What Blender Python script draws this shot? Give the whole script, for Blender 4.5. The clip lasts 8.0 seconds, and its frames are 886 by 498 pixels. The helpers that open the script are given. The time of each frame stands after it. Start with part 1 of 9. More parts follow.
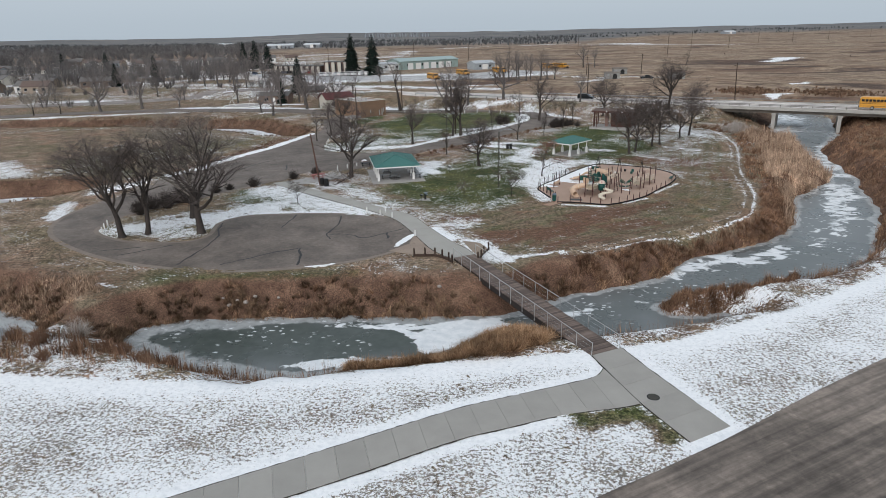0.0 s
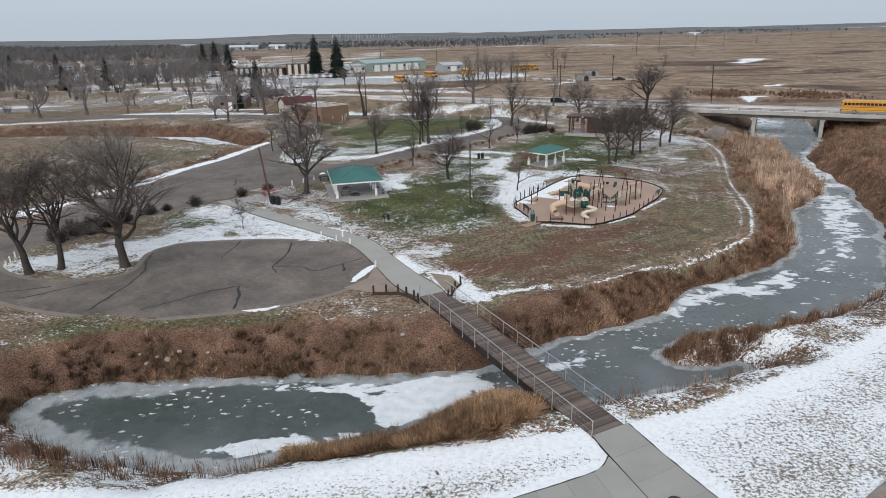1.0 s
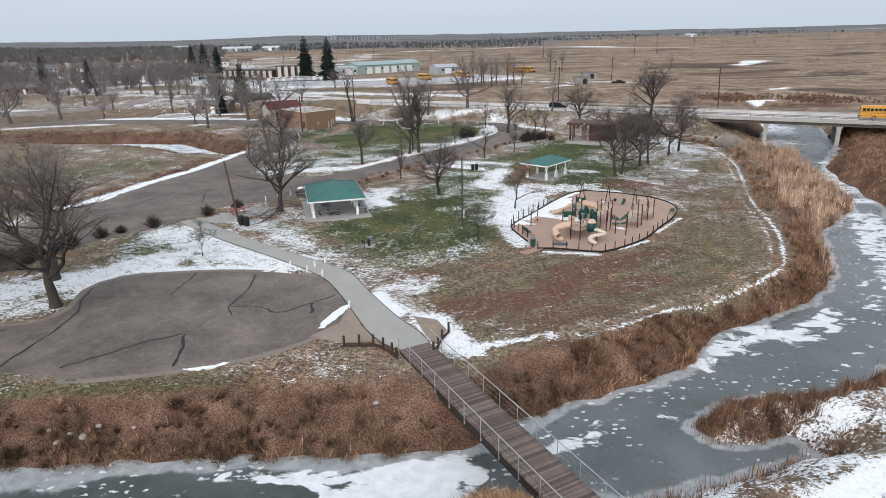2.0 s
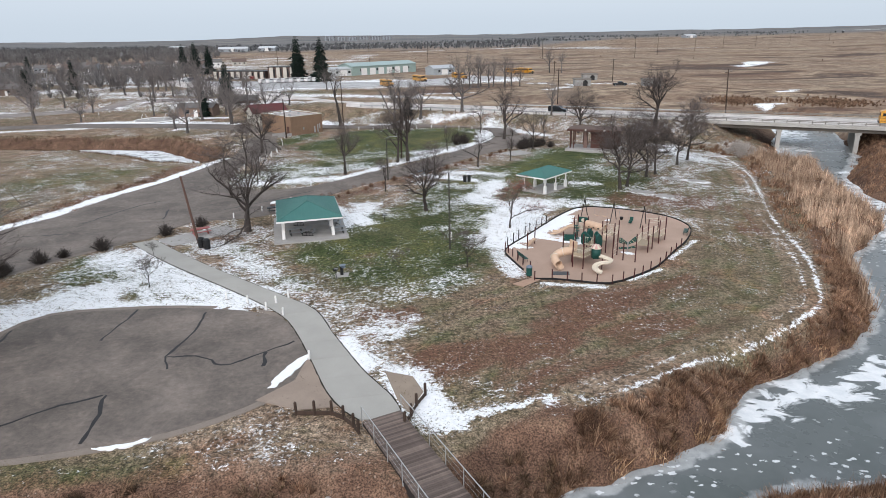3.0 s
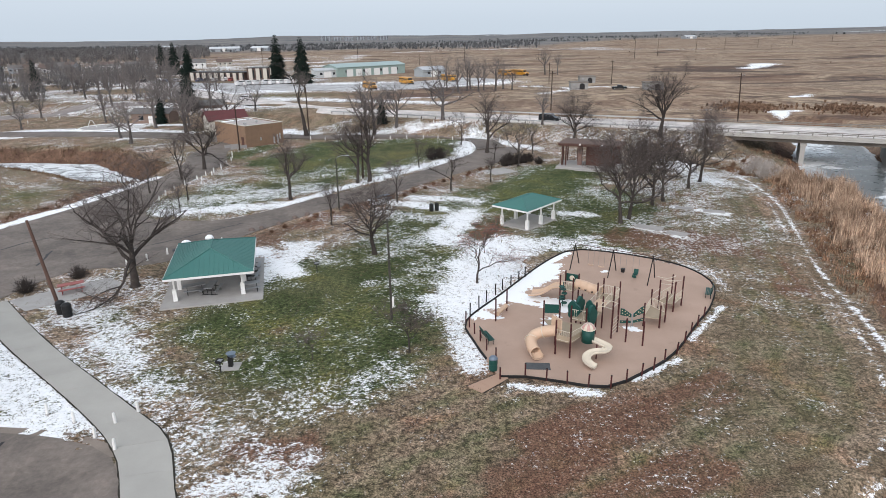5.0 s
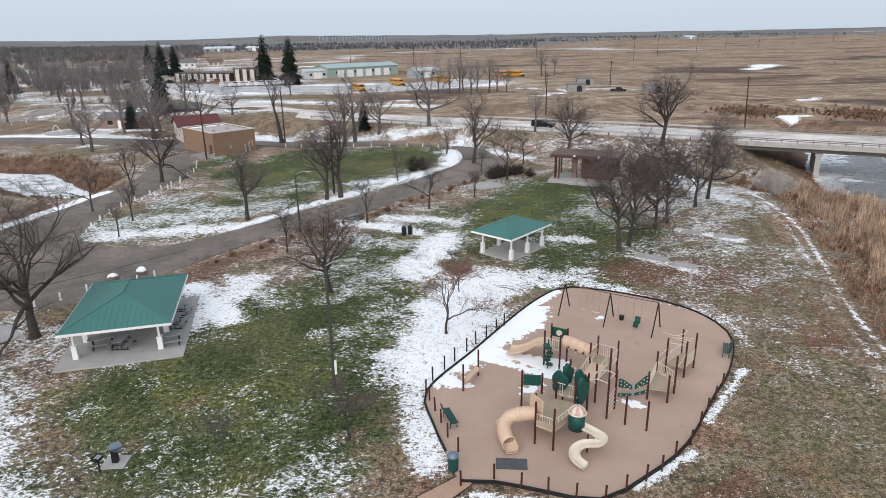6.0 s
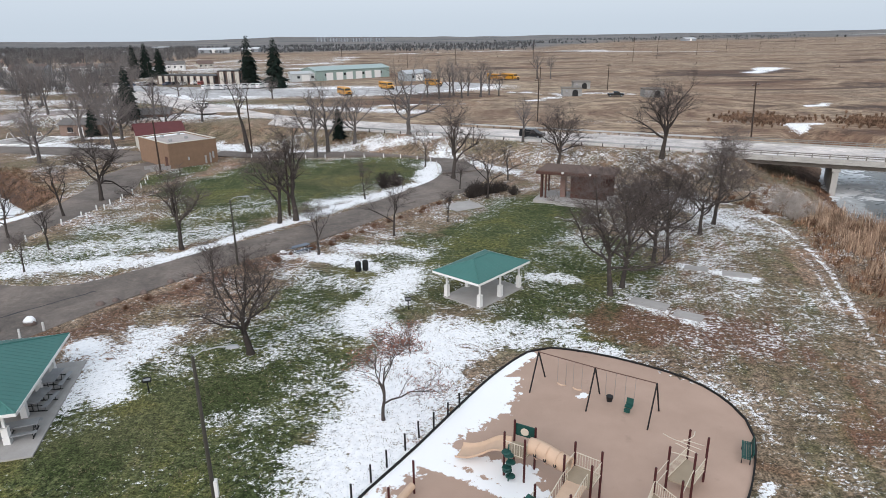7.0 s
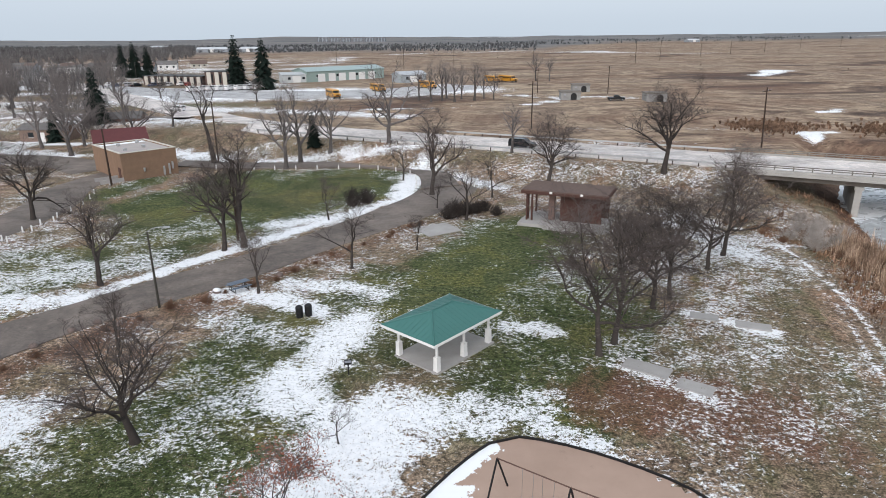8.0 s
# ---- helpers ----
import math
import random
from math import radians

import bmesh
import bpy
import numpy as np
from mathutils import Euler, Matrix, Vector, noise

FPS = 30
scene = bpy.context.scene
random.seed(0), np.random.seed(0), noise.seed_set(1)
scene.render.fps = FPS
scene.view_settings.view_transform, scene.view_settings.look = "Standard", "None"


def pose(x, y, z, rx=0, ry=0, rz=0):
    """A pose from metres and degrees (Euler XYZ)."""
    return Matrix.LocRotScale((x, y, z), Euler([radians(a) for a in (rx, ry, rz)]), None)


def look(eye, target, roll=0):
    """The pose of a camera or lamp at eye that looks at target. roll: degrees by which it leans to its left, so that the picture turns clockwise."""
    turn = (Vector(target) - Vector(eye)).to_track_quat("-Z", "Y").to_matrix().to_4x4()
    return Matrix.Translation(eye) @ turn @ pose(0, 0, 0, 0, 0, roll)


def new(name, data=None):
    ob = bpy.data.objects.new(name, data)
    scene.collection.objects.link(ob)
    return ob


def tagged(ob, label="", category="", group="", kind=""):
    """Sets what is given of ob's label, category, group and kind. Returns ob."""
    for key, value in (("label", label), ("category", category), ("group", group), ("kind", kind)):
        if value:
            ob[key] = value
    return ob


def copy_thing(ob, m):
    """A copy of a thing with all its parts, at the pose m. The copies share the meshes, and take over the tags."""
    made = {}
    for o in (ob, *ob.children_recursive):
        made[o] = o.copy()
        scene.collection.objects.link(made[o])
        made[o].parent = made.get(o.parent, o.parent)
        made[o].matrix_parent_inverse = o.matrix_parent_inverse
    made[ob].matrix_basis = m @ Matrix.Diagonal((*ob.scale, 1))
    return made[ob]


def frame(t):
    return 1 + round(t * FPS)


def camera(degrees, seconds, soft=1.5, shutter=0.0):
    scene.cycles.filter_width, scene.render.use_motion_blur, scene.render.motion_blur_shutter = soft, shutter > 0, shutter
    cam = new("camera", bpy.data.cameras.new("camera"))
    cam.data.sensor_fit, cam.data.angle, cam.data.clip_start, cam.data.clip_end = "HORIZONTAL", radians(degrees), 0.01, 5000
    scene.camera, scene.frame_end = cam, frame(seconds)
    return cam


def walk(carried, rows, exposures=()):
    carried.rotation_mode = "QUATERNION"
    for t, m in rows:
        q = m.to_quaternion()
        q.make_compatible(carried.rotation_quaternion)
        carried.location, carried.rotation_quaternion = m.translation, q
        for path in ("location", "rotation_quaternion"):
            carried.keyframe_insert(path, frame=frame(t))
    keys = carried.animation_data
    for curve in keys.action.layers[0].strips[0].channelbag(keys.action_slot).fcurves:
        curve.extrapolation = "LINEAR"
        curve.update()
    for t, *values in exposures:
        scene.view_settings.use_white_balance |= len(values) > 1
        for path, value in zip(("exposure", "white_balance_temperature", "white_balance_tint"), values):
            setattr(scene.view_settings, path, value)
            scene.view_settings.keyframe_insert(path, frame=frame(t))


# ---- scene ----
cam = camera(69.9, 8.0, 0.75)
METRES, EYE, TILT, LEAN, TURN = 85.76, 23.5, 0.7, 1.05, 0.0
ROWS = [
    (0.0, 0.0, 0.0, 0.0, -0.05, -19.72, 0.13),
    (0.5, 0.0026, 0.0614, -0.0014, -1.5, -19.68, 0.07),
    (1.0, 0.0083, 0.1236, -0.0033, -2.78, -19.62, 0.06),
    (1.5, 0.0159, 0.1856, -0.0051, -3.08, -19.54, 0.04),
    (3.0, 0.0496, 0.3555, -0.0104, -3.2, -19.45, -0.03),
    (3.5, 0.0654, 0.4102, -0.0119, -3.21, -19.42, -0.06),
    (4.0, 0.0825, 0.4643, -0.0141, -3.23, -19.41, -0.1),
    (4.5, 0.1006, 0.5196, -0.0166, -3.25, -19.41, -0.15),
    (6.0, 0.1602, 0.7003, -0.0198, -3.35, -19.42, -0.24),
    (6.5, 0.1848, 0.7671, -0.0213, -3.38, -19.36, -0.27),
    (7.0, 0.2129, 0.834, -0.0219, -3.35, -19.29, -0.35),
    (7.5, 0.2396, 0.8978, -0.0217, -3.25, -19.27, -0.47),
    (8.0, 0.2628, 0.9585, -0.0228, -3.08, -19.27, -0.56),
]
walk(cam, [(t, pose(0, 0, EYE, TILT, LEAN, TURN) @ pose(METRES * x, METRES * y, METRES * z, 90 + pitch, roll, yaw)) for t, x, y, z, yaw, pitch, roll in ROWS],
     [(0.0, 0.08, 6500, 12), (1.0, 0.18, 6500, 12.5), (2.0, 0.42, 6500, 13.5), (3.0, 0.49, 6500, 14), (8.0, 0.44, 6500, 14)])

# ---- light: a pale overcast sky ----
world = bpy.data.worlds.new("overcast")
scene.world = world
world.use_nodes = True
wn, wl = world.node_tree.nodes, world.node_tree.links
wn.clear()
sky = wn.new("ShaderNodeTexSky")
sky.sky_type, sky.sun_disc = "NISHITA", False
sky.sun_elevation, sky.sun_rotation = radians(28), radians(200)
sky.air_density, sky.dust_density, sky.ozone_density = 1.0, 4.0, 1.0
hsv = wn.new("ShaderNodeHueSaturation")
hsv.inputs["Saturation"].default_value = 0.30
cloud = wn.new("ShaderNodeMix")
cloud.data_type = "RGBA"
cloud.inputs["Factor"].default_value = 0.72
cloud.inputs["B"].default_value = (5.75, 6.80, 7.65, 1)
bg = wn.new("ShaderNodeBackground")
bg.inputs["Strength"].default_value = 0.098
wo = wn.new("ShaderNodeOutputWorld")
wl.new(sky.outputs["Color"], hsv.inputs["Color"])
wl.new(hsv.outputs["Color"], cloud.inputs["A"])
wl.new(cloud.outputs["Result"], bg.inputs["Color"])
wl.new(bg.outputs["Background"], wo.inputs["Surface"])

sun = new("sun", bpy.data.lights.new("sun", "SUN"))
sun.data.energy, sun.data.angle, sun.data.color = 1.45, radians(70), (1.0, 0.975, 0.95)
sun.matrix_world = look((-30, -80, 60), (0, 0, 0))


# ---- small geometry kit ----
class Geo:
    """Vertices and faces of one part."""

    def __init__(self):
        self.v, self.f = [], []

    def add(self, verts, faces):
        n = len(self.v)
        self.v.extend(tuple(p) for p in verts)
        self.f.extend(tuple(n + i for i in f) for f in faces)
        return self

    def box(self, c, s, rz=0.0, rx=0.0, ry=0.0, taper=1.0):
        m = Euler((radians(rx), radians(ry), radians(rz))).to_matrix()
        vs = []
        for k in (-1, 1):
            g = taper if k > 0 else 1.0
            for i, j in ((-1, -1), (1, -1), (1, 1), (-1, 1)):
                vs.append(Vector(c) + m @ Vector((i * s[0] / 2 * g, j * s[1] / 2 * g, k * s[2] / 2)))
        return self.add(vs, [(3, 2, 1, 0), (4, 5, 6, 7), (0, 1, 5, 4), (1, 2, 6, 5), (2, 3, 7, 6), (3, 0, 4, 7)])

    def tube(self, pts, radii, n=8, caps=True):
        pts = [Vector(p) for p in pts]
        if not isinstance(radii, (list, tuple)):
            radii = [radii] * len(pts)
        vs, fs = [], []
        for i, p in enumerate(pts):
            a, b = pts[max(i - 1, 0)], pts[min(i + 1, len(pts) - 1)]
            d = (b - a).normalized() if (b - a).length > 1e-6 else Vector((0, 0, 1))
            side = d.cross(Vector((0, 0, 1)) if abs(d.z) < 0.9 else Vector((1, 0, 0))).normalized()
            up = side.cross(d)
            for k in range(n):
                w = 2 * math.pi * k / n
                vs.append(p + (side * math.cos(w) + up * math.sin(w)) * radii[i])
        for i in range(len(pts) - 1):
            for k in range(n):
                fs.append((i * n + k, i * n + (k + 1) % n, (i + 1) * n + (k + 1) % n, (i + 1) * n + k))
        if caps:
            fs.append(tuple(range(n - 1, -1, -1)))
            fs.append(tuple((len(pts) - 1) * n + k for k in range(n)))
        return self.add(vs, fs)

    def prism(self, outline, z0, z1):
        n = len(outline)
        area = sum(outline[i][0] * outline[(i + 1) % n][1] - outline[(i + 1) % n][0] * outline[i][1] for i in range(n))
        o = outline if area > 0 else outline[::-1]
        vs = [(p[0], p[1], z0) for p in o] + [(p[0], p[1], z1) for p in o]
        fs = [tuple(range(n - 1, -1, -1)), tuple(range(n, 2 * n))]
        fs += [(i, (i + 1) % n, n + (i + 1) % n, n + i) for i in range(n)]
        return self.add(vs, fs)

    def mesh(self, name, mat, smooth=False):
        me = bpy.data.meshes.new(name)
        me.from_pydata(self.v, [], self.f)
        if mat:
            me.materials.append(mat)
        if smooth:
            me.polygons.foreach_set("use_smooth", [True] * len(me.polygons))
        me.update()
        return me


def part(name, geo, mat, parent, label="", smooth=False):
    """One mesh object under a thing or under a part."""
    me = geo if isinstance(geo, bpy.types.Mesh) else geo.mesh(name, mat, smooth)
    ob = new(name, me)
    ob.parent = parent
    if label:
        tagged(ob, label)
    return ob


def thing(name, label, category, m=None, group="", kind=""):
    ob = new(name)
    ob.empty_display_size = 0.3
    if m is not None:
        ob.matrix_world = m
    return tagged(ob, label, category, group, kind)


def setting(name, geo, mat, label, category, smooth=False, kind="structure"):
    me = geo if isinstance(geo, bpy.types.Mesh) else geo.mesh(name, mat, smooth)
    return tagged(new(name, me), label, category, kind=kind)


def smooth_line(pts, step=1.0):
    """A Catmull-Rom line through plan points, about step metres apart."""
    p = [Vector(q) for q in pts]
    out = []
    for i in range(len(p) - 1):
        a, b, c, d = p[max(i - 1, 0)], p[i], p[i + 1], p[min(i + 2, len(p) - 1)]
        n = max(1, int((c - b).length / step))
        for k in range(n):
            t = k / n
            out.append(0.5 * ((2 * b) + (c - a) * t + (2 * a - 5 * b + 4 * c - d) * t * t + (3 * b - a - 3 * c + d) * t ** 3))
    out.append(p[-1])
    return out


def smooth_ring(pts, step=1.0):
    ring = smooth_line([pts[-1]] + list(pts) + [pts[0], pts[1]], step)
    p = [Vector(q) for q in pts]
    i0 = min(range(len(ring) // 2), key=lambda i: (ring[i] - p[0]).length)
    i1 = max(range(len(ring)), key=lambda i: -(ring[i] - p[0]).length + (0 if i > len(ring) // 2 else -1e9))
    return ring[i0:i1]


# ---- materials ----
class Mat:
    """A node material in the making."""

    def __init__(self, name):
        self.m = bpy.data.materials.new(name)
        self.m.use_nodes = True
        self.n, self.l = self.m.node_tree.nodes, self.m.node_tree.links
        self.b = self.n["Principled BSDF"]

    def node(self, kind, **kw):
        n = self.n.new("ShaderNode" + kind)
        for k, v in kw.items():
            n.inputs[k.replace("_", " ")].default_value = v
        return n

    def link(self, a, b):
        self.l.new(a, b)

    def coords(self, scale=(1, 1, 1), rot=0.0, generated=False):
        t = self.n.new("ShaderNodeNewGeometry") if not generated else self.n.new("ShaderNodeTexCoord")
        mp = self.n.new("ShaderNodeMapping")
        mp.inputs["Scale"].default_value = scale
        mp.inputs["Rotation"].default_value = (0, 0, rot)
        self.link(t.outputs["Position" if not generated else "Object"], mp.inputs["Vector"])
        return mp.outputs["Vector"]

    def along(self, size, rot):
        """Coordinates drawn out along a direction in plan."""
        t, mp = self.n.new("ShaderNodeNewGeometry"), self.n.new("ShaderNodeMapping")
        mp.vector_type = "TEXTURE"
        mp.inputs["Scale"].default_value = size
        mp.inputs["Rotation"].default_value = (0, 0, rot)
        self.link(t.outputs["Position"], mp.inputs["Vector"])
        return mp.outputs["Vector"]

    def noise(self, scale, detail=4.0, rough=0.55, vec=None, dist=0.0):
        n = self.node("TexNoise", Scale=scale, Detail=detail, Roughness=rough, Distortion=dist)
        self.link(vec if vec is not None else self.coords(), n.inputs["Vector"])
        return n.outputs["Fac"]

    def ramp(self, fac, stops):
        r = self.n.new("ShaderNodeValToRGB")
        e = r.color_ramp.elements
        e[0].position, e[0].color = stops[0][0], (*stops[0][1], 1)
        e[1].position, e[1].color = stops[-1][0], (*stops[-1][1], 1)
        for p, c in stops[1:-1]:
            x = e.new(p)
            x.color = (*c, 1)
        self.link(fac, r.inputs["Fac"])
        return r.outputs["Color"]

    def mix(self, fac, a, b, blend="MIX"):
        x = self.n.new("ShaderNodeMix")
        x.data_type, x.blend_type = "RGBA", blend
        for key, val in (("Factor", fac), ("A", a), ("B", b)):
            s = [q for q in x.inputs if q.name == key and q.type == ("VALUE" if key == "Factor" else "RGBA")][0]
            if isinstance(val, (int, float)):
                s.default_value = val
            elif isinstance(val, tuple):
                s.default_value = (*val, 1)
            else:
                self.link(val, s)
        return [q for q in x.outputs if q.type == "RGBA"][0]

    def math(self, op, a, b=0.5, clamp=False):
        x = self.n.new("ShaderNodeMath")
        x.operation, x.use_clamp = op, clamp
        for i, val in enumerate((a, b)):
            if isinstance(val, (int, float)):
                x.inputs[i].default_value = val
            else:
                self.link(val, x.inputs[i])
        return x.outputs[0]

    def step(self, val, lo, hi):
        x = self.n.new("ShaderNodeMapRange")
        x.interpolation_type = "SMOOTHSTEP"
        x.inputs["From Min"].default_value, x.inputs["From Max"].default_value = lo, hi
        self.link(val, x.inputs["Value"])
        return x.outputs["Result"]

    def bump(self, height, strength=0.4, distance=0.05):
        x = self.node("Bump", Strength=strength, Distance=distance)
        self.link(height, x.inputs["Height"])
        self.link(x.outputs["Normal"], self.b.inputs["Normal"])

    def done(self, color, rough=0.8, metal=0.0, spec=0.3):
        for key, val in (("Base Color", color), ("Roughness", rough), ("Metallic", metal), ("Specular IOR Level", spec)):
            if isinstance(val, (int, float)):
                self.b.inputs[key].default_value = val
            elif isinstance(val, tuple):
                self.b.inputs[key].default_value = (*val, 1)
            else:
                self.link(val, self.b.inputs[key])
        return self.m


def plain(name, color, rough=0.7, metal=0.0, vary=0.25, scale=3.0, grain=40.0, bump=0.15, spec=0.3, objvary=0.0):
    """A painted, cast or sawn surface: base colour with stains at two scales and a fine relief."""
    m = Mat(name)
    vec = m.coords(generated=True)
    a, b = m.noise(scale, 5, 0.6, vec), m.noise(grain, 3, 0.6, vec)
    dark = tuple(c * (1 - vary) for c in color)
    lite = tuple(min(1, c * (1 + vary)) for c in color)
    c = m.ramp(a, [(0.3, dark), (0.7, lite)])
    c = m.mix(0.35, c, m.ramp(b, [(0.3, dark), (0.75, lite)]))
    if objvary:
        oi = m.n.new("ShaderNodeObjectInfo")
        g = m.ramp(oi.outputs["Random"], [(0.0, (1 - objvary,) * 3), (1.0, (1 + objvary,) * 3)])
        c = m.mix(1.0, c, g, "MULTIPLY")
    if bump:
        m.bump(b, bump, 0.01)
    return m.done(c, rough, metal, spec)


def ground_material():
    """Dormant turf, green lawn, leaf litter and thin wind-blown snow, by the zones stored on the ground."""
    m = Mat("winter_ground")
    at = m.n.new("ShaderNodeAttribute")
    at.attribute_name = "zone"
    sp = m.n.new("ShaderNodeSeparateColor")
    m.link(at.outputs["Color"], sp.inputs["Color"])
    snow, green, litter, bank = sp.outputs["Red"], sp.outputs["Green"], sp.outputs["Blue"], at.outputs["Alpha"]
    big, mid, fine = m.noise(0.045, 5, 0.6), m.noise(0.35, 6, 0.65), m.noise(2.6, 6, 0.7)
    blades = m.noise(9.0, 4, 0.7)
    brown = m.ramp(mid, [(0.32, (0.112, 0.080, 0.056)), (0.5, (0.205, 0.148, 0.106)), (0.68, (0.325, 0.250, 0.186))])
    brown = m.mix(0.75, brown, m.ramp(fine, [(0.40, (0.20, 0.20, 0.20)), (0.60, (1.85, 1.83, 1.80))]), "MULTIPLY")
    brown = m.mix(m.step(big, 0.42, 0.62), brown, m.mix(0.4, brown, (0.110, 0.104, 0.058)))
    lawn = m.ramp(fine, [(0.38, (0.022, 0.029, 0.011)), (0.52, (0.076, 0.092, 0.035)), (0.68, (0.165, 0.164, 0.082))])
    lawn = m.mix(m.step(big, 0.45, 0.66), lawn, m.mix(0.45, lawn, (0.105, 0.095, 0.05)))
    patchy = m.noise(0.16, 5, 0.62, None, 0.6)
    lawn = m.mix(m.math("MULTIPLY", m.step(patchy, 0.50, 0.62), 0.7), lawn, m.mix(1.0, lawn, (1.55, 1.32, 1.05), "MULTIPLY"))
    lawn = m.mix(m.math("MULTIPLY", m.step(m.math("SUBTRACT", 1.0, patchy), 0.50, 0.62), 0.8), lawn, m.mix(1.0, lawn, (0.52, 0.62, 0.50), "MULTIPLY"))
    brown = m.mix(m.math("MULTIPLY", m.step(patchy, 0.52, 0.64), 0.65), brown, m.mix(1.0, brown, (1.14, 0.90, 0.84), "MULTIPLY"))
    brown = m.mix(m.math("MULTIPLY", m.step(m.math("SUBTRACT", 1.0, patchy), 0.53, 0.64), 0.6), brown, m.mix(1.0, brown, (0.66, 0.76, 0.60), "MULTIPLY"))
    gm = m.step(m.math("ADD", green, m.math("MULTIPLY", m.math("SUBTRACT", mid, 0.5), 0.7)), 0.30, 0.62)
    col = m.mix(gm, brown, lawn)
    lit = m.ramp(fine, [(0.3, (0.075, 0.036, 0.026)), (0.55, (0.15, 0.075, 0.05)), (0.75, (0.22, 0.13, 0.085))])
    lm = m.step(m.math("ADD", litter, m.math("MULTIPLY", m.math("SUBTRACT", fine, 0.5), 0.9)), 0.35, 0.75)
    col = m.mix(m.math("MULTIPLY", lm, 0.8), col, lit)
    mud = m.ramp(mid, [(0.3, (0.070, 0.039, 0.027)), (0.55, (0.150, 0.088, 0.060)), (0.75, (0.24, 0.152, 0.100))])
    col = m.mix(m.step(bank, 0.25, 0.75), col, mud)
    col = m.mix(0.6, col, m.ramp(blades, [(0.40, (0.06, 0.06, 0.06)), (0.60, (2.05, 2.05, 2.05))]), "MULTIPLY")
    pa = m.n.new("ShaderNodeAttribute")
    pa.attribute_name = "prairie"
    bands = m.noise(0.017, 9, 0.72, m.along((1.7, 0.95, 1), -0.06), 0.9)
    tan = m.ramp(bands, [(0.38, (0.080, 0.056, 0.045)), (0.44, (0.20, 0.136, 0.096)), (0.49, (0.39, 0.295, 0.205)), (0.53, (0.20, 0.142, 0.105)), (0.58, (0.41, 0.32, 0.225)), (0.66, (0.16, 0.112, 0.082))])
    tan = m.mix(0.5, tan, m.ramp(m.noise(0.12, 6, 0.72, m.coords((0.8, 1.25, 1), 0.2)), [(0.36, (0.40, 0.40, 0.40)), (0.62, (1.5, 1.5, 1.5))]), "MULTIPLY")
    scrubby = m.noise(0.6, 6, 0.78, m.coords((0.7, 1.4, 1), 0.2))
    tan = m.mix(m.math("MULTIPLY", m.step(scrubby, 0.52, 0.60), 0.7), tan, (0.075, 0.048, 0.036))
    rust = m.step(m.noise(0.022, 5, 0.65), 0.46, 0.58)
    tan = m.mix(m.math("MULTIPLY", rust, 0.55), tan, m.mix(0.65, tan, (0.165, 0.085, 0.055)))
    col = m.mix(pa.outputs["Fac"], col, tan)
    # far scrub turns grey-blue with distance: haze put into its colour
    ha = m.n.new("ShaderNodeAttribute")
    ha.attribute_name = "hill_haze"
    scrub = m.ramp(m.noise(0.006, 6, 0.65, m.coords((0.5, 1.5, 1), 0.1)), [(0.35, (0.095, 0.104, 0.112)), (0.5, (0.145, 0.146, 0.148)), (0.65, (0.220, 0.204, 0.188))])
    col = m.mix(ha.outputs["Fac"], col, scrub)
    # fallen leaves and straw, pale and dark, one by one
    for sc, seed, tone in ((3.2, 0.0, (0.42, 0.33, 0.27)), (4.1, 7.0, (0.045, 0.030, 0.022))):
        vo = m.node("TexVoronoi", Scale=sc, Randomness=1.0)
        mp = m.n.new("ShaderNodeMapping")
        mp.inputs["Location"].default_value = (seed, seed * 2, 0)
        mp.inputs["Scale"].default_value = (1.1, 1.2, 1)
        m.link(m.coords(), mp.inputs["Vector"])
        m.link(mp.outputs["Vector"], vo.inputs["Vector"])
        sc2 = m.n.new("ShaderNodeSeparateColor")
        m.link(vo.outputs["Color"], sc2.inputs["Color"])
        spot = m.math("MULTIPLY", m.math("SUBTRACT", 1.0, m.step(vo.outputs["Distance"], 0.16, 0.26)), m.step(m.math("ADD", sc2.outputs["Red"], m.math("MULTIPLY", litter, 0.35)), 0.70, 0.78))
        spot = m.math("MULTIPLY", spot, m.math("SUBTRACT", m.math("SUBTRACT", 0.75, m.math("MULTIPLY", gm, 0.4)), m.math("MULTIPLY", bank, 0.6)), True)
        col = m.mix(spot, col, tone)
    # snow lies in wind-drawn flecks where it is thin and closes up where it is deep
    streak = m.noise(1.1, 5, 0.72, m.coords((0.85, 1.15, 1), 0.25), 0.6)
    fleck = m.noise(3.1, 5, 0.80, m.coords((0.95, 1.15, 1), 0.15), 0.4)
    patch = m.noise(0.30, 3, 0.6)
    n = m.math("ADD", m.math("MULTIPLY", streak, 0.30), m.math("ADD", m.math("MULTIPLY", fleck, 0.55), m.math("MULTIPLY", patch, 0.15)))
    n = m.math("ADD", m.math("MULTIPLY", m.math("SUBTRACT", n, 0.5), 4.8), 0.5)
    cov = m.math("ADD", n, m.math("SUBTRACT", m.math("MULTIPLY", snow, 1.55), 1.37))
    sm = m.math("MULTIPLY", m.step(cov, 0.0, 0.05), m.step(snow, 0.02, 0.12))
    # grass tips stand through all but the deepest snow
    tips = m.math("ADD", m.math("MULTIPLY", m.noise(4.2, 5, 0.78, m.coords((1.0, 1.15, 1), 0.2)), 0.85), m.math("MULTIPLY", m.noise(0.5, 4, 0.6), 0.15))
    ta = m.n.new("ShaderNodeAttribute")
    ta.attribute_name = "thin"
    tips = m.math("ADD", tips, m.math("MULTIPLY", ta.outputs["Fac"], 0.075))
    poke = m.step(m.math("SUBTRACT", tips, m.math("MULTIPLY", m.math("SUBTRACT", snow, 0.62), 0.26)), 0.528, 0.552)
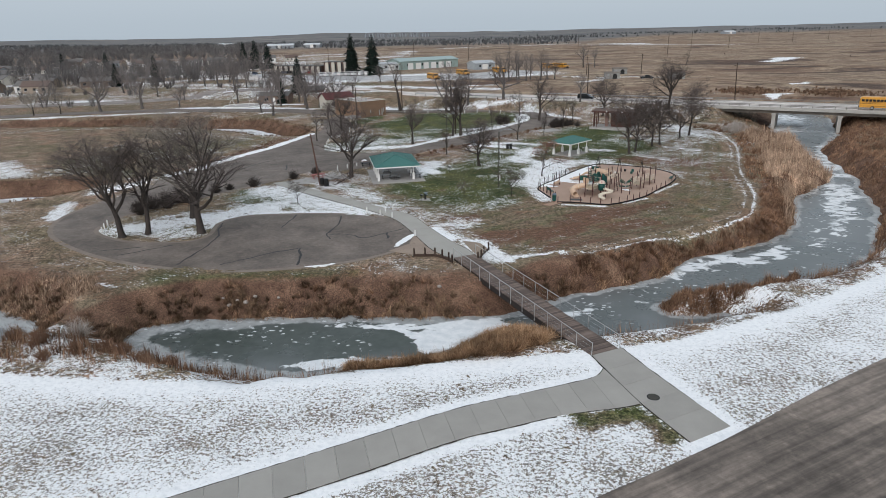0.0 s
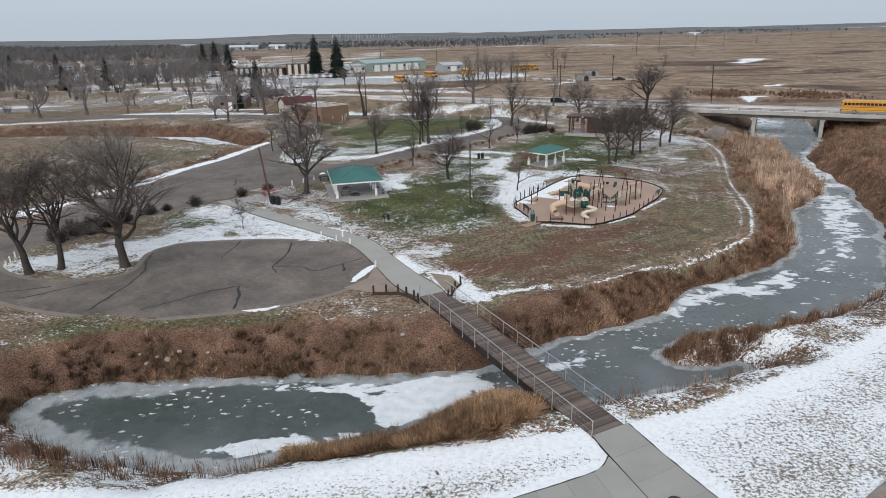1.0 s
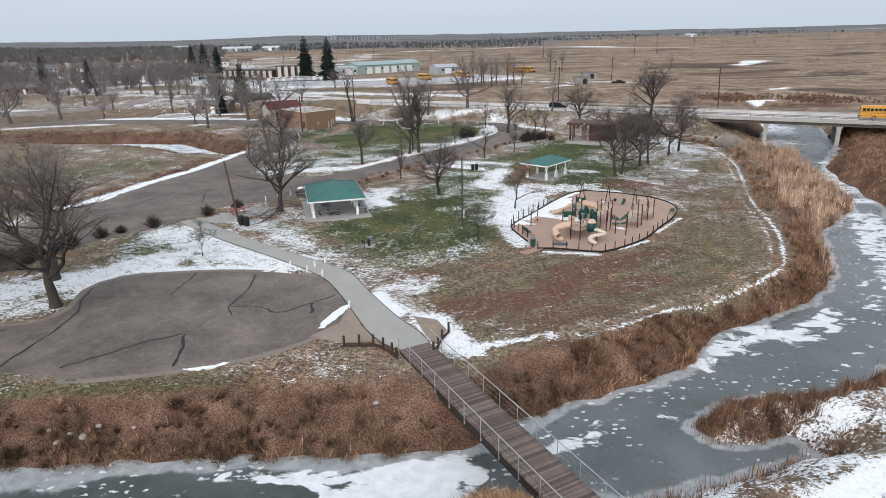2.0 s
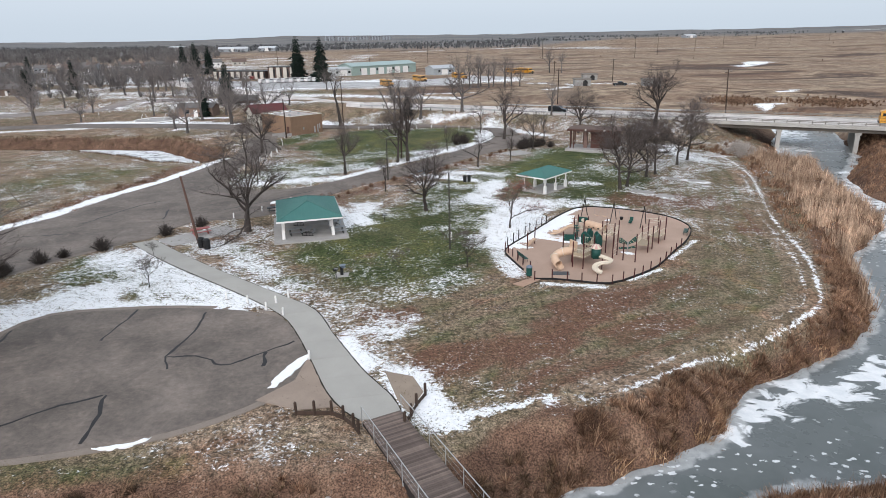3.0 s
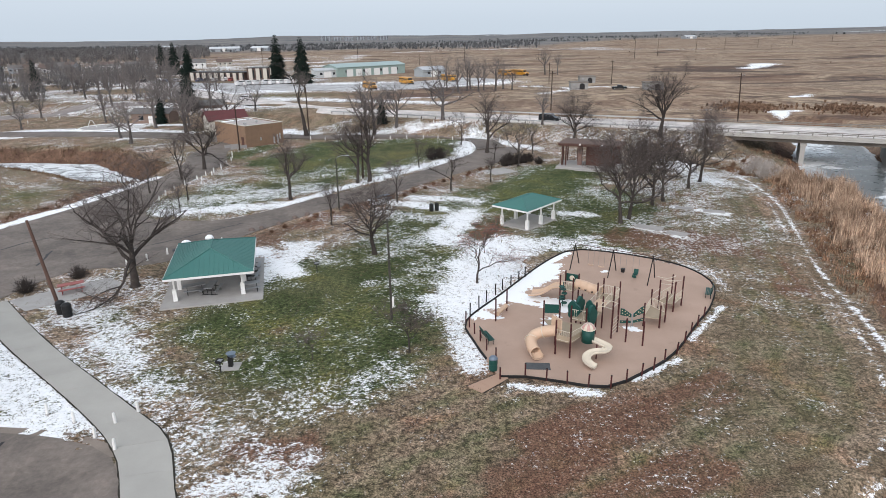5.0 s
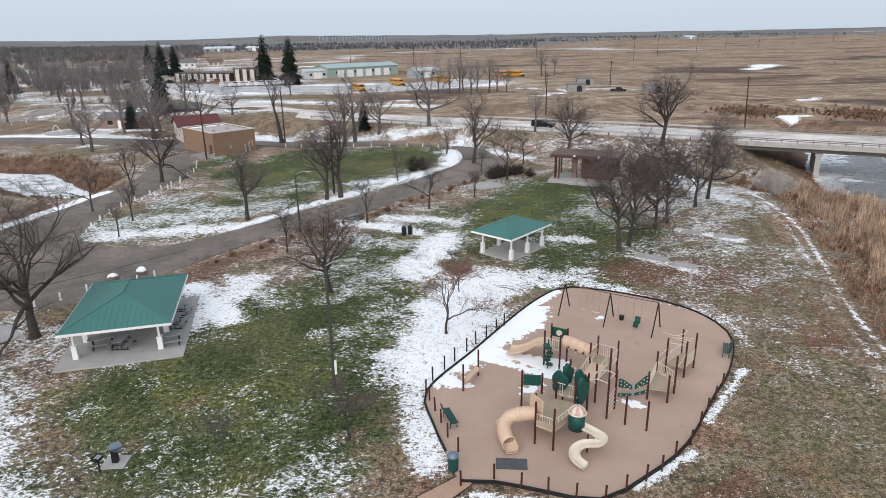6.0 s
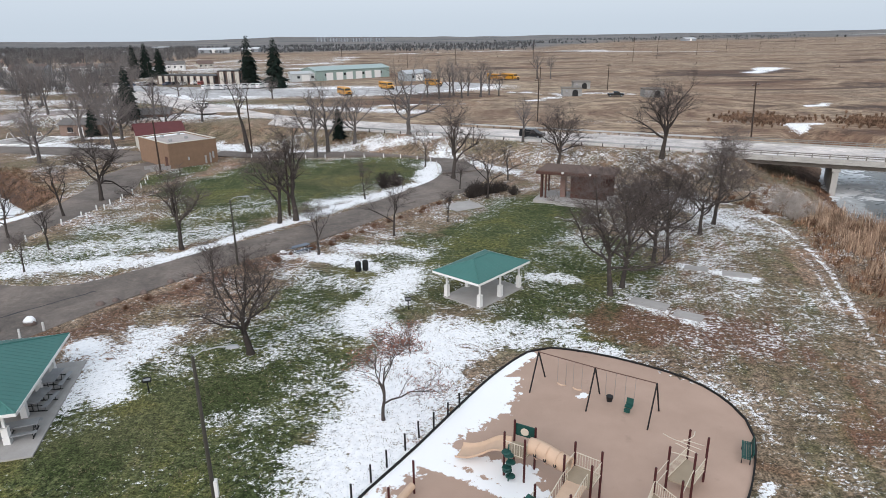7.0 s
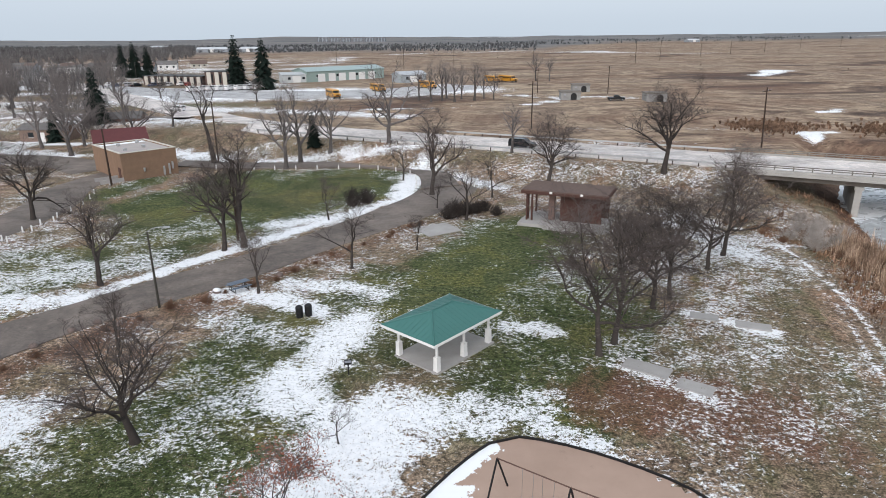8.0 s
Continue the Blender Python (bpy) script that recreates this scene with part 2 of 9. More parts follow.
    sm = m.math("MULTIPLY", sm, m.math("SUBTRACT", 1.0, m.math("MULTIPLY", poke, 0.85)))
    white = m.ramp(fine, [(0.30, (0.74, 0.755, 0.775)), (0.55, (0.90, 0.905, 0.915))])
    col = m.mix(sm, col, white)
    h = m.math("ADD", m.math("MULTIPLY", blades, 0.6), m.math("ADD", fine, m.math("MULTIPLY", sm, 0.35)))
    m.bump(h, 0.55, 0.10)
    return m.done(col, 0.92, 0, 0.15)


def asphalt_material(name, base, snowy=0.0, dusty=(0.2, 0.17, 0.14), tracks=None):
    m = Mat(name)
    a, b, c = m.noise(0.12, 5, 0.6), m.noise(0.9, 6, 0.65), m.noise(30, 3, 0.7)
    d = tuple(x * 0.68 for x in base)
    col = m.ramp(a, [(0.32, d), (0.68, tuple(x * 1.2 for x in base))])
    col = m.mix(m.math("MULTIPLY", m.step(b, 0.5, 0.72), 0.45), col, dusty)
    col = m.mix(0.25, col, m.ramp(c, [(0.3, (0.5,) * 3), (0.7, (1.5,) * 3)]), "MULTIPLY")
    stones = m.noise(2.2, 6, 0.75)
    col = m.mix(0.28, col, m.ramp(stones, [(0.36, (0.45,) * 3), (0.64, (1.55,) * 3)]), "MULTIPLY")
    blot = m.noise(0.28, 5, 0.7, None, 0.8)
    col = m.mix(0.45, col, m.ramp(blot, [(0.38, (0.62,) * 3), (0.60, (1.35, 1.33, 1.30))]), "MULTIPLY")
    if tracks is not None:
        s = m.noise(0.9, 5, 0.65, m.along((14.0, 0.6, 1), tracks), 0.2)
        col = m.mix(0.8, col, m.ramp(s, [(0.36, (0.55, 0.54, 0.53)), (0.62, (1.45, 1.42, 1.38))]), "MULTIPLY")
    if snowy:
        s = m.noise(0.8, 6, 0.7, m.coords((0.25, 1.6, 1), 0.52), 0.5)
        col = m.mix(m.math("MULTIPLY", m.step(s, 0.66 - 0.3 * snowy, 0.80 - 0.2 * snowy), 0.8), col, (0.72, 0.73, 0.75))
    m.bump(c, 0.3, 0.01)
    return m.done(col, m.math("ADD", m.math("MULTIPLY", b, 0.3), 0.6), 0, 0.3)


def ice_material():
    """Grey-green ice, milky at the banks, with blown snow and frozen floes on it."""
    m = Mat("creek_ice")
    at = m.n.new("ShaderNodeAttribute")
    at.attribute_name = "zone"
    sp = m.n.new("ShaderNodeSeparateColor")
    m.link(at.outputs["Color"], sp.inputs["Color"])
    shore, snow, dark = sp.outputs["Red"], sp.outputs["Green"], sp.outputs["Blue"]
    a, b, c = m.noise(0.25, 5, 0.6), m.noise(1.1, 5, 0.65), m.noise(0.55, 4, 0.55, m.coords((0.8, 1.3, 1), 0.5), 0.8)
    col = m.ramp(a, [(0.3, (0.105, 0.118, 0.118)), (0.7, (0.17, 0.182, 0.185))])
    col = m.mix(dark, col, m.ramp(b, [(0.3, (0.040, 0.052, 0.044)), (0.7, (0.072, 0.085, 0.075))]))
    sh = m.step(m.math("ADD", shore, m.math("MULTIPLY", m.math("SUBTRACT", m.math("ADD", m.math("MULTIPLY", a, 0.6), m.math("MULTIPLY", b, 0.4)), 0.5), 1.1)), 0.44, 0.66)
    col = m.mix(m.math("MULTIPLY", sh, 0.72), col, m.ramp(b, [(0.35, (0.34, 0.35, 0.35)), (0.65, (0.52, 0.53, 0.53))]))
    v = m.node("TexVoronoi", Scale=1.05, Randomness=1.0)
    v.feature = "F1"
    dn = m.node("TexNoise", Scale=2.2, Detail=4.0, Roughness=0.6)
    mv = m.n.new("ShaderNodeVectorMath")
    mv.operation = "MULTIPLY_ADD"
    mv.inputs[1].default_value = (0.9, 0.9, 0.9)
    m.link(m.coords(), dn.inputs["Vector"])
    m.link(dn.outputs["Color"], mv.inputs[0])
    m.link(m.coords((1, 1.7, 1), 0.4), mv.inputs[2])
    m.link(mv.outputs["Vector"], v.inputs["Vector"])
    chips = m.math("MULTIPLY", m.math("SUBTRACT", 1.0, m.step(v.outputs["Distance"], 0.19, 0.25)), m.step(m.noise(0.20, 3, 0.5), 0.49, 0.56))
    drift = m.step(m.math("ADD", m.math("MULTIPLY", m.math("SUBTRACT", c, 0.5), 1.5), snow), 0.44, 0.56)
    white = m.math("MAXIMUM", m.math("MULTIPLY", chips, 0.85), drift)
    col = m.mix(white, col, m.ramp(b, [(0.3, (0.62, 0.65, 0.67)), (0.65, (0.80, 0.81, 0.82))]))
    m.bump(m.math("ADD", white, m.math("MULTIPLY", b, 0.2)), 0.3, 0.04)
    rough = m.math("ADD", m.math("MULTIPLY", white, 0.55), m.math("ADD", m.math("MULTIPLY", a, 0.35), 0.12), True)
    return m.done(col, rough, 0, 0.4)


GROUND, ICE = ground_material(), ice_material()
ASPHALT = asphalt_material("worn_asphalt", (0.158, 0.132, 0.115), 0.0, (0.245, 0.20, 0.172))
STREET = asphalt_material("sanded_street", (0.175, 0.148, 0.130), 0.0, (0.27, 0.23, 0.20), 0.48)
HIGHWAY = asphalt_material("salted_highway", (0.58, 0.53, 0.50), 0.45, (0.66, 0.62, 0.60))
YARD = asphalt_material("snowy_yard", (0.33, 0.32, 0.315), 0.75, (0.5, 0.5, 0.5))
TAR = plain("crack_tar", (0.022, 0.021, 0.022), 0.6)
CONCRETE = plain("broom_concrete", (0.33, 0.315, 0.29), 0.85, 0, 0.10, 0.5, 20, 0.2, objvary=0.07)
SLAB = plain("worn_slab", (0.36, 0.345, 0.33), 0.85, 0, 0.15, 0.8, 15)
BRIDGE_CONCRETE = plain("bridge_concrete", (0.36, 0.345, 0.32), 0.85, 0, 0.18, 0.4, 6)
PLANK = plain("weathered_plank", (0.150, 0.114, 0.098), 0.85, 0, 0.28, 2.0, 30, 0.3, objvary=0.42)
BEAM = plain("dark_beam", (0.030, 0.024, 0.022), 0.8)
TIMBER = plain("creosote_timber", (0.055, 0.036, 0.027), 0.85, 0, 0.35, 2, 25, 0.3, objvary=0.2)
GALV = plain("galvanised_pipe", (0.50, 0.50, 0.50), 0.45, 0.7, 0.12, 4, 60, 0.05)
RUBBER = plain("tan_rubber_crumb", (0.40, 0.265, 0.195), 0.95, 0, 0.10, 0.25, 25, 0.35, 0.15)
SNOW = plain("packed_snow", (0.86, 0.87, 0.88), 0.8, 0, 0.05, 1.5, 14, 0.4)
BARK = plain("grey_bark", (0.064, 0.054, 0.049), 0.95, 0, 0.35, 1.2, 18, 0.5, 0.1, 0.2)
TWIG = plain("bare_twigs", (0.122, 0.101, 0.093), 0.95, 0, 0.25, 1.0, 10, 0, 0.1, 0.25)
PALE_TWIG = plain("pale_twigs", (0.30, 0.265, 0.225), 0.95, 0, 0.25, 1.0, 10, 0, 0.1, 0.2)
NEEDLE = plain("spruce_needles", (0.015, 0.024, 0.019), 0.9, 0, 0.4, 0.8, 8, 0, 0.1, 0.2)
GREEN_METAL = plain("green_roof_metal", (0.046, 0.155, 0.137), 0.55, 0.0, 0.08, 0.6, 20, 0.05, 0.45)
WHITE_PAINT = plain("white_paint", (0.74, 0.73, 0.71), 0.6, 0, 0.08, 2, 20)
BRICK = plain("tan_brick", (0.235, 0.150, 0.100), 0.9, 0, 0.14, 1.2, 14, 0.3)

# ---- the plan, in metres ----
ICE_Z = -2.6
CREEK = [(-29.5, 51.7), (-25.3, 55.6), (-17.5, 55.2), (-10.5, 55.7), (-5, 55.1), (0.4, 55.2), (5.1, 54.8), (8.5, 57.0), (12.1, 60.0),
         (18, 62.3), (24.7, 64.9), (27.5, 69.2), (41.7, 76.7), (46.9, 82.5), (55.5, 97), (66.5, 108), (71.5, 122.5), (77.5, 137), (79, 147), (86, 162), (94, 182),
         (99, 196), (104, 206), (112, 204), (113, 190), (107, 177), (98, 160), (90, 148), (81.5, 137), (76, 122.5), (73, 112), (67.8, 100), (62.6, 88.5), (54.9, 77), (47.8, 68.1),
         (35, 60.4), (25.4, 59.0), (20.6, 56.8), (21.6, 55.2), (26.5, 54.8), (27.2, 53.2), (21, 51.4), (14.9, 49.9), (9, 50.6), (3.8, 50.9), (-0.2, 47.9), (-4.4, 46.2), (-12.6, 45.1), (-16.7, 45.2), (-22.3, 47.8)]
POOL = [(-39, 52.6), (-40.5, 55.8), (-46, 58.8), (-60, 62), (-75, 60), (-72, 52), (-55, 49), (-42, 50)]
OXBOW = [(-38.5, 160), (-40, 167.5), (-48, 176), (-56, 185.3), (-70, 188.5), (-92, 192), (-130, 196), (-132, 188), (-92, 184), (-68, 179), (-52, 169), (-44, 162)]
FORK = [(-63, 105.5), (-66, 108), (-78, 106), (-100, 104), (-140, 100), (-140, 92), (-100, 95), (-76, 96), (-68, 100)]
LOT = [(-3.8, 73.9), (-4.6, 69.7), (-8.7, 65.9), (-14.5, 63.6), (-23.3, 62.6), (-33.5, 65.1), (-42.3, 69.9), (-50, 76.9), (-52.9, 84), (-52.4, 91), (-50.2, 99), (-48.5, 104.5),
       (-30, 104.6), (-32, 102), (-34.2, 99.7), (-37, 95.5), (-41.5, 90), (-45, 84), (-45.4, 77.8), (-39, 73.0), (-31.3, 72.4), (-29.2, 75.6), (-29.8, 80), (-27.7, 83.2),
       (-22.4, 83.9), (-17, 83.8), (-11, 82.7), (-7.1, 80.6), (-5.2, 77)]
DRIVE = [(-48.5, 104), (-48.3, 110.8), (-44.4, 116.9), (-41.4, 127.6), (-36.7, 138.8), (-33.5, 150.5), (-31.6, 158), (-32, 170), (-34, 182), (-30, 198), (-25, 199), (-27, 183),
         (-24.2, 169.3), (-25.6, 155.3), (-27.2, 147.4), (-26.2, 137), (-24.2, 132), (-19.8, 130), (-13.6, 130), (-8.4, 134.3), (-2.8, 140.4), (3.9, 146.9), (11.7, 156.4), (21.5, 170.6),
         (24, 176.5), (29, 179), (32.6, 177), (30.6, 171), (26.5, 163.2), (15, 150.5), (7.4, 141.2), (0.9, 135), (-4.1, 130), (-8.6, 124), (-14, 115.5), (-18, 113),
         (-24.5, 112), (-27, 107), (-30, 104)]
BACK_IN = [(24, 176), (23.8, 186), (20, 191), (13.7, 193.6), (2, 194), (-8.5, 194.8), (-20, 198)]
BACK_OUT = [(30, 178), (28.5, 188), (23, 196.5), (14, 199), (2, 199.2), (-8, 200), (-20, 203.5)]
PLAY = [(14.5, 96.6), (18.2, 102), (23.3, 109.2), (26.6, 112.7), (28.4, 113.2), (32.3, 111.5), (36.4, 108.2), (37.9, 104.8), (37.6, 101.5), (35.2, 97.3), (32.8, 94.4),
        (29.0, 89.7), (25.8, 87.2), (22.8, 85.6), (20.1, 86.4), (17.7, 87.3), (15.9, 87.5), (15.3, 90.1), (14.7, 92.9)]
RING = [(15.6, 66.5), (22.8, 70.2), (29.7, 73.8), (34, 76.1), (38.8, 79.4), (41, 83.2), (44.8, 91.1), (49, 105), (54.5, 118.3), (59, 129.8), (61.8, 143), (61, 152)]
# the highway runs along d, its cross axis is n
HD, HN = (0.866, -0.5), (0.5, 0.866)
HW_NEAR, HW_FAR, HW_Z = 184.6, 199.0, 3.0


def dist_poly(x, y, poly):
    """Signed distance to a closed outline, negative inside."""
    best, inside = np.full(x.shape, 1e9), np.zeros(x.shape, bool)
    n = len(poly)
    for i in range(n):
        (ax, ay), (bx, by) = poly[i], poly[(i + 1) % n]
        dx, dy = bx - ax, by - ay
        t = np.clip(((x - ax) * dx + (y - ay) * dy) / (dx * dx + dy * dy + 1e-9), 0, 1)
        best = np.minimum(best, np.hypot(x - ax - t * dx, y - ay - t * dy))
        if ay != by:
            inside ^= ((ay > y) != (by > y)) & (x < dx * (y - ay) / (by - ay) + ax)
    return np.where(inside, -best, best)


def dist_line(x, y, line):
    best = np.full(x.shape, 1e9)
    for (ax, ay), (bx, by) in zip(line, line[1:]):
        dx, dy = bx - ax, by - ay
        t = np.clip(((x - ax) * dx + (y - ay) * dy) / (dx * dx + dy * dy + 1e-9), 0, 1)
        best = np.minimum(best, np.hypot(x - ax - t * dx, y - ay - t * dy))
    return best


def sstep(v, lo, hi):
    t = np.clip((v - lo) / (hi - lo), 0, 1)
    return t * t * (3 - 2 * t)


def wave(x, y, s, seed=0.0):
    """Soft uneven field in -1..1 with a wavelength of about s metres."""
    a = np.sin(x / s * 5.1 + 1.7 * np.sin(y / s * 3.3 + seed) + seed) + np.sin(y / s * 4.7 + 1.9 * np.sin(x / s * 2.9 - seed) + 2.1 * seed)
    b = np.sin((x + y) / s * 8.3 + seed * 3.1 + np.sin((x - y) / s * 6.1)) * 0.6
    return (a + b) / 2.6


CREEK_S = [tuple(p) for p in smooth_ring(CREEK, 2.0)]
WATERS = (CREEK_S, POOL, OXBOW, FORK)


def water_dist(x, y):
    d = dist_poly(x, y, CREEK_S)
    d = d + 0.55 * wave(x, y, 9.0) + 0.25 * wave(x, y, 3.1, 2.0)
    for p in WATERS[1:]:
        d = np.minimum(d, dist_poly(x, y, p) + 0.4 * wave(x, y, 7.0, 1.0))
    return d


def hw_coords(x, y):
    return x * HD[0] + y * HD[1], x * HN[0] + y * HN[1]


def height(x, y, wd=None):
    wd = water_dist(x, y) if wd is None else wd
    u, s = hw_coords(x, y)
    base = 0.9 * sstep(s, 202, 214) + 0.05 * wave(x, y, 23.0)
    raised = HW_Z * sstep(s, 175, 184.2) * (1 - sstep(s, 199.4, 209)) * (1 - 0.25 * sstep(-u, 110, 170)) * (1 - sstep(-u, 240, 300))
    open_span = 1 - sstep(np.abs(u + 2.0), 15.5, 22.5)
    raised = raised * (1 - open_span)
    z = np.maximum(base, raised - 0.12)
    low = -3.3 + (z + 3.3) * sstep(wd, -1.5, 5.8 - 2.0 * sstep(x, 8, 14) + 0.6 * wave(x, y, 13.0, 4.0) + 9.0 * (1 - sstep(np.hypot(x - 79, y - 163), 12, 26)))
    z = np.minimum(z, low)
    r = np.hypot(x, y)
    az = np.degrees(np.arctan2(x, y))
    crest = np.interp(az, [-60, -33, -22, -16, -10, -3, 6, 12, 20, 30, 37, 60], [13, 15, 5, 8, 20, 15, 7, 11, 11, 11, 18, 20])
    z = z + sstep(r, 900, 3600) * (crest + 3.5 * wave(x, y, 700.0)) + sstep(r, 300, 900) * 1.6 * wave(x, y, 260.0, 3.0)
    return z


def axis(lo, hi, step, far_lo, far_hi, grow=1.05):
    mid = list(np.arange(lo, hi + step / 2, step))
    up, s, v = [], step, hi
    while v < far_hi:
        s *= grow
        v += s
        up.append(v)
    down, s, v = [], step, lo
    while v > far_lo:
        s *= grow
        v -= s
        down.append(v)
    return np.array(down[::-1] + mid + up)


def field(zones, x, y):
    """Greatest of many soft strokes: x0, y0, x1, y1, radius, strength."""
    out = np.zeros(x.shape)
    a, b = wave(x, y, 7.0, 0.7), wave(x, y, 2.6, 1.9)
    for x0, y0, x1, y1, r, k in zones:
        d = dist_line(x, y, [(x0, y0), (x1, y1)]) + min(r * 0.30, 1.6) * a + min(r * 0.18, 0.8) * b
        out = np.maximum(out, k * (1 - sstep(d, r * 0.15, r * 1.8)))
    return out


SNOW_PARK = [(-40, 79, -26, 88, 4.5, 0.86), (-33, 82, -22, 92, 4.0, 0.84), (-1.4, 75.5, 0.6, 72, 1.5, 0.97), (-0.6, 78.2, 2.4, 77.2, 2.2, 0.80), (2.2, 71.6, 3.6, 69.4, 1.0, 0.8), (-27, 98, -12, 84.5, 6.5, 0.84), (-30, 99, -30, 84, 4.5, 0.62), (-12, 84.5, -26, 85, 2.2, 0.95), (-33, 77, -43, 78, 4.5, 0.74), (-30, 79, -29, 83, 2.5, 0.85),
             (-24, 105, -14, 97, 3.4, 0.70), (-12, 95, -5, 87, 4.5, 0.52), (-3, 84, 2, 73, 4.0, 0.60), (3.5, 70, 5.5, 64.5, 2.0, 0.98), (5, 64.3, 13, 66.3, 0.9, 0.85), (-12, 58.8, -3.5, 62.6, 0.28, 0.66),
             (-20, 108, -14, 104, 4.5, 0.66), (-5, 108.5, -2, 118, 3.0, 0.84), (0, 90, 8, 84, 5.5, 0.42), (3, 98, 12, 103, 4.0, 0.40),
             (-18.5, 102, -10.6, 92, 3.6, 0.74), (-11, 93, -3, 80, 5.0, 0.64), (-4, 83, 9, 88, 4.0, 0.60), (-1, 77.4, 3.4, 80, 2.6, 0.64), (6, 91, 9, 91.7, 2.2, 0.54), (-6.6, 117, -1.6, 109, 1.9, 0.92)]
SNOW_LAWN = [(14.5, 100, 20, 116, 4.6, 0.98), (14, 118, 18, 130, 3.4, 0.88), (12, 106, 9, 122, 4.6, 0.58), (4, 120, 12, 128, 5.0, 0.50), (6, 137, 14, 133, 2.6, 0.84),
             (24, 113.5, 36, 114.5, 2.6, 0.50), (13.4, 97, 14.2, 89, 1.5, 0.80), (16.5, 86.4, 22, 85.0, 0.6, 0.85),
             (-3, 117, 4, 130, 3.0, 0.50), (38, 121, 48, 124, 5.5, 0.56), (47, 128, 54, 139, 6.5, 0.60), (57, 143, 56, 158, 5.5, 0.74), (25, 86.6, 29, 88.9, 0.45, 0.95), (31.2, 91.8, 36.4, 97.6, 0.45, 0.85), (-0.2, 117.5, 2.8, 122.6, 2.6, 0.58), (6.9, 113.8, 14.3, 121.5, 3.4, 0.62),
             (7.3, 105.7, 13.4, 106.2, 2.8, 0.57), (10, 139, 19, 136.7, 2.6, 0.74), (6.4, 131, 12.7, 127, 3.4, 0.66), (18.4, 115, 29.4, 115.6, 3.6, 0.80), (29.2, 115, 34.4, 108.8, 2.2, 0.78),
             (34.4, 108.6, 38, 105.3, 1.8, 0.66), (38.8, 104, 38.6, 101, 0.9, 0.74), (45.5, 109, 44, 99, 4.0, 0.46), (36.6, 122.4, 50, 128, 4.0, 0.58), (46, 138.5, 62, 148, 6.0, 0.66), (69, 158, 73, 156, 4.0, 0.55),
             (45.4, 129.4, 50.4, 125.2, 1.3, 0.85), (36.6, 121.6, 41.6, 116, 1.1, 0.72), (30, 128, 33, 127, 1.6, 0.80)]
SNOW_UPPER = [(-22, 134, -8, 137, 3.4, 0.82), (-8, 136.5, 20, 170, 1.5, 0.95), (-22, 140, -6, 146, 6.0, 0.60), (4, 152, 16, 166, 4.5, 0.66), (21, 172, 23, 186, 3.0, 0.92),
              (-6, 154, -16, 158, 5.0, 0.42), (24, 192, 36, 176, 3.0, 0.80), (-5, 203, 30, 198, 2.2, 0.85), (40, 184, 66, 171, 5.5, 0.60), (30, 204, 60, 206, 3.0, 0.55),
              (-14, 205, -26, 214, 5.0, 0.85), (-45, 212, -60, 219, 4.0, 0.8), (-60, 226, -90, 222, 3.5, 0.8), (30, 158, 36, 158, 3.0, 0.5), (-24.4, 138, -6.5, 146, 7.0, 0.68), (-26, 156, -13.8, 144, 6.0, 0.62), (-9, 154, -2, 160, 6.0, 0.58), (6, 159, 17.4, 163, 3.0, 0.82)]
SNOW_EAST = [(-95, 220, -62, 218, 2.2, 0.92), (-66, 231, -50, 226, 2.6, 0.9), (-58, 204, -42, 213, 2.2, 0.85), (-49.6, 112, -45.6, 118, 1.5, 1.0), (-45.6, 118, -42.6, 128, 1.5, 1.0), (-42.6, 128, -37.9, 139, 1.4, 1.0), (-37.9, 139, -34.6, 151, 1.3, 0.98), (-34.6, 151, -32.6, 158, 1.2, 0.95),
             (-52, 105, -56, 100, 2.5, 0.85), (-57, 92, -54, 84, 2.2, 0.7), (-90, 125, -78, 112, 6, 0.66), (-80, 112, -60, 108, 2.0, 0.7), (-120, 170, -80, 180, 5, 0.45),
             (-60, 62, -38, 53.6, 1.2, 0.8), (-140, 200, -60, 216, 3.0, 0.75), (-180, 240, -80, 262, 5, 0.7), (-110, 285, -60, 262, 5, 0.7), (-46, 62.5, -33, 58.6, 0.6, 0.75)]
SNOW_YARDS = [(-70, 330, -10, 345, 30, 0.85), (-10, 330, 45, 350, 24, 0.78), (-40, 290, 20, 262, 8, 0.72), (-60, 262, 10, 232, 8, 0.70), (60, 318, 100, 306, 5, 0.75), (78, 306, 60, 285, 3, 0.85), (60, 285, 10, 282, 3, 0.8),
              (-260, 420, -120, 380, 14, 0.7), (-150, 330, -80, 300, 10, 0.6), (-300, 600, -100, 540, 12, 0.6), (203, 412, 222, 430, 7, 1.0), (222, 436, 238, 452, 9, 1.0), (137, 256.5, 142, 257.5, 1.8, 1.0), (142, 258, 148, 261, 2.6, 1.0), (101, 199.5, 110, 216, 2.4, 1.0), (109, 218, 117, 218.4, 1.8, 1.0), (62, 232, 100, 226, 5, 0.45)]
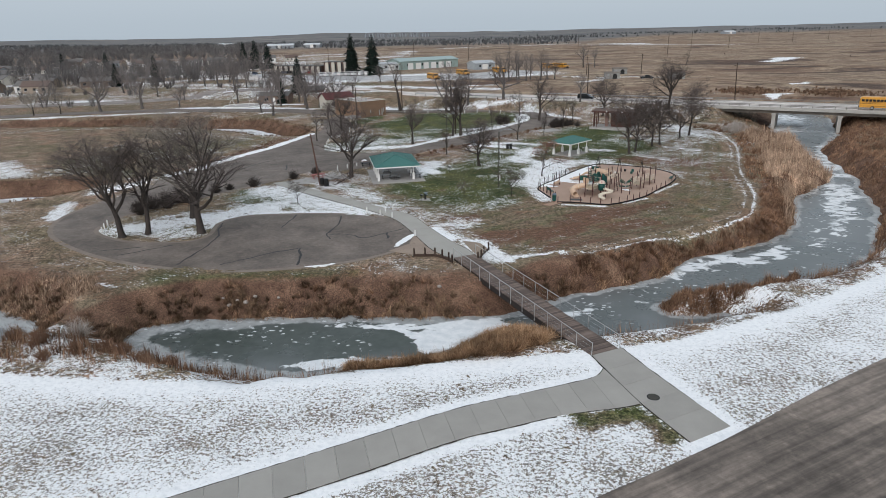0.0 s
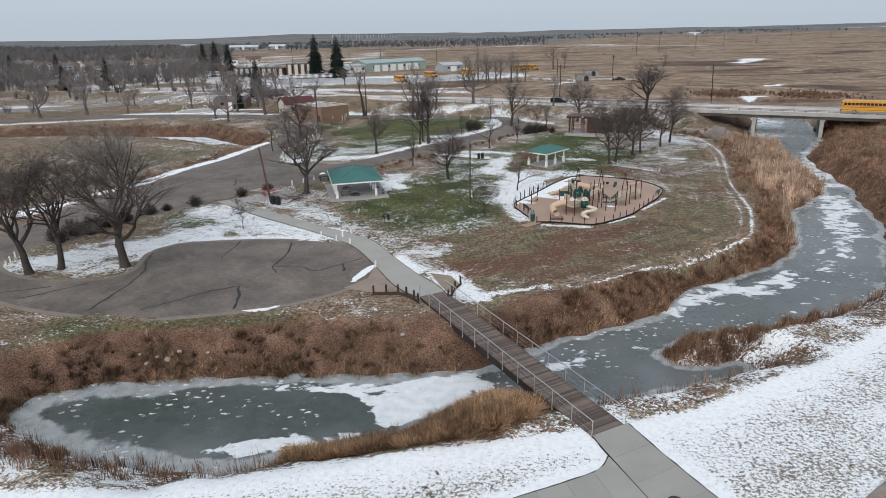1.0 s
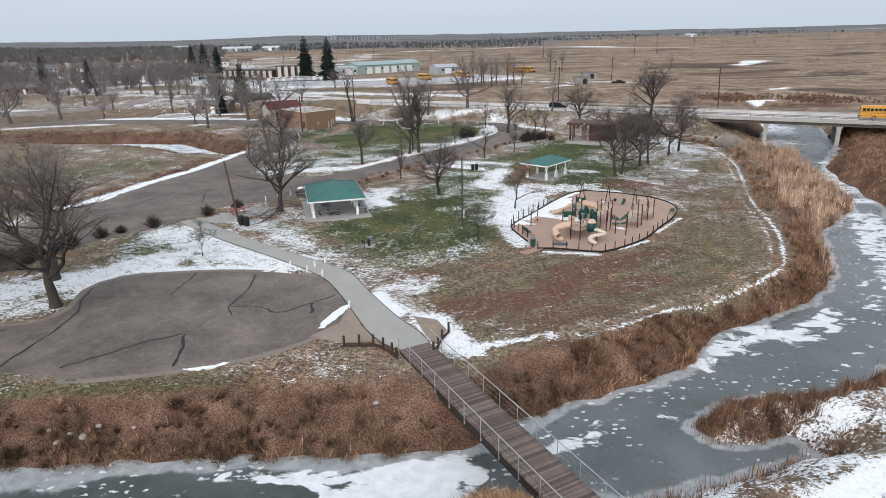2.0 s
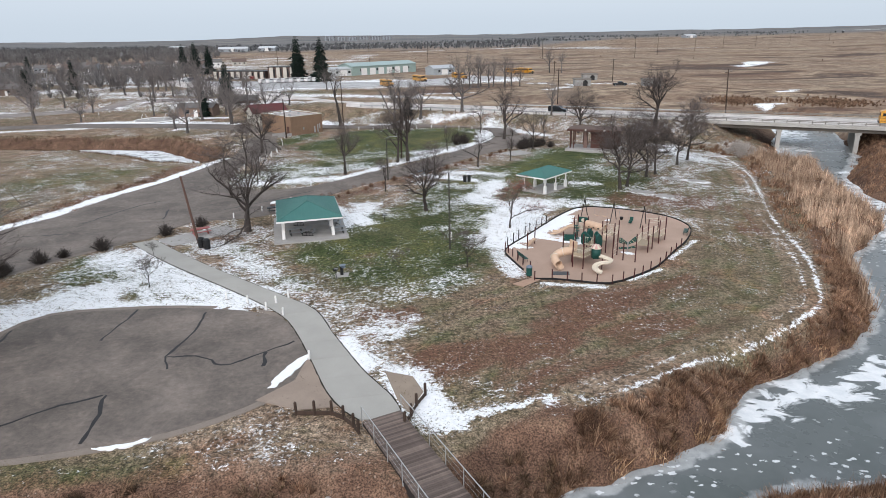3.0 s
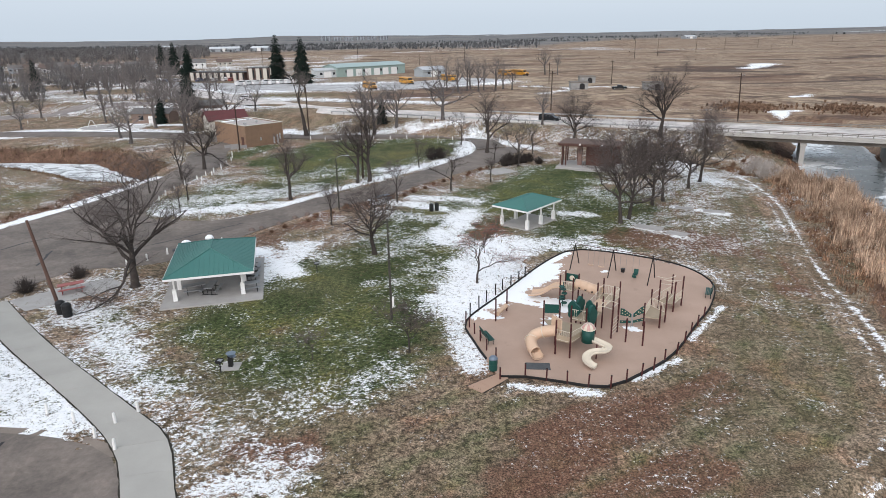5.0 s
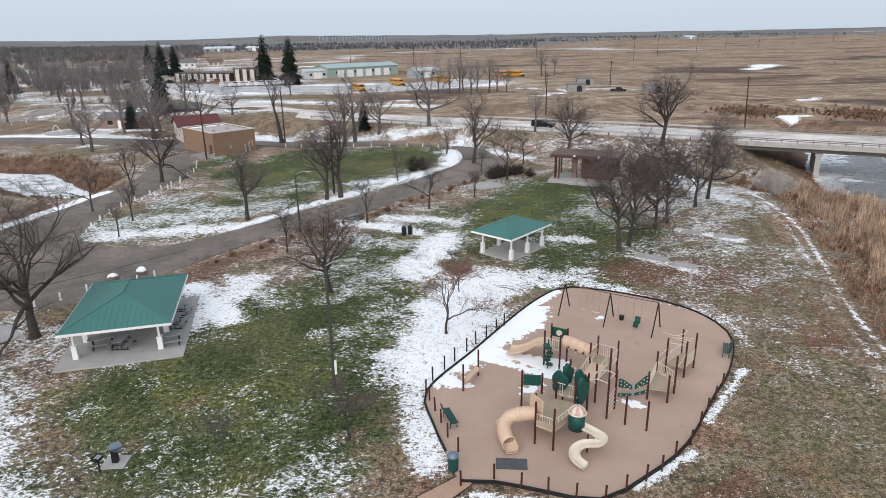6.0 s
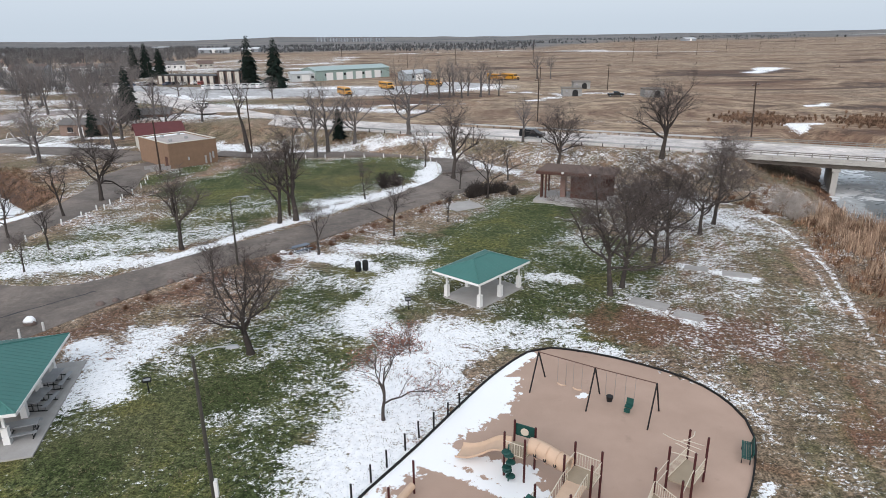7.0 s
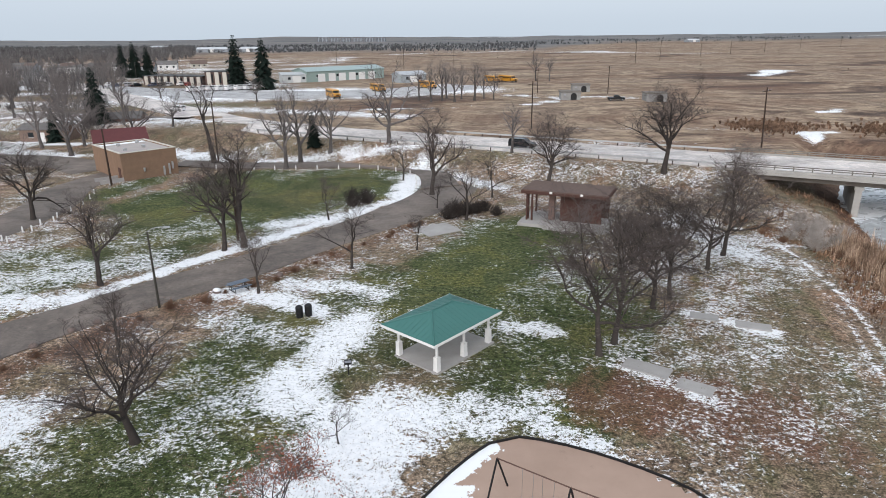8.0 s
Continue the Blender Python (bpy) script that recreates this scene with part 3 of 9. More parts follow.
GREEN = [(0, 103, 7, 111, 5, 0.88), (4, 92, 14, 128, 9, 0.70), (-4, 98, 4, 112, 7, 0.72), (24, 130, 35, 152, 9, 0.82), (30, 118, 38, 135, 8, 0.72), (-4, 162, 12, 182, 12, 0.95), (-12, 170, -4, 186, 8, 0.95), (16, 184, 20, 176, 6, 0.85),
         (-30, 60.8, -10, 61.2, 2.0, 0.50), (-22, 138, -6, 150, 8, 0.66), (-30, 96, -14, 86, 6, 0.6), (-44, 78, -32, 77, 4, 0.5), (-75, 128, -60, 112, 9, 0.45), (8, 112, 14, 128, 5, 0.62), (-8, 91, 2, 85, 4, 0.50), (-16, 100, -12, 94, 3, 0.5), (14, 130, 20, 140, 5, 0.6), (-60, 138, -50, 146, 10, 0.50), (-52, 112, -58, 128, 6, 0.42), (24, 90, 34, 84, 7, 0.34), (38, 96, 46, 112, 7, 0.26), (-18, 148, -6, 152, 6, 0.6), (-6, 138, -18, 133, 5, 0.45), (-20, 188, -24, 176, 3, 0.8), (-5, 300, -60, 300, 14, 0.5)]
LITTER = [(-47, 114, -42, 130, 3.5, 0.95), (-42, 130, -36.5, 149, 3.5, 0.95), (6, 72, 14.5, 74.6, 2.2, 0.80), (18, 80, 24, 83.2, 2.2, 0.75), (0, 80.6, 3.4, 80.6, 1.5, 0.72), (15, 76, 19, 79, 2.0, 0.6), (20, 75, 26, 77, 2.0, 0.5), (26, 84, 30, 86, 2.0, 0.5), (-8, 121, 14, 147, 2.3, 0.62), (14, 147, 26, 160, 1.8, 0.55), (36, 117, 44, 114, 4, 0.6), (30, 73, 12, 68, 3, 0.4),
          (-20, 59, 2, 60, 3, 0.6), (-50, 66, -34, 59, 4, 0.55), (-6, 121, -12, 117, 2, 0.7), (46, 100, 54, 112, 3, 0.5)]


def near_side(x, y):
    """How far a place lies on the street's side of the creek."""
    line = [(-300, 42), (-33.6, 42.4), (-25, 41.0), (-19, 40.6), (-12, 41.6), (-4, 42.3), (4.6, 43.2), (10, 43.9), (18.2, 45.6), (23.9, 48.4), (31.2, 51.6), (43.8, 59.4), (60, 70), (90, 95), (300, 210)]
    return np.interp(x, [p[0] for p in line], [p[1] for p in line]) - y


def close_to(side):
    return sstep(side, -0.4, 1.4)


def build_ground():
    xs, ys = axis(-58, 66, 0.5, -4300, 4300), axis(24, 152, 0.5, -400, 4500)
    x, y = np.meshgrid(xs, ys)
    wd = water_dist(x, y)
    z = height(x, y, wd)
    for p in (LOT, DRIVE, PLAY):
        z = z - 0.10 * (1 - sstep(dist_poly(x, y, p), -0.9, -0.3))
    z = z + 0.015 * wave(x, y, 1.7, 5.0) * sstep(wd, 2, 8)
    side = near_side(x, y)
    green = field(GREEN, x, y)
    snow = np.maximum(0.90 * field(SNOW_PARK + SNOW_LAWN + SNOW_UPPER, x, y), field(SNOW_EAST + SNOW_YARDS, x, y))
    park = (y < 215) * (1 - sstep(np.abs(x), 70, 100))
    snow = np.maximum(snow, park * (0.375 + 0.06 * sstep(y, 94, 104) - 0.05 * sstep(x, 4, 12) * (1 - sstep(y, 92, 100)) + 0.10 * wave(x, y, 19.0, 2.5) + 0.07 * wave(x, y, 6.0, 0.4) - 0.20 * sstep(green, 0.72, 0.9)))
    green = np.maximum(green, 0.42 * close_to(side))
    south = (side > -8.5) & (side < 0.6)
    ring = dist_line(x, y, [tuple(p) for p in smooth_line(RING, 2.0)])
    snow = np.maximum(snow, (np.where(dist_poly(x, y, RING + [(40, 160), (0, 130), (4, 67)]) < 0, 0.58, 0.72) + 0.15 * wave(x, y, 9.0, 1.2)) * (1 - sstep(np.abs(ring - 0.62), 0.05, 0.52)))
    close = sstep(side, -0.6, 1.2)
    walks = np.minimum(dist_line(x, y, [(-44.5, 11.7), (-14.6, 26.6), (0.1, 34.0), (7.7, 36.8), (12, 38.4)]), dist_line(x, y, [(12.1, 43.2), (15.8, 32.6)]))
    band = 0.80 + 0.05 * wave(x * 0.88 + y * 0.46, (y * 0.88 - x * 0.46) * 4, 24.0, 1.0) + 0.2 * (1 - sstep(side, 0.6, 3.6)) + 0.2 * (1 - sstep(walks, 1.9, 2.8))
    thin = close * sstep(side, 1.2, 5.0) * sstep(walks, 2.0, 2.9) * (0.85 + 0.35 * wave(x * 0.88 + y * 0.46, (y * 0.88 - x * 0.46) * 3, 30.0, 1.0) + 0.2 * wave(x, y, 9.0, 2.0) - 0.25 * sstep(x, 17, 26))
    snow = np.maximum(snow, close * np.clip(band, 0, 1))
    snow = np.maximum(snow, 0.25 * sstep(wave(x, y, 31.0, 2.0), 0.1, 0.7) * (y < 240))
    r = np.hypot(x, y)
    snow = np.where(r > 450, np.maximum(snow, 0.66 * sstep(wave(x * 0.25, y, 330.0, 1.5), 0.72, 0.95)), snow)
    far_snow = 0.97 * (1 - sstep(np.abs(y - 925 - 0.06 * x), 10, 30)) * sstep(x, -60, 30) * (1 - sstep(x, 270, 330))
    snow = np.maximum(snow, far_snow)
    town = sstep(y, 215, 245) * sstep(-x, 0, 40) * (1 - sstep(r, 700, 1100))
    snow = np.maximum(snow, town * (0.46 + 0.30 * wave(x * 0.5, y, 38.0, 4.0)))
    litter = field(LITTER, x, y)
    mown = (ring > 2) & (ring < 26) & (dist_poly(x, y, RING + [(40, 160), (0, 130), (4, 67)]) < 0) & (dist_poly(x, y, PLAY) > 2)
    green = np.where(mown, np.maximum(green, 0.385) + 0.05 * np.sin(ring * 2.9 + 0.8 * wave(x, y, 14.0)), green)
    litter = np.where(mown, litter + 0.10 * np.sin(ring * 2.9 + 2.0) + 0.22, litter)
    bank = (1 - sstep(wd, 3.4, 6.0 + 1.5 * (x > 12))) * (1 - close)
    reach = sstep(ring, 1.2, 3.0) * (x > 12)
    bank = np.maximum(bank, 0)
    bank = bank * np.where(x > 12, 0.35 + 0.65 * reach, 1)
    snow = np.where((wd < 5.5 - 2.2 * (x > 12)) & (ring > 1.4), np.where(close > 0.5, snow, snow * 0.25), snow)
    snow = np.where(south, np.maximum(snow, 0.60 + 0.18 * wave(x, y, 5.0, 2.2)), snow)
    reedy = 1 - sstep(dist_line(x, y, [(-6, 45.2), (0, 45.4), (4.5, 45.8), (6.6, 47.4)]) + 0.5 * wave(x, y, 4.0), 1.8, 3.0)
    verge = 1 - sstep(dist_line(x, y, [(8.6, 34.4), (12.2, 35.3), (13.6, 32.6)]) + 0.3 * wave(x, y, 2.5), 0.5, 1.5)
    snow = snow * (1 - 0.75 * reedy) * (1 - 0.55 * verge)
    green = np.maximum(green, 0.55 * verge)
    bank = np.maximum(np.where(south, 0.55 * bank, bank), 0.46 * close)
    bank = np.maximum(bank, 0.85 * reedy) * (1 - 0.7 * verge)
    zone = np.stack([snow, green, litter, bank], -1).reshape(-1, 4).astype(np.float32)
    ny, nx = x.shape
    idx = np.arange(ny * nx).reshape(ny, nx)
    quads = np.stack([idx[:-1, :-1], idx[:-1, 1:], idx[1:, 1:], idx[1:, :-1]], -1).reshape(-1, 4)
    me = bpy.data.meshes.new("ground")
    me.vertices.add(ny * nx)
    me.vertices.foreach_set("co", np.stack([x, y, z], -1).astype(np.float32).ravel())
    me.loops.add(quads.size)
    me.loops.foreach_set("vertex_index", quads.ravel().astype(np.int32))
    me.polygons.add(len(quads))
    me.polygons.foreach_set("loop_start", np.arange(0, quads.size, 4, dtype=np.int32))
    me.polygons.foreach_set("use_smooth", np.ones(len(quads), bool))
    me.update()
    me.attributes.new("zone", "FLOAT_COLOR", "POINT").data.foreach_set("color", zone.ravel())
    u, s = hw_coords(x, y)
    prairie = sstep(s, 200, 216) * sstep(x, -60, 20) + sstep(r, 480, 700)
    me.attributes.new("prairie", "FLOAT", "POINT").data.foreach_set("value", np.clip(prairie, 0, 1).ravel().astype(np.float32))
    # share of the painted haze, rising with distance
    me.attributes.new("hill_haze", "FLOAT", "POINT").data.foreach_set("value", (0.92 * sstep((r + 120 * wave(x, y, 600.0)) / np.interp(np.degrees(np.arctan2(x, y)), [-60, -25, 12, 18, 60], [800, 850, 960, 1500, 1900]), 1.0, 1.35)).ravel().astype(np.float32))
    me.attributes.new("thin", "FLOAT", "POINT").data.foreach_set("value", np.clip(thin, 0, 1.2).ravel().astype(np.float32))
    me.materials.append(GROUND)
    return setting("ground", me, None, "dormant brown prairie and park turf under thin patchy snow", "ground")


build_ground()

ICE_SNOW = [(3.5, 53.2, -1, 50.6, 2.4, 0.85), (-10, 54.2, -2, 53.4, 0.8, 0.72), (-2, 53.4, 3, 54.0, 1.0, 0.85), (5, 52.6, 0, 49.8, 1.5, 0.7), (-14, 46.6, -4, 47.6, 0.9, 0.62), (7, 58.5, 10.5, 57.5, 0.7, 0.55), (10, 55, 15, 57, 0.8, 0.5), (25, 65.8, 33, 70, 1.8, 0.62), (34, 69, 41, 73, 1.8, 0.60), (20, 58.5, 15, 57.5, 1.2, 0.40), (36, 64, 45, 70, 1.2, 0.38), (46, 74, 50, 80, 1.4, 0.42),
            (56, 86, 61, 96, 2.6, 0.62), (61, 96, 66, 104, 2.6, 0.62), (51, 79, 54, 84, 1.8, 0.5), (70, 112, 78, 130, 3, 0.6), (88, 165, 100, 190, 6, 0.6), (78, 128, 84, 140, 3, 0.5)]
ICE_DARK = [(14, 55, 24, 61, 2.5, 0.45), (30, 64, 44, 72, 3.5, 0.35), (-21, 51.6, -4, 51.0, 4.6, 1.0), (-6, 53.6, 3, 54.6, 1.6, 0.95), (-26, 51.6, -20, 51.6, 2.2, 0.9), (6, 54.5, 9, 55, 1.2, 0.7)]


def build_ice(name, outline, grow, label):
    xs0, ys0 = [p[0] for p in outline], [p[1] for p in outline]
    h = 0.6 if name == "water" else 1.2
    x, y = np.meshgrid(np.arange(min(xs0) - grow, max(xs0) + grow, h), np.arange(min(ys0) - grow, max(ys0) + grow, h))
    d = dist_poly(x, y, outline)
    keep = (d[:-1, :-1] < grow) & (d[1:, 1:] < grow)
    wd = water_dist(x, y)
    shore = 1 - sstep(-wd, -0.4, 2.2 + 1.6 * sstep(-x, 14, 24))
    white = name != "water"
    snow = field(ICE_SNOW, x, y) if not white else np.full(x.shape, 0.08 if name == "water_pool" else 0.55)
    dark = field(ICE_DARK, x, y)
    idx = np.arange(x.size).reshape(x.shape)
    quads = np.stack([idx[:-1, :-1], idx[:-1, 1:], idx[1:, 1:], idx[1:, :-1]], -1)[keep]
    used, inv = np.unique(quads.ravel(), return_inverse=True)
    co = np.stack([x.ravel()[used], y.ravel()[used], np.full(len(used), ICE_Z)], -1)
    me = bpy.data.meshes.new(name)
    me.from_pydata(co.tolist(), [], inv.reshape(-1, 4).tolist())
    zone = np.stack([shore.ravel()[used], snow.ravel()[used], dark.ravel()[used], np.ones(len(used))], -1).astype(np.float32)
    me.attributes.new("zone", "FLOAT_COLOR", "POINT").data.foreach_set("color", zone.ravel())
    me.materials.append(ICE)
    return setting(name, me, None, label, "frozen creek")


build_ice("water", CREEK_S, 3.0, "grey-green frozen creek with drifted snow and floes")
build_ice("water_pool", POOL, 2.0, "grey frozen pool beside the creek")
build_ice("water_oxbow", OXBOW, 3.0, "snow-covered frozen oxbow below the drive")
build_ice("water_fork", FORK, 3.0, "snow-covered frozen side channel in dry grass")

# ---- roads ----
def grown(ring, by):
    """The outline of a plan polygon pushed outwards."""
    out, n = [], len(ring)
    area = sum(ring[i][0] * ring[(i + 1) % n][1] - ring[(i + 1) % n][0] * ring[i][1] for i in range(n))
    for i in range(n):
        (ax, ay), (bx, by2) = ring[i - 1][:2], ring[(i + 1) % n][:2]
        d = Vector((bx - ax, by2 - ay)).normalized()
        s = by if area > 0 else -by
        out.append((ring[i][0] + d.y * s, ring[i][1] - d.x * s))
    return out



setting("road_lot", Geo().prism([tuple(p) for p in smooth_ring(LOT, 1.5)], -0.25, 0.035), ASPHALT, "worn grey asphalt turnaround with tarred cracks", "parking lot")
setting("road_lot_edge", Geo().prism([tuple(p) for p in smooth_ring(grown(LOT, 0.6), 1.5)], -0.25, 0.022), plain("sandy_rim", (0.235, 0.195, 0.165), 0.95, 0, 0.22, 0.5, 9, 0.4), "bare sandy rim round the asphalt turnaround", "gravel")
setting("road_drive", Geo().prism([tuple(p) for p in smooth_ring(DRIVE, 2.0)], -0.25, 0.045), ASPHALT, "worn grey asphalt park drive edged with snow", "road")
setting("road_back", Geo().prism([tuple(p) for p in smooth_line(BACK_IN, 2)] + [tuple(p) for p in smooth_line(BACK_OUT, 2)][::-1], -0.3, 0.25), ASPHALT, "narrow asphalt loop road behind the lawn", "road")


def strip(line, left, right, z0, zfun):
    """A road along a plan line, with its edges that far to the left and right."""
    g, pts = Geo(), smooth_line(line, 4.0)
    vs, n = [], len(pts)
    for i, p in enumerate(pts):
        d = (pts[min(i + 1, n - 1)] - pts[max(i - 1, 0)]).normalized()
        nn = Vector((-d.y, d.x))
        for off, low in ((left, 0), (-right, 0), (left, 1), (-right, 1)):
            q = p + nn * off
            vs.append((q.x, q.y, zfun(q.x, q.y) - (0.35 if low else 0.0) + z0))
    fs = []
    for i in range(n - 1):
        a, b = 4 * i, 4 * i + 4
        fs += [(a, a + 1, b + 1, b), (a + 2, a, b, b + 2), (a + 1, a + 3, b + 3, b + 1)]
    return g.add(vs, fs)


setting("road_street", strip([(-60, -10.5), (7.5, 22.7), (31, 36.2), (70, 58), (160, 108)], 4.0, 5.5, 0.10, lambda x, y: 0.0), STREET, "sanded brown-grey street with tyre marks", "road")


def hw_point(u, s, z):
    return (u * HD[0] + s * HN[0], u * HD[1] + s * HN[1], z)


# the highway bends away to the north-west past the depot
HW_LINE = [hw_point(u, (HW_NEAR + HW_FAR) / 2, 0)[:2] for u in (330, 180, 80, 22, -24, -60, -95, -120)] + [(-8, 236), (-30, 262), (-75, 320), (-150, 420), (-330, 660)]


def hw_height(x, y):
    u = x * HD[0] + y * HD[1]
    w = float(sstep(-u, 100, 150))
    return HW_Z * (1 - w) + (float(height(np.array([x]), np.array([y]))[0]) + 0.12) * w


setting("road_highway", strip(HW_LINE[::-1], 6.6, 6.6, 0.02, hw_height), HIGHWAY, "salt-whitened two-lane highway on a low embankment", "road")


def wpart(name, geo, mat, parent, label="", smooth=False):
    """A part whose geometry is given in plan coordinates."""
    ob = part(name, geo, mat, parent, label, smooth)
    ob.matrix_parent_inverse = parent.matrix_basis.inverted()
    return ob


def ground_z(x, y):
    return float(height(np.array([float(x)]), np.array([float(y)]))[0])


MAROON = plain("maroon_powder_coat", (0.058, 0.014, 0.014), 0.5, 0, 0.2, 3, 30, 0.05)
TAN_PLASTIC = plain("tan_plastic", (0.57, 0.40, 0.285), 0.5, 0, 0.08, 1.5, 20, 0.03)
CREAM_PLASTIC = plain("cream_plastic", (0.60, 0.53, 0.43), 0.45, 0, 0.08, 1.5, 20, 0.03)
GREEN_PLASTIC = plain("dark_green_plastic", (0.010, 0.062, 0.052), 0.5, 0, 0.15, 2, 20, 0.03)
PINK_PLASTIC = plain("faded_pink_plastic", (0.52, 0.30, 0.27), 0.5, 0, 0.1, 2, 20, 0.03)
BLACK = plain("black_metal", (0.018, 0.018, 0.019), 0.5, 0.2, 0.3, 4, 40, 0.05)
RED_PLASTIC = plain("faded_red_paint", (0.33, 0.105, 0.095), 0.6, 0, 0.15, 3, 30, 0.05)
RUST = plain("rusted_pole", (0.115, 0.066, 0.052), 0.8, 0, 0.2, 1, 20, 0.1)
DARK_POLE = plain("dark_pole", (0.060, 0.055, 0.046), 0.6, 0.2, 0.2, 2, 30, 0.1)
GREY_METAL = plain("grey_table_metal", (0.30, 0.31, 0.32), 0.5, 0.3, 0.12, 2, 30, 0.05)
STEEL_BLUE = plain("blue_grey_steel", (0.16, 0.20, 0.25), 0.45, 0.4, 0.2, 3, 30, 0.05)
BROWN_WOOD = plain("red_brown_stain", (0.085, 0.042, 0.033), 0.8, 0, 0.25, 1.5, 20, 0.2)
CHAIN = plain("chain", (0.35, 0.33, 0.31), 0.5, 0.6)


# ---- footbridge ----
def build_footbridge():
    a, b = Vector((12.0, 43.1, 0.02)), Vector((1.9, 64.85, 0.32))
    run = b - a
    n, half = 158, 1.28
    turn = run.to_track_quat("Y", "Z").to_matrix().to_4x4()
    br = thing("footbridge", "long weathered plank footbridge with pipe railings over the frozen creek", "footbridge", Matrix.Translation(a) @ turn)
    length = run.length
    for x in (-1, 1):
        g = Geo().box((x * (half - 0.10), length / 2, -0.36), (0.16, length, 0.50)).box((x * (half - 0.10), length / 2, -0.12), (0.24, length, 0.03)).box((x * (half - 0.10), length / 2, -0.61), (0.26, length, 0.03))
        part("beam", g, BEAM, br, "dark steel side beam")
    for y in (4, 8, 12, 16, 20):
        part("crossbeam", Geo().box((0, y, -0.40), (2 * half - 0.4, 0.14, 0.2)), BEAM, br)
    posts = [length * k / 12 for k in range(13)]
    pm = Geo().tube([(0, 0, -0.55), (0, 0, 1.12)], 0.028, 8).box((0.03, 0, -0.38), (0.04, 0.12, 0.2)).mesh("railing_post", GALV)
    for x in (-1, 1):
        for y in posts:
            o = part("railing_post", pm, None, br)
            o.location = (x * (half + 0.045), min(max(y, 0.06), length - 0.06), 0)
            o.rotation_euler = (0, 0, 0 if x < 0 else math.pi)
        part("handrail", Geo().tube([(x * (half + 0.045), 0.0, 1.12), (x * (half + 0.045), length, 1.12)], 0.032, 8), GALV, br, "galvanised pipe handrail")
        for z in (0.35, 0.73):
            part("rail_wire", Geo().tube([(x * (half + 0.04), 0.0, z), (x * (half + 0.04), length, z)], 0.006, 4), GALV, br)
    plank = Geo().box((0, 0, -0.045), (2 * half, 0.135, 0.085)).mesh("plank", PLANK)
    for k in range(n):
        o = part("plank", plank, None, br)
        o.location = (random.uniform(-0.015, 0.015), (k + 0.5) * length / n, random.uniform(-0.006, 0.006))
        o.rotation_euler = (0, 0, radians(random.uniform(-0.25, 0.25)))
    # concrete footings at the two ends
    for name, m in (("near", a + run.normalized() * 0.3), ("far", b - run.normalized() * 0.3)):
        f = Geo().box((0, 0, -1.5), (2.9, 1.0, 2.4))
        o = setting("bridge_footing", f, SLAB, "concrete footing under the footbridge end", "footing")
        o.matrix_world = Matrix.Translation(m - Vector((0, 0, 0.30))) @ Matrix.Rotation(math.atan2(run.y, run.x) - math.pi / 2, 4, "Z")
    return br


build_footbridge()


def retaining_wall(points, label):
    """Dark planks behind round posts, along a plan line."""
    w = thing("retaining_wall", label, "retaining wall", pose(points[0][0], points[0][1], 0))
    post = Geo().tube([(0, 0, -1.6), (0, 0, 0.95), (0.02, 0, 1.0)], [0.10, 0.095, 0.07], 8).mesh("post", TIMBER)
    for p, q in zip(points, points[1:]):
        d = Vector(q) - Vector(p)
        for k in range(5):
            c = (Vector(p) + Vector(q)) / 2
            g = Geo().box((c.x, c.y, -0.9 + k * 0.265), (d.length + 0.05, 0.08, 0.245), math.degrees(math.atan2(d.y, d.x)))
            wpart("board", g, TIMBER, w)
    for p in points:
        o = wpart("post", post, None, w)
        o.location = (p[0], p[1], random.uniform(-0.08, 0.05))
    return w


retaining_wall([(-3.6, 65.9), (-2.4, 65.8), (-1.3, 65.7), (-0.5, 65.1), (0.2, 64.2), (0.55, 63.5)], "dark timber retaining wall with round posts at the bridge end")
retaining_wall([(3.35, 64.2), (3.75, 65.1), (4.1, 66.2), (4.7, 67.4)], "short dark timber retaining wall with round posts beside the bridge")


# ---- concrete walks, slab by slab ----
SOIL = plain("dark_soil", (0.035, 0.030, 0.024), 0.95)

def walk_slabs(name, left, right, step, z, label, mat=CONCRETE):
    """Slabs between two edges that run side by side."""
    lf, rt, edges = smooth_line(left, 0.4), smooth_line(right, 0.4), []

    def along(line, t):
        ls = [0.0]
        for p, q in zip(line, line[1:]):
            ls.append(ls[-1] + (q - p).length)
        s = t * ls[-1]
        for i in range(len(line) - 1):
            if s <= ls[i + 1] + 1e-9:
                k = (s - ls[i]) / max(ls[i + 1] - ls[i], 1e-9)
                return line[i].lerp(line[i + 1], k)
        return line[-1]

    for line in (lf, rt):
        g, vs = Geo(), []
        for i, p in enumerate(line):
            d = (line[min(i + 1, len(line) - 1)] - line[max(i - 1, 0)]).normalized()
            w = random.uniform(0.05, 0.13)
            vs += [(p.x - d.y * w, p.y + d.x * w, z - 0.028), (p.x + d.y * w, p.y - d.x * w, z - 0.028)]
        g.add(vs, [(2 * i, 2 * i + 1, 2 * i + 3, 2 * i + 2) for i in range(len(line) - 1)])
        edges.append(g)
    total = sum((q - p).length for p, q in zip(lf, lf[1:]))
    n = max(1, round(total / step))
    base = thing(name, label, "pavement", pose(lf[0].x, lf[0].y, 0), kind="structure")
    for g in edges:
        wpart("soil_edge", g, SOIL, base, "dark bare soil edge")
    for k in range(n):
        t0, t1 = k / n, (k + 1) / n
        e = 0.008 / total
        ts = [t0 + e, (t0 + t1) / 2, t1 - e]
        out = [tuple(along(lf, t)) for t in ts] + [tuple(along(rt, t)) for t in ts[::-1]]
        wpart("slab", Geo().prism(out, z - 0.16, z + random.uniform(-0.004, 0.004)), mat, base)
    return base


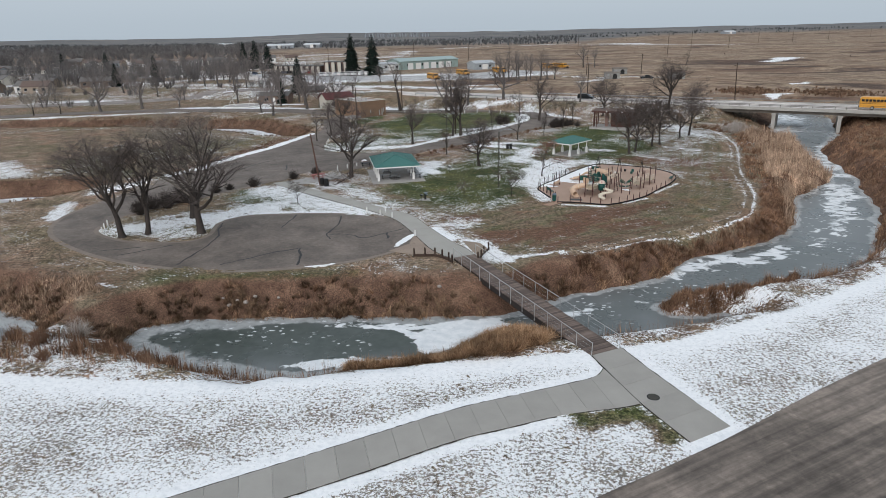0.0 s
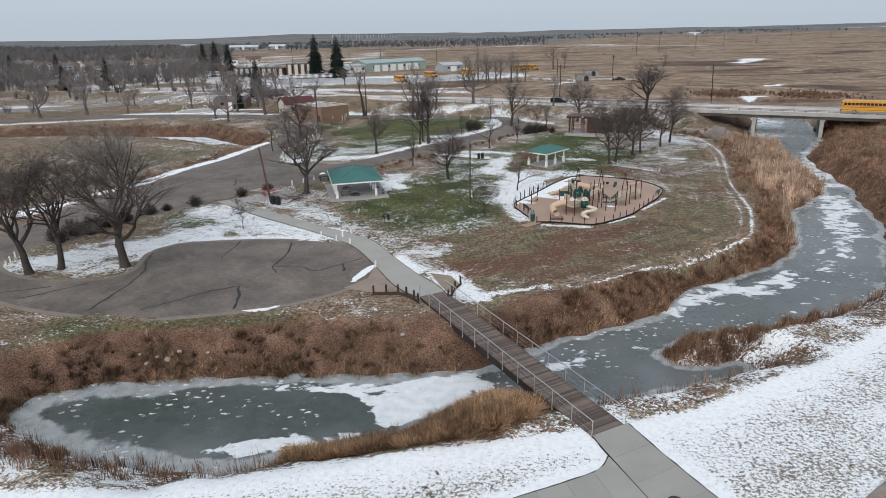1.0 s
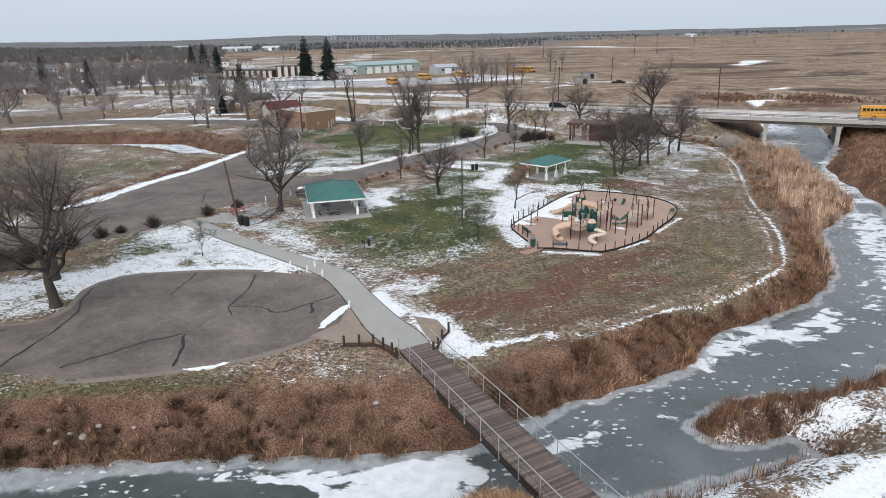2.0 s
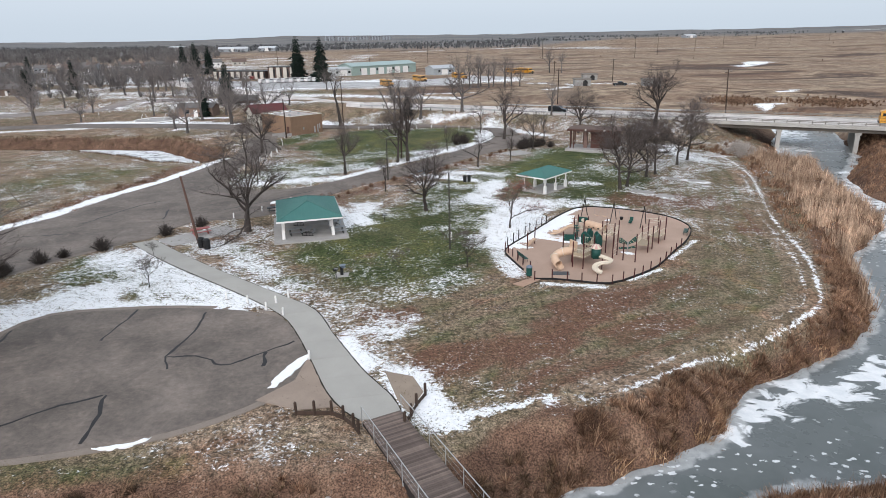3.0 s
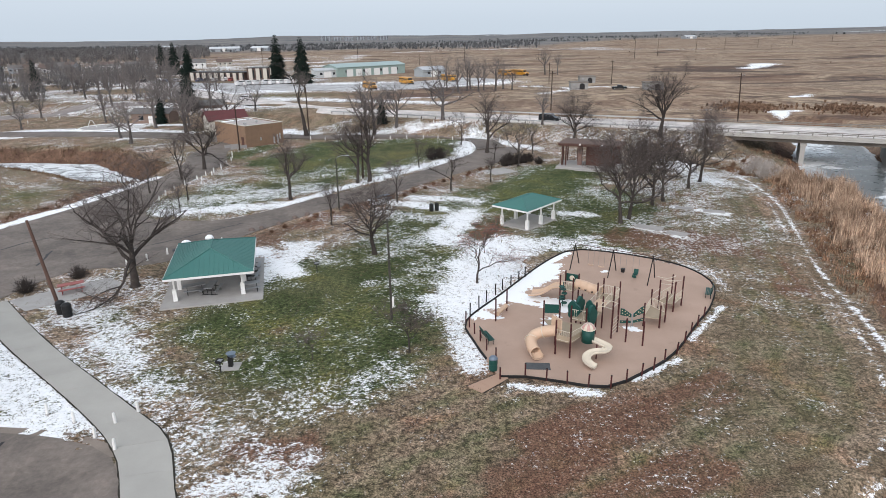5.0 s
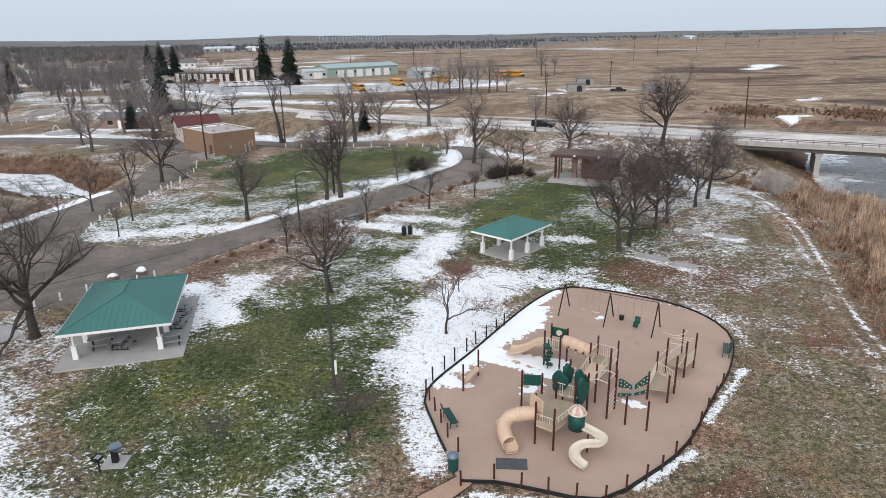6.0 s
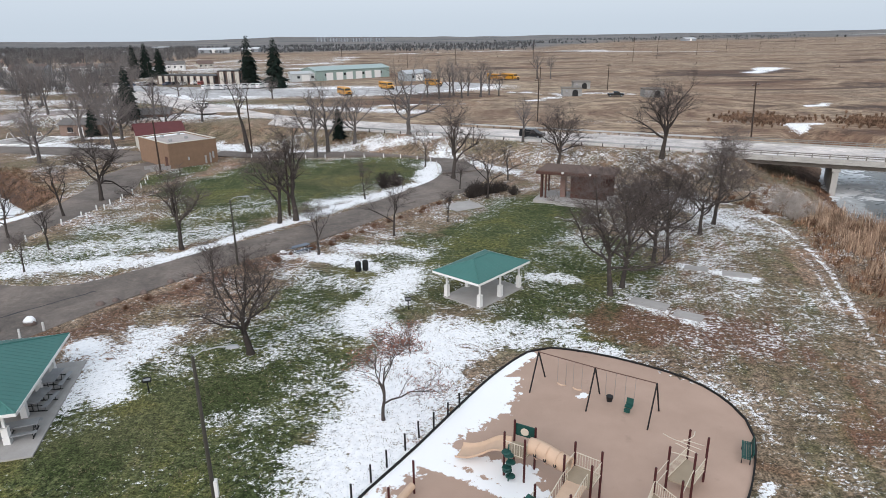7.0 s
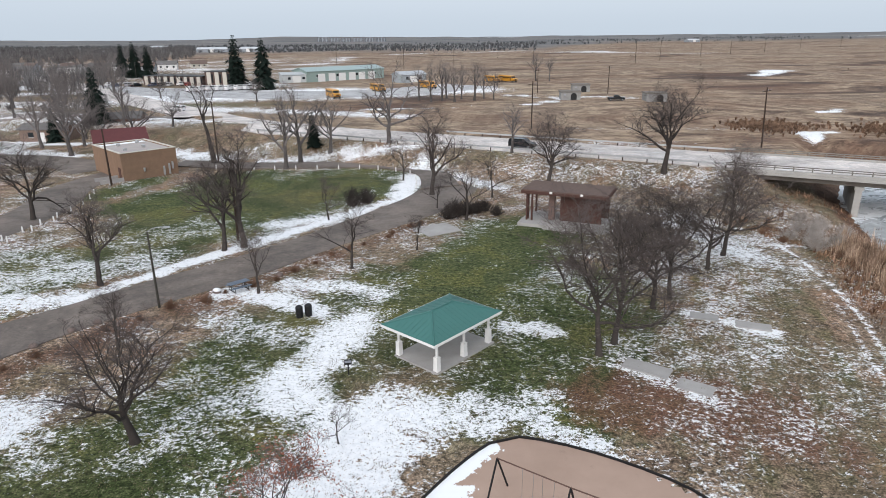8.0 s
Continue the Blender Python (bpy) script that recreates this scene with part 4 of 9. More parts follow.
walk_slabs("pavement_branch", [(-45.2, 13.1), (-15.2, 27.9), (-6.7, 32.2), (0.1, 35.7), (4, 37.2), (8, 38.6), (10.4, 39.6), (11.25, 40.7)],
           [(-43.9, 10.4), (-14.0, 25.3), (-6.2, 29.1), (0.1, 32.4), (3.6, 33.7), (7.4, 35.0), (11.2, 35.7), (12.55, 36.1)], 1.85, 0.055, "grey jointed concrete walk between snowy verges")
walk_slabs("pavement_link", [(10.85, 42.7), (11.3, 40.9), (12.6, 36.2), (14.3, 31.9)], [(13.35, 43.8), (14.0, 41.8), (15.4, 38.0), (17.3, 33.4)], 2.4, 0.06, "grey concrete walk from the street to the footbridge")
walk_slabs("pavement_park", [(0.55, 64.9), (-0.5, 66.0), (-1.9, 68.4), (-3.1, 71.6), (-5.3, 77.4), (-7.4, 81.4), (-11.8, 86.2), (-21.8, 95.8), (-28.9, 103.5)],
           [(3.3, 64.85), (2.6, 67.2), (1.4, 69.3), (0.2, 71.4), (-2.4, 77.1), (-4.6, 82.2), (-8.2, 85.9), (-18.3, 95.6), (-26.6, 104.6)], 3.0, 0.075, "wide pale concrete park path from the footbridge to the drive",
           plain("pale_concrete", (0.37, 0.355, 0.325), 0.85, 0, 0.09, 0.4, 18, 0.2, objvary=0.03))
setting("pavement_pad", Geo().prism([(-26.4, 104.6), (-24.0, 106.5), (-19.7, 109.8), (-16.9, 107.2), (-19.6, 105.2), (-22.0, 103.3), (-23.6, 102.0)], -0.1, 0.06), SLAB, "concrete picnic pad beside the park path", "pavement")
setting("pavement_apron", Geo().prism([(-3.9, 73.6), (-4.4, 70.2), (-6.6, 67.8), (-3.5, 66.4), (-0.8, 66.6), (-2.0, 68.8), (-3.2, 71.8)], -0.1, 0.042), plain("gravel_apron", (0.30, 0.235, 0.19), 0.95, 0, 0.15, 0.6, 12, 0.5), "bare gravel apron between the lot and the path", "gravel")
setting("pavement_shoulder", Geo().prism([(1.9, 70.9), (3.9, 70.0), (4.6, 67.9), (3.6, 65.5), (2.9, 66.9)], -0.1, 0.045), plain("gravel_shoulder", (0.29, 0.23, 0.18), 0.95, 0, 0.15, 0.6, 12, 0.5), "bare gravel patch beside the bridge end", "gravel")
for k, (c, s, r) in enumerate((((25.6, 155.1), (3.9, 4.6), -62), ((46.3, 128.6), (2.2, 1.3), -25), ((49.4, 126.6), (2.6, 1.3), -25), ((38.6, 120.6), (3.2, 1.5), -38), ((40.9, 117.9), (2.3, 1.4), -38))):
    setting("pavement_pad_%d" % (k + 2), Geo().box((c[0], c[1], 0.01), (s[0], s[1], 0.14), r), SLAB, "old concrete pad set in the turf", "pavement")


mh = thing("manhole_cover", "round dark iron cover set in the concrete walk", "manhole cover", pose(13.6, 36.8, 0.06))
part("rim", Geo().tube([(0, 0, -0.05), (0, 0, 0.008)], 0.42, 20), BLACK, mh)
part("lid", Geo().tube([(0, 0, 0.0), (0, 0, 0.016)], 0.36, 20), DARK_POLE, mh)


# ---- tarred cracks and a thin kerb line in the lot ----
def crack(name, pts, width, z):
    line = smooth_line(pts, 0.7)
    g, vs = Geo(), []
    for i, p in enumerate(line):
        d = (line[min(i + 1, len(line) - 1)] - line[max(i - 1, 0)]).normalized()
        w = width * random.uniform(0.6, 1.3) / 2
        j = random.uniform(-0.12, 0.12)
        q = p + Vector((-d.y, d.x)) * j
        vs += [(q.x - d.y * w, q.y + d.x * w, z), (q.x + d.y * w, q.y - d.x * w, z)]
    g.add(vs, [(2 * i, 2 * i + 1, 2 * i + 3, 2 * i + 2) for i in range(len(line) - 1)])
    return setting(name, g, TAR, "black tar-sealed crack in worn asphalt", "asphalt crack")


for k, (pts, w) in enumerate((([(-14.1, 82.6), (-14.1, 78.0), (-14.8, 74.6), (-14.0, 72.6)], 0.22), ([(-14.7, 74.6), (-11.8, 74.2), (-10.2, 72.8), (-7.5, 74.6), (-5.4, 76.3)], 0.20), ([(-7.3, 74.6), (-7.0, 72.4)], 0.26),
                              ([(-20.4, 83.8), (-21.1, 77.8)], 0.2), ([(-17.2, 69.4), (-19.4, 68.2), (-21.6, 66.6), (-24.6, 64.4)], 0.24), ([(-17.0, 69.3), (-16.4, 67.0), (-16.0, 63.8)], 0.26), ([(-29.5, 80.4), (-29.2, 77.8), (-28.2, 74.0), (-28.6, 69.0), (-29.4, 64.6)], 0.22),
                              ([(-36, 71), (-40.5, 69.8)], 0.2), ([(-32.5, 71.5), (-37.5, 68)], 0.2), ([(-39, 113), (-35.5, 121), (-33, 124)], 0.2), ([(-30, 119), (-29, 114)], 0.25), ([(-22, 118), (-17, 122), (-11, 128)], 0.2), ([(-44, 108), (-38, 108.5)], 0.18))):
    crack("crack_%d" % (k + 1), pts, w, 0.039 if k < 9 else 0.049)


# wind-blown snow left on the lot's edge and in the bank
for k, pts in enumerate(([(-6.1, 69.2), (-5.5, 71.4), (-4.6, 73.2), (-4.0, 74.0), (-4.0, 73.1), (-4.7, 71.2), (-5.6, 69.3)], [(-15.2, 63.2), (-13.4, 63.6), (-11.9, 64.2), (-12.1, 63.9), (-13.6, 63.2)])):
    setting("snow_drift_%d" % (k + 1), Geo().prism([(p.x + random.uniform(-0.13, 0.13), p.y + random.uniform(-0.13, 0.13)) for p in smooth_ring(pts, 0.35)], -0.05, 0.075), SNOW, "thin drift of snow along the asphalt edge", "snow")


# ---- shelters ----
def hip_roof(x0, y0, x1, y1, z, rise, t=0.10):
    """Outer shell of a hip roof with its ridge along y."""
    w = (x1 - x0) / 2
    cx = (x0 + x1) / 2
    a, b = y0 + w, y1 - w
    g = Geo()
    top = [(x0, y0, z), (x1, y0, z), (x1, y1, z), (x0, y1, z), (cx, a, z + rise), (cx, b, z + rise)]
    low = [(p[0], p[1], p[2] - t) for p in top]
    fs = [(0, 1, 4), (1, 2, 5, 4), (2, 3, 5), (3, 0, 4, 5)]
    return g.add(top + low, fs + [tuple(6 + i for i in f[::-1]) for f in fs] + [(6, 7, 1, 0), (7, 8, 2, 1), (8, 9, 3, 2), (9, 6, 0, 3)]), top


def picnic_shelter(m, slab, roof, eave, rise, posts, label, ground_label):
    sh = thing("picnic_shelter", label, "picnic shelter", m)
    part("floor_slab", Geo().box(((slab[0] + slab[2]) / 2, (slab[1] + slab[3]) / 2, 0.02), (slab[2] - slab[0], slab[3] - slab[1], 0.2)), SLAB, sh, ground_label)
    g, top = hip_roof(*roof, eave, rise)
    rf = part("roof", g, GREEN_METAL, sh, "green standing-seam metal hip roof")
    x0, y0, x1, y1 = roof
    w, cx = (x1 - x0) / 2, (x0 + x1) / 2
    up = Vector((0, 0, 0.03))
    for p, q in ((0, 4), (1, 4), (2, 5), (3, 5), (4, 5)):
        part("ridge_cap", Geo().tube([Vector(top[p]) + up * 0.4, Vector(top[q]) + up * 0.4], 0.055, 6), GREEN_METAL, rf)
    # standing seams down each slope
    for k in range(1, int((y1 - y0) / 0.42)):
        y = y0 + k * 0.42
        h = min(y - y0, y1 - y, w)
        for sx, ex in ((x0, x0 + h), (x1, x1 - h)):
            part("seam", Geo().tube([(sx, y, eave + 0.012), (ex, y, eave + rise * h / w + 0.006)], 0.010, 4), GREEN_METAL, rf)
    for k in range(1, int((x1 - x0) / 0.42)):
        x = x0 + k * 0.42
        h = min(x - x0, x1 - x)
        for sy, ey in ((y0, y0 + h), (y1, y1 - h)):
            part("seam", Geo().tube([(x, sy, eave + 0.012), (x, ey, eave + rise * h / w + 0.006)], 0.010, 4), GREEN_METAL, rf)
    for c, s in ((((x0 + x1) / 2, y0 - 0.01, eave - 0.10), (x1 - x0 + 0.06, 0.05, 0.19)), (((x0 + x1) / 2, y1 + 0.01, eave - 0.10), (x1 - x0 + 0.06, 0.05, 0.19)),
                 ((x0 - 0.01, (y0 + y1) / 2, eave - 0.10), (0.05, y1 - y0 - 0.02, 0.19)), ((x1 + 0.01, (y0 + y1) / 2, eave - 0.10), (0.05, y1 - y0 - 0.02, 0.19))):
        part("fascia", Geo().box(c, s), WHITE_PAINT, sh, "white painted eave board")
    part("soffit", Geo().box(((x0 + x1) / 2, (y0 + y1) / 2, eave - 0.16), (x1 - x0 - 0.1, y1 - y0 - 0.1, 0.04)), WHITE_PAINT, sh, "white boarded ceiling")
    for px, py in posts:
        pm = part("post", Geo().box((px, py, 1.6), (0.14, 0.14, 1.7)), WHITE_PAINT, sh, "white square steel post")
        part("pedestal", Geo().box((px, py, 0.62), (0.38, 0.38, 1.05), taper=0.9).box((px, py, 1.16), (0.37, 0.37, 0.06)), WHITE_PAINT, pm, "white stuccoed pedestal")
    return sh


ang1 = 11.2
S1 = pose(-11.8, 101.1, 0, 0, 0, ang1)
picnic_shelter(S1, (0, 0, 8.7, 11.5), (0.5, 0.7, 8.1, 11.1), 2.55, 1.28, [(1.15, 1.7), (6.95, 1.7), (1.15, 4.5), (6.95, 4.5), (1.15, 7.3), (6.95, 7.3), (1.15, 10.1), (6.95, 10.1)],
               "green-roofed picnic shelter with white posts on a concrete slab", "grey concrete shelter floor")
S2 = pose(24.0, 121.1, 0, 0, 0, 45.3 - 90)
# long side runs to the north-east: local y along it, local x to the south-east
picnic_shelter(S2, (-3.95, -0.3, 0.3, 6.1), (-4.6, -0.85, 0.55, 6.6), 2.55, 0.92, [(0, 0), (0, 2.9), (0, 5.75), (-3.7, 0), (-3.7, 2.9), (-3.7, 5.75)],
               "small green-roofed picnic shelter with white posts, empty inside", "pale concrete shelter floor")


def picnic_table(m, top_mat=GREY_METAL, leg_mat=BLACK, label="grey metal picnic table with benches on black pipe legs", length=1.9):
    t = thing("picnic_table", label, "picnic table", m, "picnic tables")
    part("tabletop", Geo().box((0, 0, 0.75), (length, 0.75, 0.05)), top_mat, t)
    for y in (-0.68, 0.68):
        part("bench", Geo().box((0, y, 0.45), (length, 0.28, 0.045)), top_mat, t)
    for x in (-length / 2 + 0.3, length / 2 - 0.3):
        g = Geo()
        for y in (-1, 1):
            g.tube([(x, y * 0.66, 0.43), (x, y * 0.55, 0.05), (x, y * 0.15, 0.05), (x, y * 0.2, 0.72)], 0.03, 6)
        g.tube([(x, -0.70, 0.40), (x, 0.70, 0.40)], 0.028, 6)
        g.box((x, 0, 0.02), (0.06, 1.4, 0.04))
        part("leg_frame", g, leg_mat, t)
    return t


for lx, ly, r in ((2.6, 3.3, 10), (4.1, 2.9, 78), (7.5, 2.4, 5), (7.5, 5.6, 80), (7.6, 8.2, 85), (3.2, 7.6, 80)):
    picnic_table(S1 @ pose(lx, ly, 0.12, 0, 0, r))
picnic_table(pose(-21.7, 106.4, 0.06, 0, 0, 28), RED_PLASTIC, RED_PLASTIC, "faded red picnic table on a concrete pad", 2.2)
picnic_table(pose(6.4, 137.6, 0, 0, 0, 40), STEEL_BLUE, BLACK, "dark picnic table on a small snowy pad beside the drive")
picnic_table(pose(-14.6, 115.9, 0, 0, 0, 15), BLACK, BLACK, "dark picnic table at the edge of the drive")


def trash_barrel(m, body=BLACK, lid=BLACK, label="black trash barrel with a domed lid"):
    t = thing("trash_barrel", label, "trash can", m, "trash barrels")
    part("barrel", Geo().tube([(0, 0, 0), (0, 0, 0.05), (0, 0, 0.45), (0, 0, 0.50), (0, 0, 0.85)], [0.27, 0.29, 0.29, 0.305, 0.29], 14), body, t)
    part("lid", Geo().tube([(0, 0, 0.85), (0, 0, 0.92), (0, 0, 1.05), (0, 0, 1.10)], [0.31, 0.31, 0.2, 0.08], 14), lid, t)
    return t


for x, y in ((-20.1, 101.3), (-19.3, 100.7)):
    trash_barrel(pose(x, y, 0)).scale = (1.3, 1.3, 1.15)
for x, y in ((13.0, 131.0), (13.7, 131.3)):
    trash_barrel(pose(x, y, 0), label="black trash barrel capped with a little snow")
trash_barrel(pose(15.6, 88.5, 0.05), GREEN_PLASTIC, STEEL_BLUE, "dark green trash barrel with a blue-grey lid at the playground gate")


def grill(m, label="black pedestal charcoal grill standing in the turf"):
    g = thing("park_grill", label, "grill", m, "park grills")
    part("pedestal", Geo().tube([(0, 0, -0.1), (0, 0, 0.75)], 0.045, 8), BLACK, g)
    part("firebox", Geo().box((0, 0, 0.87), (0.5, 0.38, 0.03)).box((0, 0.18, 0.97), (0.5, 0.03, 0.2)).box((-0.24, 0, 0.97), (0.03, 0.36, 0.2)).box((0.24, 0, 0.97), (0.03, 0.36, 0.2)), BLACK, g)
    part("grate", Geo().box((0, -0.02, 1.0), (0.44, 0.32, 0.015)), GREY_METAL, g)
    return g


for x, y in ((-3.5, 89.8), (17.9, 121.2), (0.7, 109.3)):
    grill(pose(x, y, ground_z(x, y), 0, 0, random.uniform(0, 90)))


# ---- fountain, posts and signs in the lawn ----
def fountain(m):
    f = thing("drinking_fountain", "blue-grey drinking fountain on a small concrete pad", "fountain", m)
    part("pad", Geo().box((0, 0, 0.02), (1.3, 1.1, 0.1)), SLAB, f)
    part("pillar", Geo().box((0, 0, 0.5), (0.30, 0.30, 0.9), 0, 0, 0, 0.9), BLACK, f)
    part("bowl", Geo().tube([(0, 0, 0.9), (0.1, 0, 0.95), (0.1, 0, 1.1)], [0.18, 0.34, 0.36], 14), STEEL_BLUE, f)
    return f


fountain(pose(-3.0, 90.6, 0))


def bollard_mesh():
    return Geo().tube([(0, 0, -0.2), (0, 0, 0.72), (0, 0, 0.78)], [0.095, 0.09, 0.06], 10)


def bollards(points, label="short white-painted wooden bollard beside the road"):
    first = None
    for x, y in points:
        z = max(ground_z(x, y), 0.0)
        m = pose(x, y, z, random.uniform(-3, 3), random.uniform(-3, 3), 0)
        if first is None:
            first = thing("bollard", label, "bollard", m, "white bollards")
            part("post", bollard_mesh(), WHITE_PAINT, first)
            part("base_collar", Geo().tube([(0, 0, -0.05), (0, 0, 0.06)], [0.15, 0.13], 10), SLAB, first)
        else:
            copy_thing(first, m)


def spaced(line, step):
    out, acc, pts = [], 0.0, smooth_line(line, 0.5)
    for p, q in zip(pts, pts[1:]):
        acc += (q - p).length
        if acc >= step:
            out.append(tuple(q))
            acc = 0.0
    return out


bollards(spaced([(-23.2, 131.4), (-25.6, 137), (-26.4, 147), (-24.8, 155.4), (-23.4, 169.5), (-25.6, 180)], 3.1))
bollards(spaced([(-15, 197), (-8.5, 194.2), (2, 193.2), (13.6, 192.8), (19.6, 190.3), (23.1, 186), (23.3, 177)], 3.4))
bollards(spaced([(33, 173.5), (30.5, 183), (24, 198), (14, 200.6), (0, 201)], 3.6))
bollards([(-13.1, 85.4), (-10.9, 84.3), (-8.9, 82.6), (-7.2, 81.3), (-8.3, 84.0), (-7.4, 85.2), (-3.8, 73.2), (-44.4, 78.8), (-44.8, 80.4), (-43.9, 77.2)])
bollards([(-19.5, 113.3), (-17.9, 114.6), (-16.4, 116.4), (-11.4, 119.6), (-12.6, 118.4)])
bollards(spaced([(-24, 150), (-23.8, 156), (-22.6, 166)], 4.0))
bollards(spaced([(-101, 234), (-95, 243), (-92, 256), (-82, 266), (-66, 262)], 5.0))


# ---- boulders capped with snow at the edge of the drive ----
ROCK = plain("field_stone", (0.17, 0.13, 0.115), 0.9, 0, 0.3, 1.5, 12, 0.4)


def lump(c, r, seed, squash=0.8, low=-1.0):
    """A rounded uneven stone or cap, cut off below low."""
    bm = bmesh.new()
    bmesh.ops.create_icosphere(bm, subdivisions=2, radius=1.0)
    w = random.Random(seed)
    ax = [Vector((w.gauss(0, 1), w.gauss(0, 1), w.gauss(0, 1))) for _ in range(4)]
    for v in bm.verts:
        k = 1 + 0.13 * sum(math.sin(2.3 * v.co.dot(a) + i) for i, a in enumerate(ax)) / 2
        v.co = Vector((v.co.x * k, v.co.y * k * 0.85, max(v.co.z * k, low) * squash))
    g = Geo()
    g.add([Vector(c) + v.co * r for v in bm.verts], [tuple(v.index for v in f.verts) for f in bm.faces])
    bm.free()
    return g


for k, (x, y, r, white) in enumerate(((-15.4, 119.6, 0.52, 1), (-13.2, 121.0, 0.55, 1), (-9.2, 124.6, 0.40, 0), (-8.2, 125.4, 0.36, 0), (-6.4, 127.0, 0.36, 0), (-4.8, 129.6, 0.36, 0), (-3.4, 131.0, 0.38, 0), (4.6, 137.0, 0.40, 1), (9.4, 141.0, 0.38, 0))):
    b = thing("boulder", "field stone capped with snow at the edge of the drive" if white else "brown field stone at the edge of the drive", "rock", pose(x, y, ground_z(x, y)), "edge stones")
    part("stone", lump((0, 0, 0.25 * r), r, k), ROCK, b, smooth=True)
    if white:
        part("snow_cap", lump((0, 0, 0.42 * r), r * 0.98, k, 0.8, 0.1), SNOW, b, "cap of snow", True)


PALE_STONE = plain("pale_stone", (0.34, 0.30, 0.27), 0.9, 0, 0.2, 1.5, 12, 0.4)
for k, (x, y, r) in enumerate(((-21.6, 57.4, 0.24), (-20.9, 57.9, 0.18), (-20.0, 57.6, 0.27), (-19.2, 58.3, 0.20), (-22.4, 58.2, 0.16), (-0.8, 58.6, 0.22), (-16.8, 58.0, 0.16))):
    b = thing("boulder", "pale stone half sunk in the grassy creek bank", "rock", pose(x, y, ground_z(x, y) + 0.14), "bank stones")
    part("stone", lump((0, 0, 0), r, 20 + k, 0.7), PALE_STONE, b, smooth=True)


# ---- street lights and utility poles ----
def lamp_post(m, h, arm, label):
    l = thing("street_lamp", label, "street lamp", m, "park lamps")
    part("pole", Geo().tube([(0, 0, -0.2), (0, 0, 0.5), (0, 0, h)], [0.13, 0.11, 0.075], 10), DARK_POLE, l)
    part("arm", Geo().tube([(0, 0, h - 0.05), (arm * 0.3, 0, h + 0.22), (arm * 0.75, 0, h + 0.32), (arm, 0, h + 0.30)], 0.035, 6), GREY_METAL, l)
    part("lamp_head", Geo().box((arm + 0.25, 0, h + 0.28), (0.6, 0.24, 0.13), 0, 0, 0, 0.7), GREY_METAL, l)
    return l


lp = lamp_post(pose(8.35, 97.5, 0, 0, 0, 8), 8.7, 1.5, "tall dark park lamp post with a curved arm in the lawn")
part("notice_box", Geo().box((0.16, -0.02, 1.55), (0.16, 0.3, 0.9)), WHITE_PAINT, lp, "white metal box on the pole")
lamp_post(pose(0.5, 133.9, 0, 0, 0, 10), 6.9, 1.3, "park lamp post with a curved arm beside the drive")


def utility_pole(m, h, label, cross=True, mat=None):
    u = thing("utility_pole", label, "utility pole", m, "utility poles")
    part("pole", Geo().tube([(0, 0, -0.5), (0, 0, h * 0.5), (0, 0, h)], [0.17, 0.14, 0.11], 8), mat or TIMBER, u)
    if cross:
        part("crossarm", Geo().box((0, 0, h - 0.7), (2.4, 0.11, 0.13)), mat or TIMBER, u)
        for x in (-1.1, 1.1, 0.4):
            part("insulator", Geo().tube([(x, 0, h - 0.64), (x, 0, h - 0.42)], [0.05, 0.06], 6), GREY_METAL, u)
    return u


utility_pole(pose(-20.6, 102.0, 0, 3, -5.5, 0), 8.4, "leaning rust-brown pole beside the trash barrels", False, RUST)
utility_pole(pose(2.6, 152.6, 0, 0, 1, 0), 9.5, "plain grey wooden pole among trees beside the drive", False)
utility_pole(pose(-13.0, 201, 0.2), 11, "dark wooden pole behind the lawn", False)
utility_pole(pose(-24.9, 183.5, 0), 9.0, "grey wooden pole at the brick building", False)


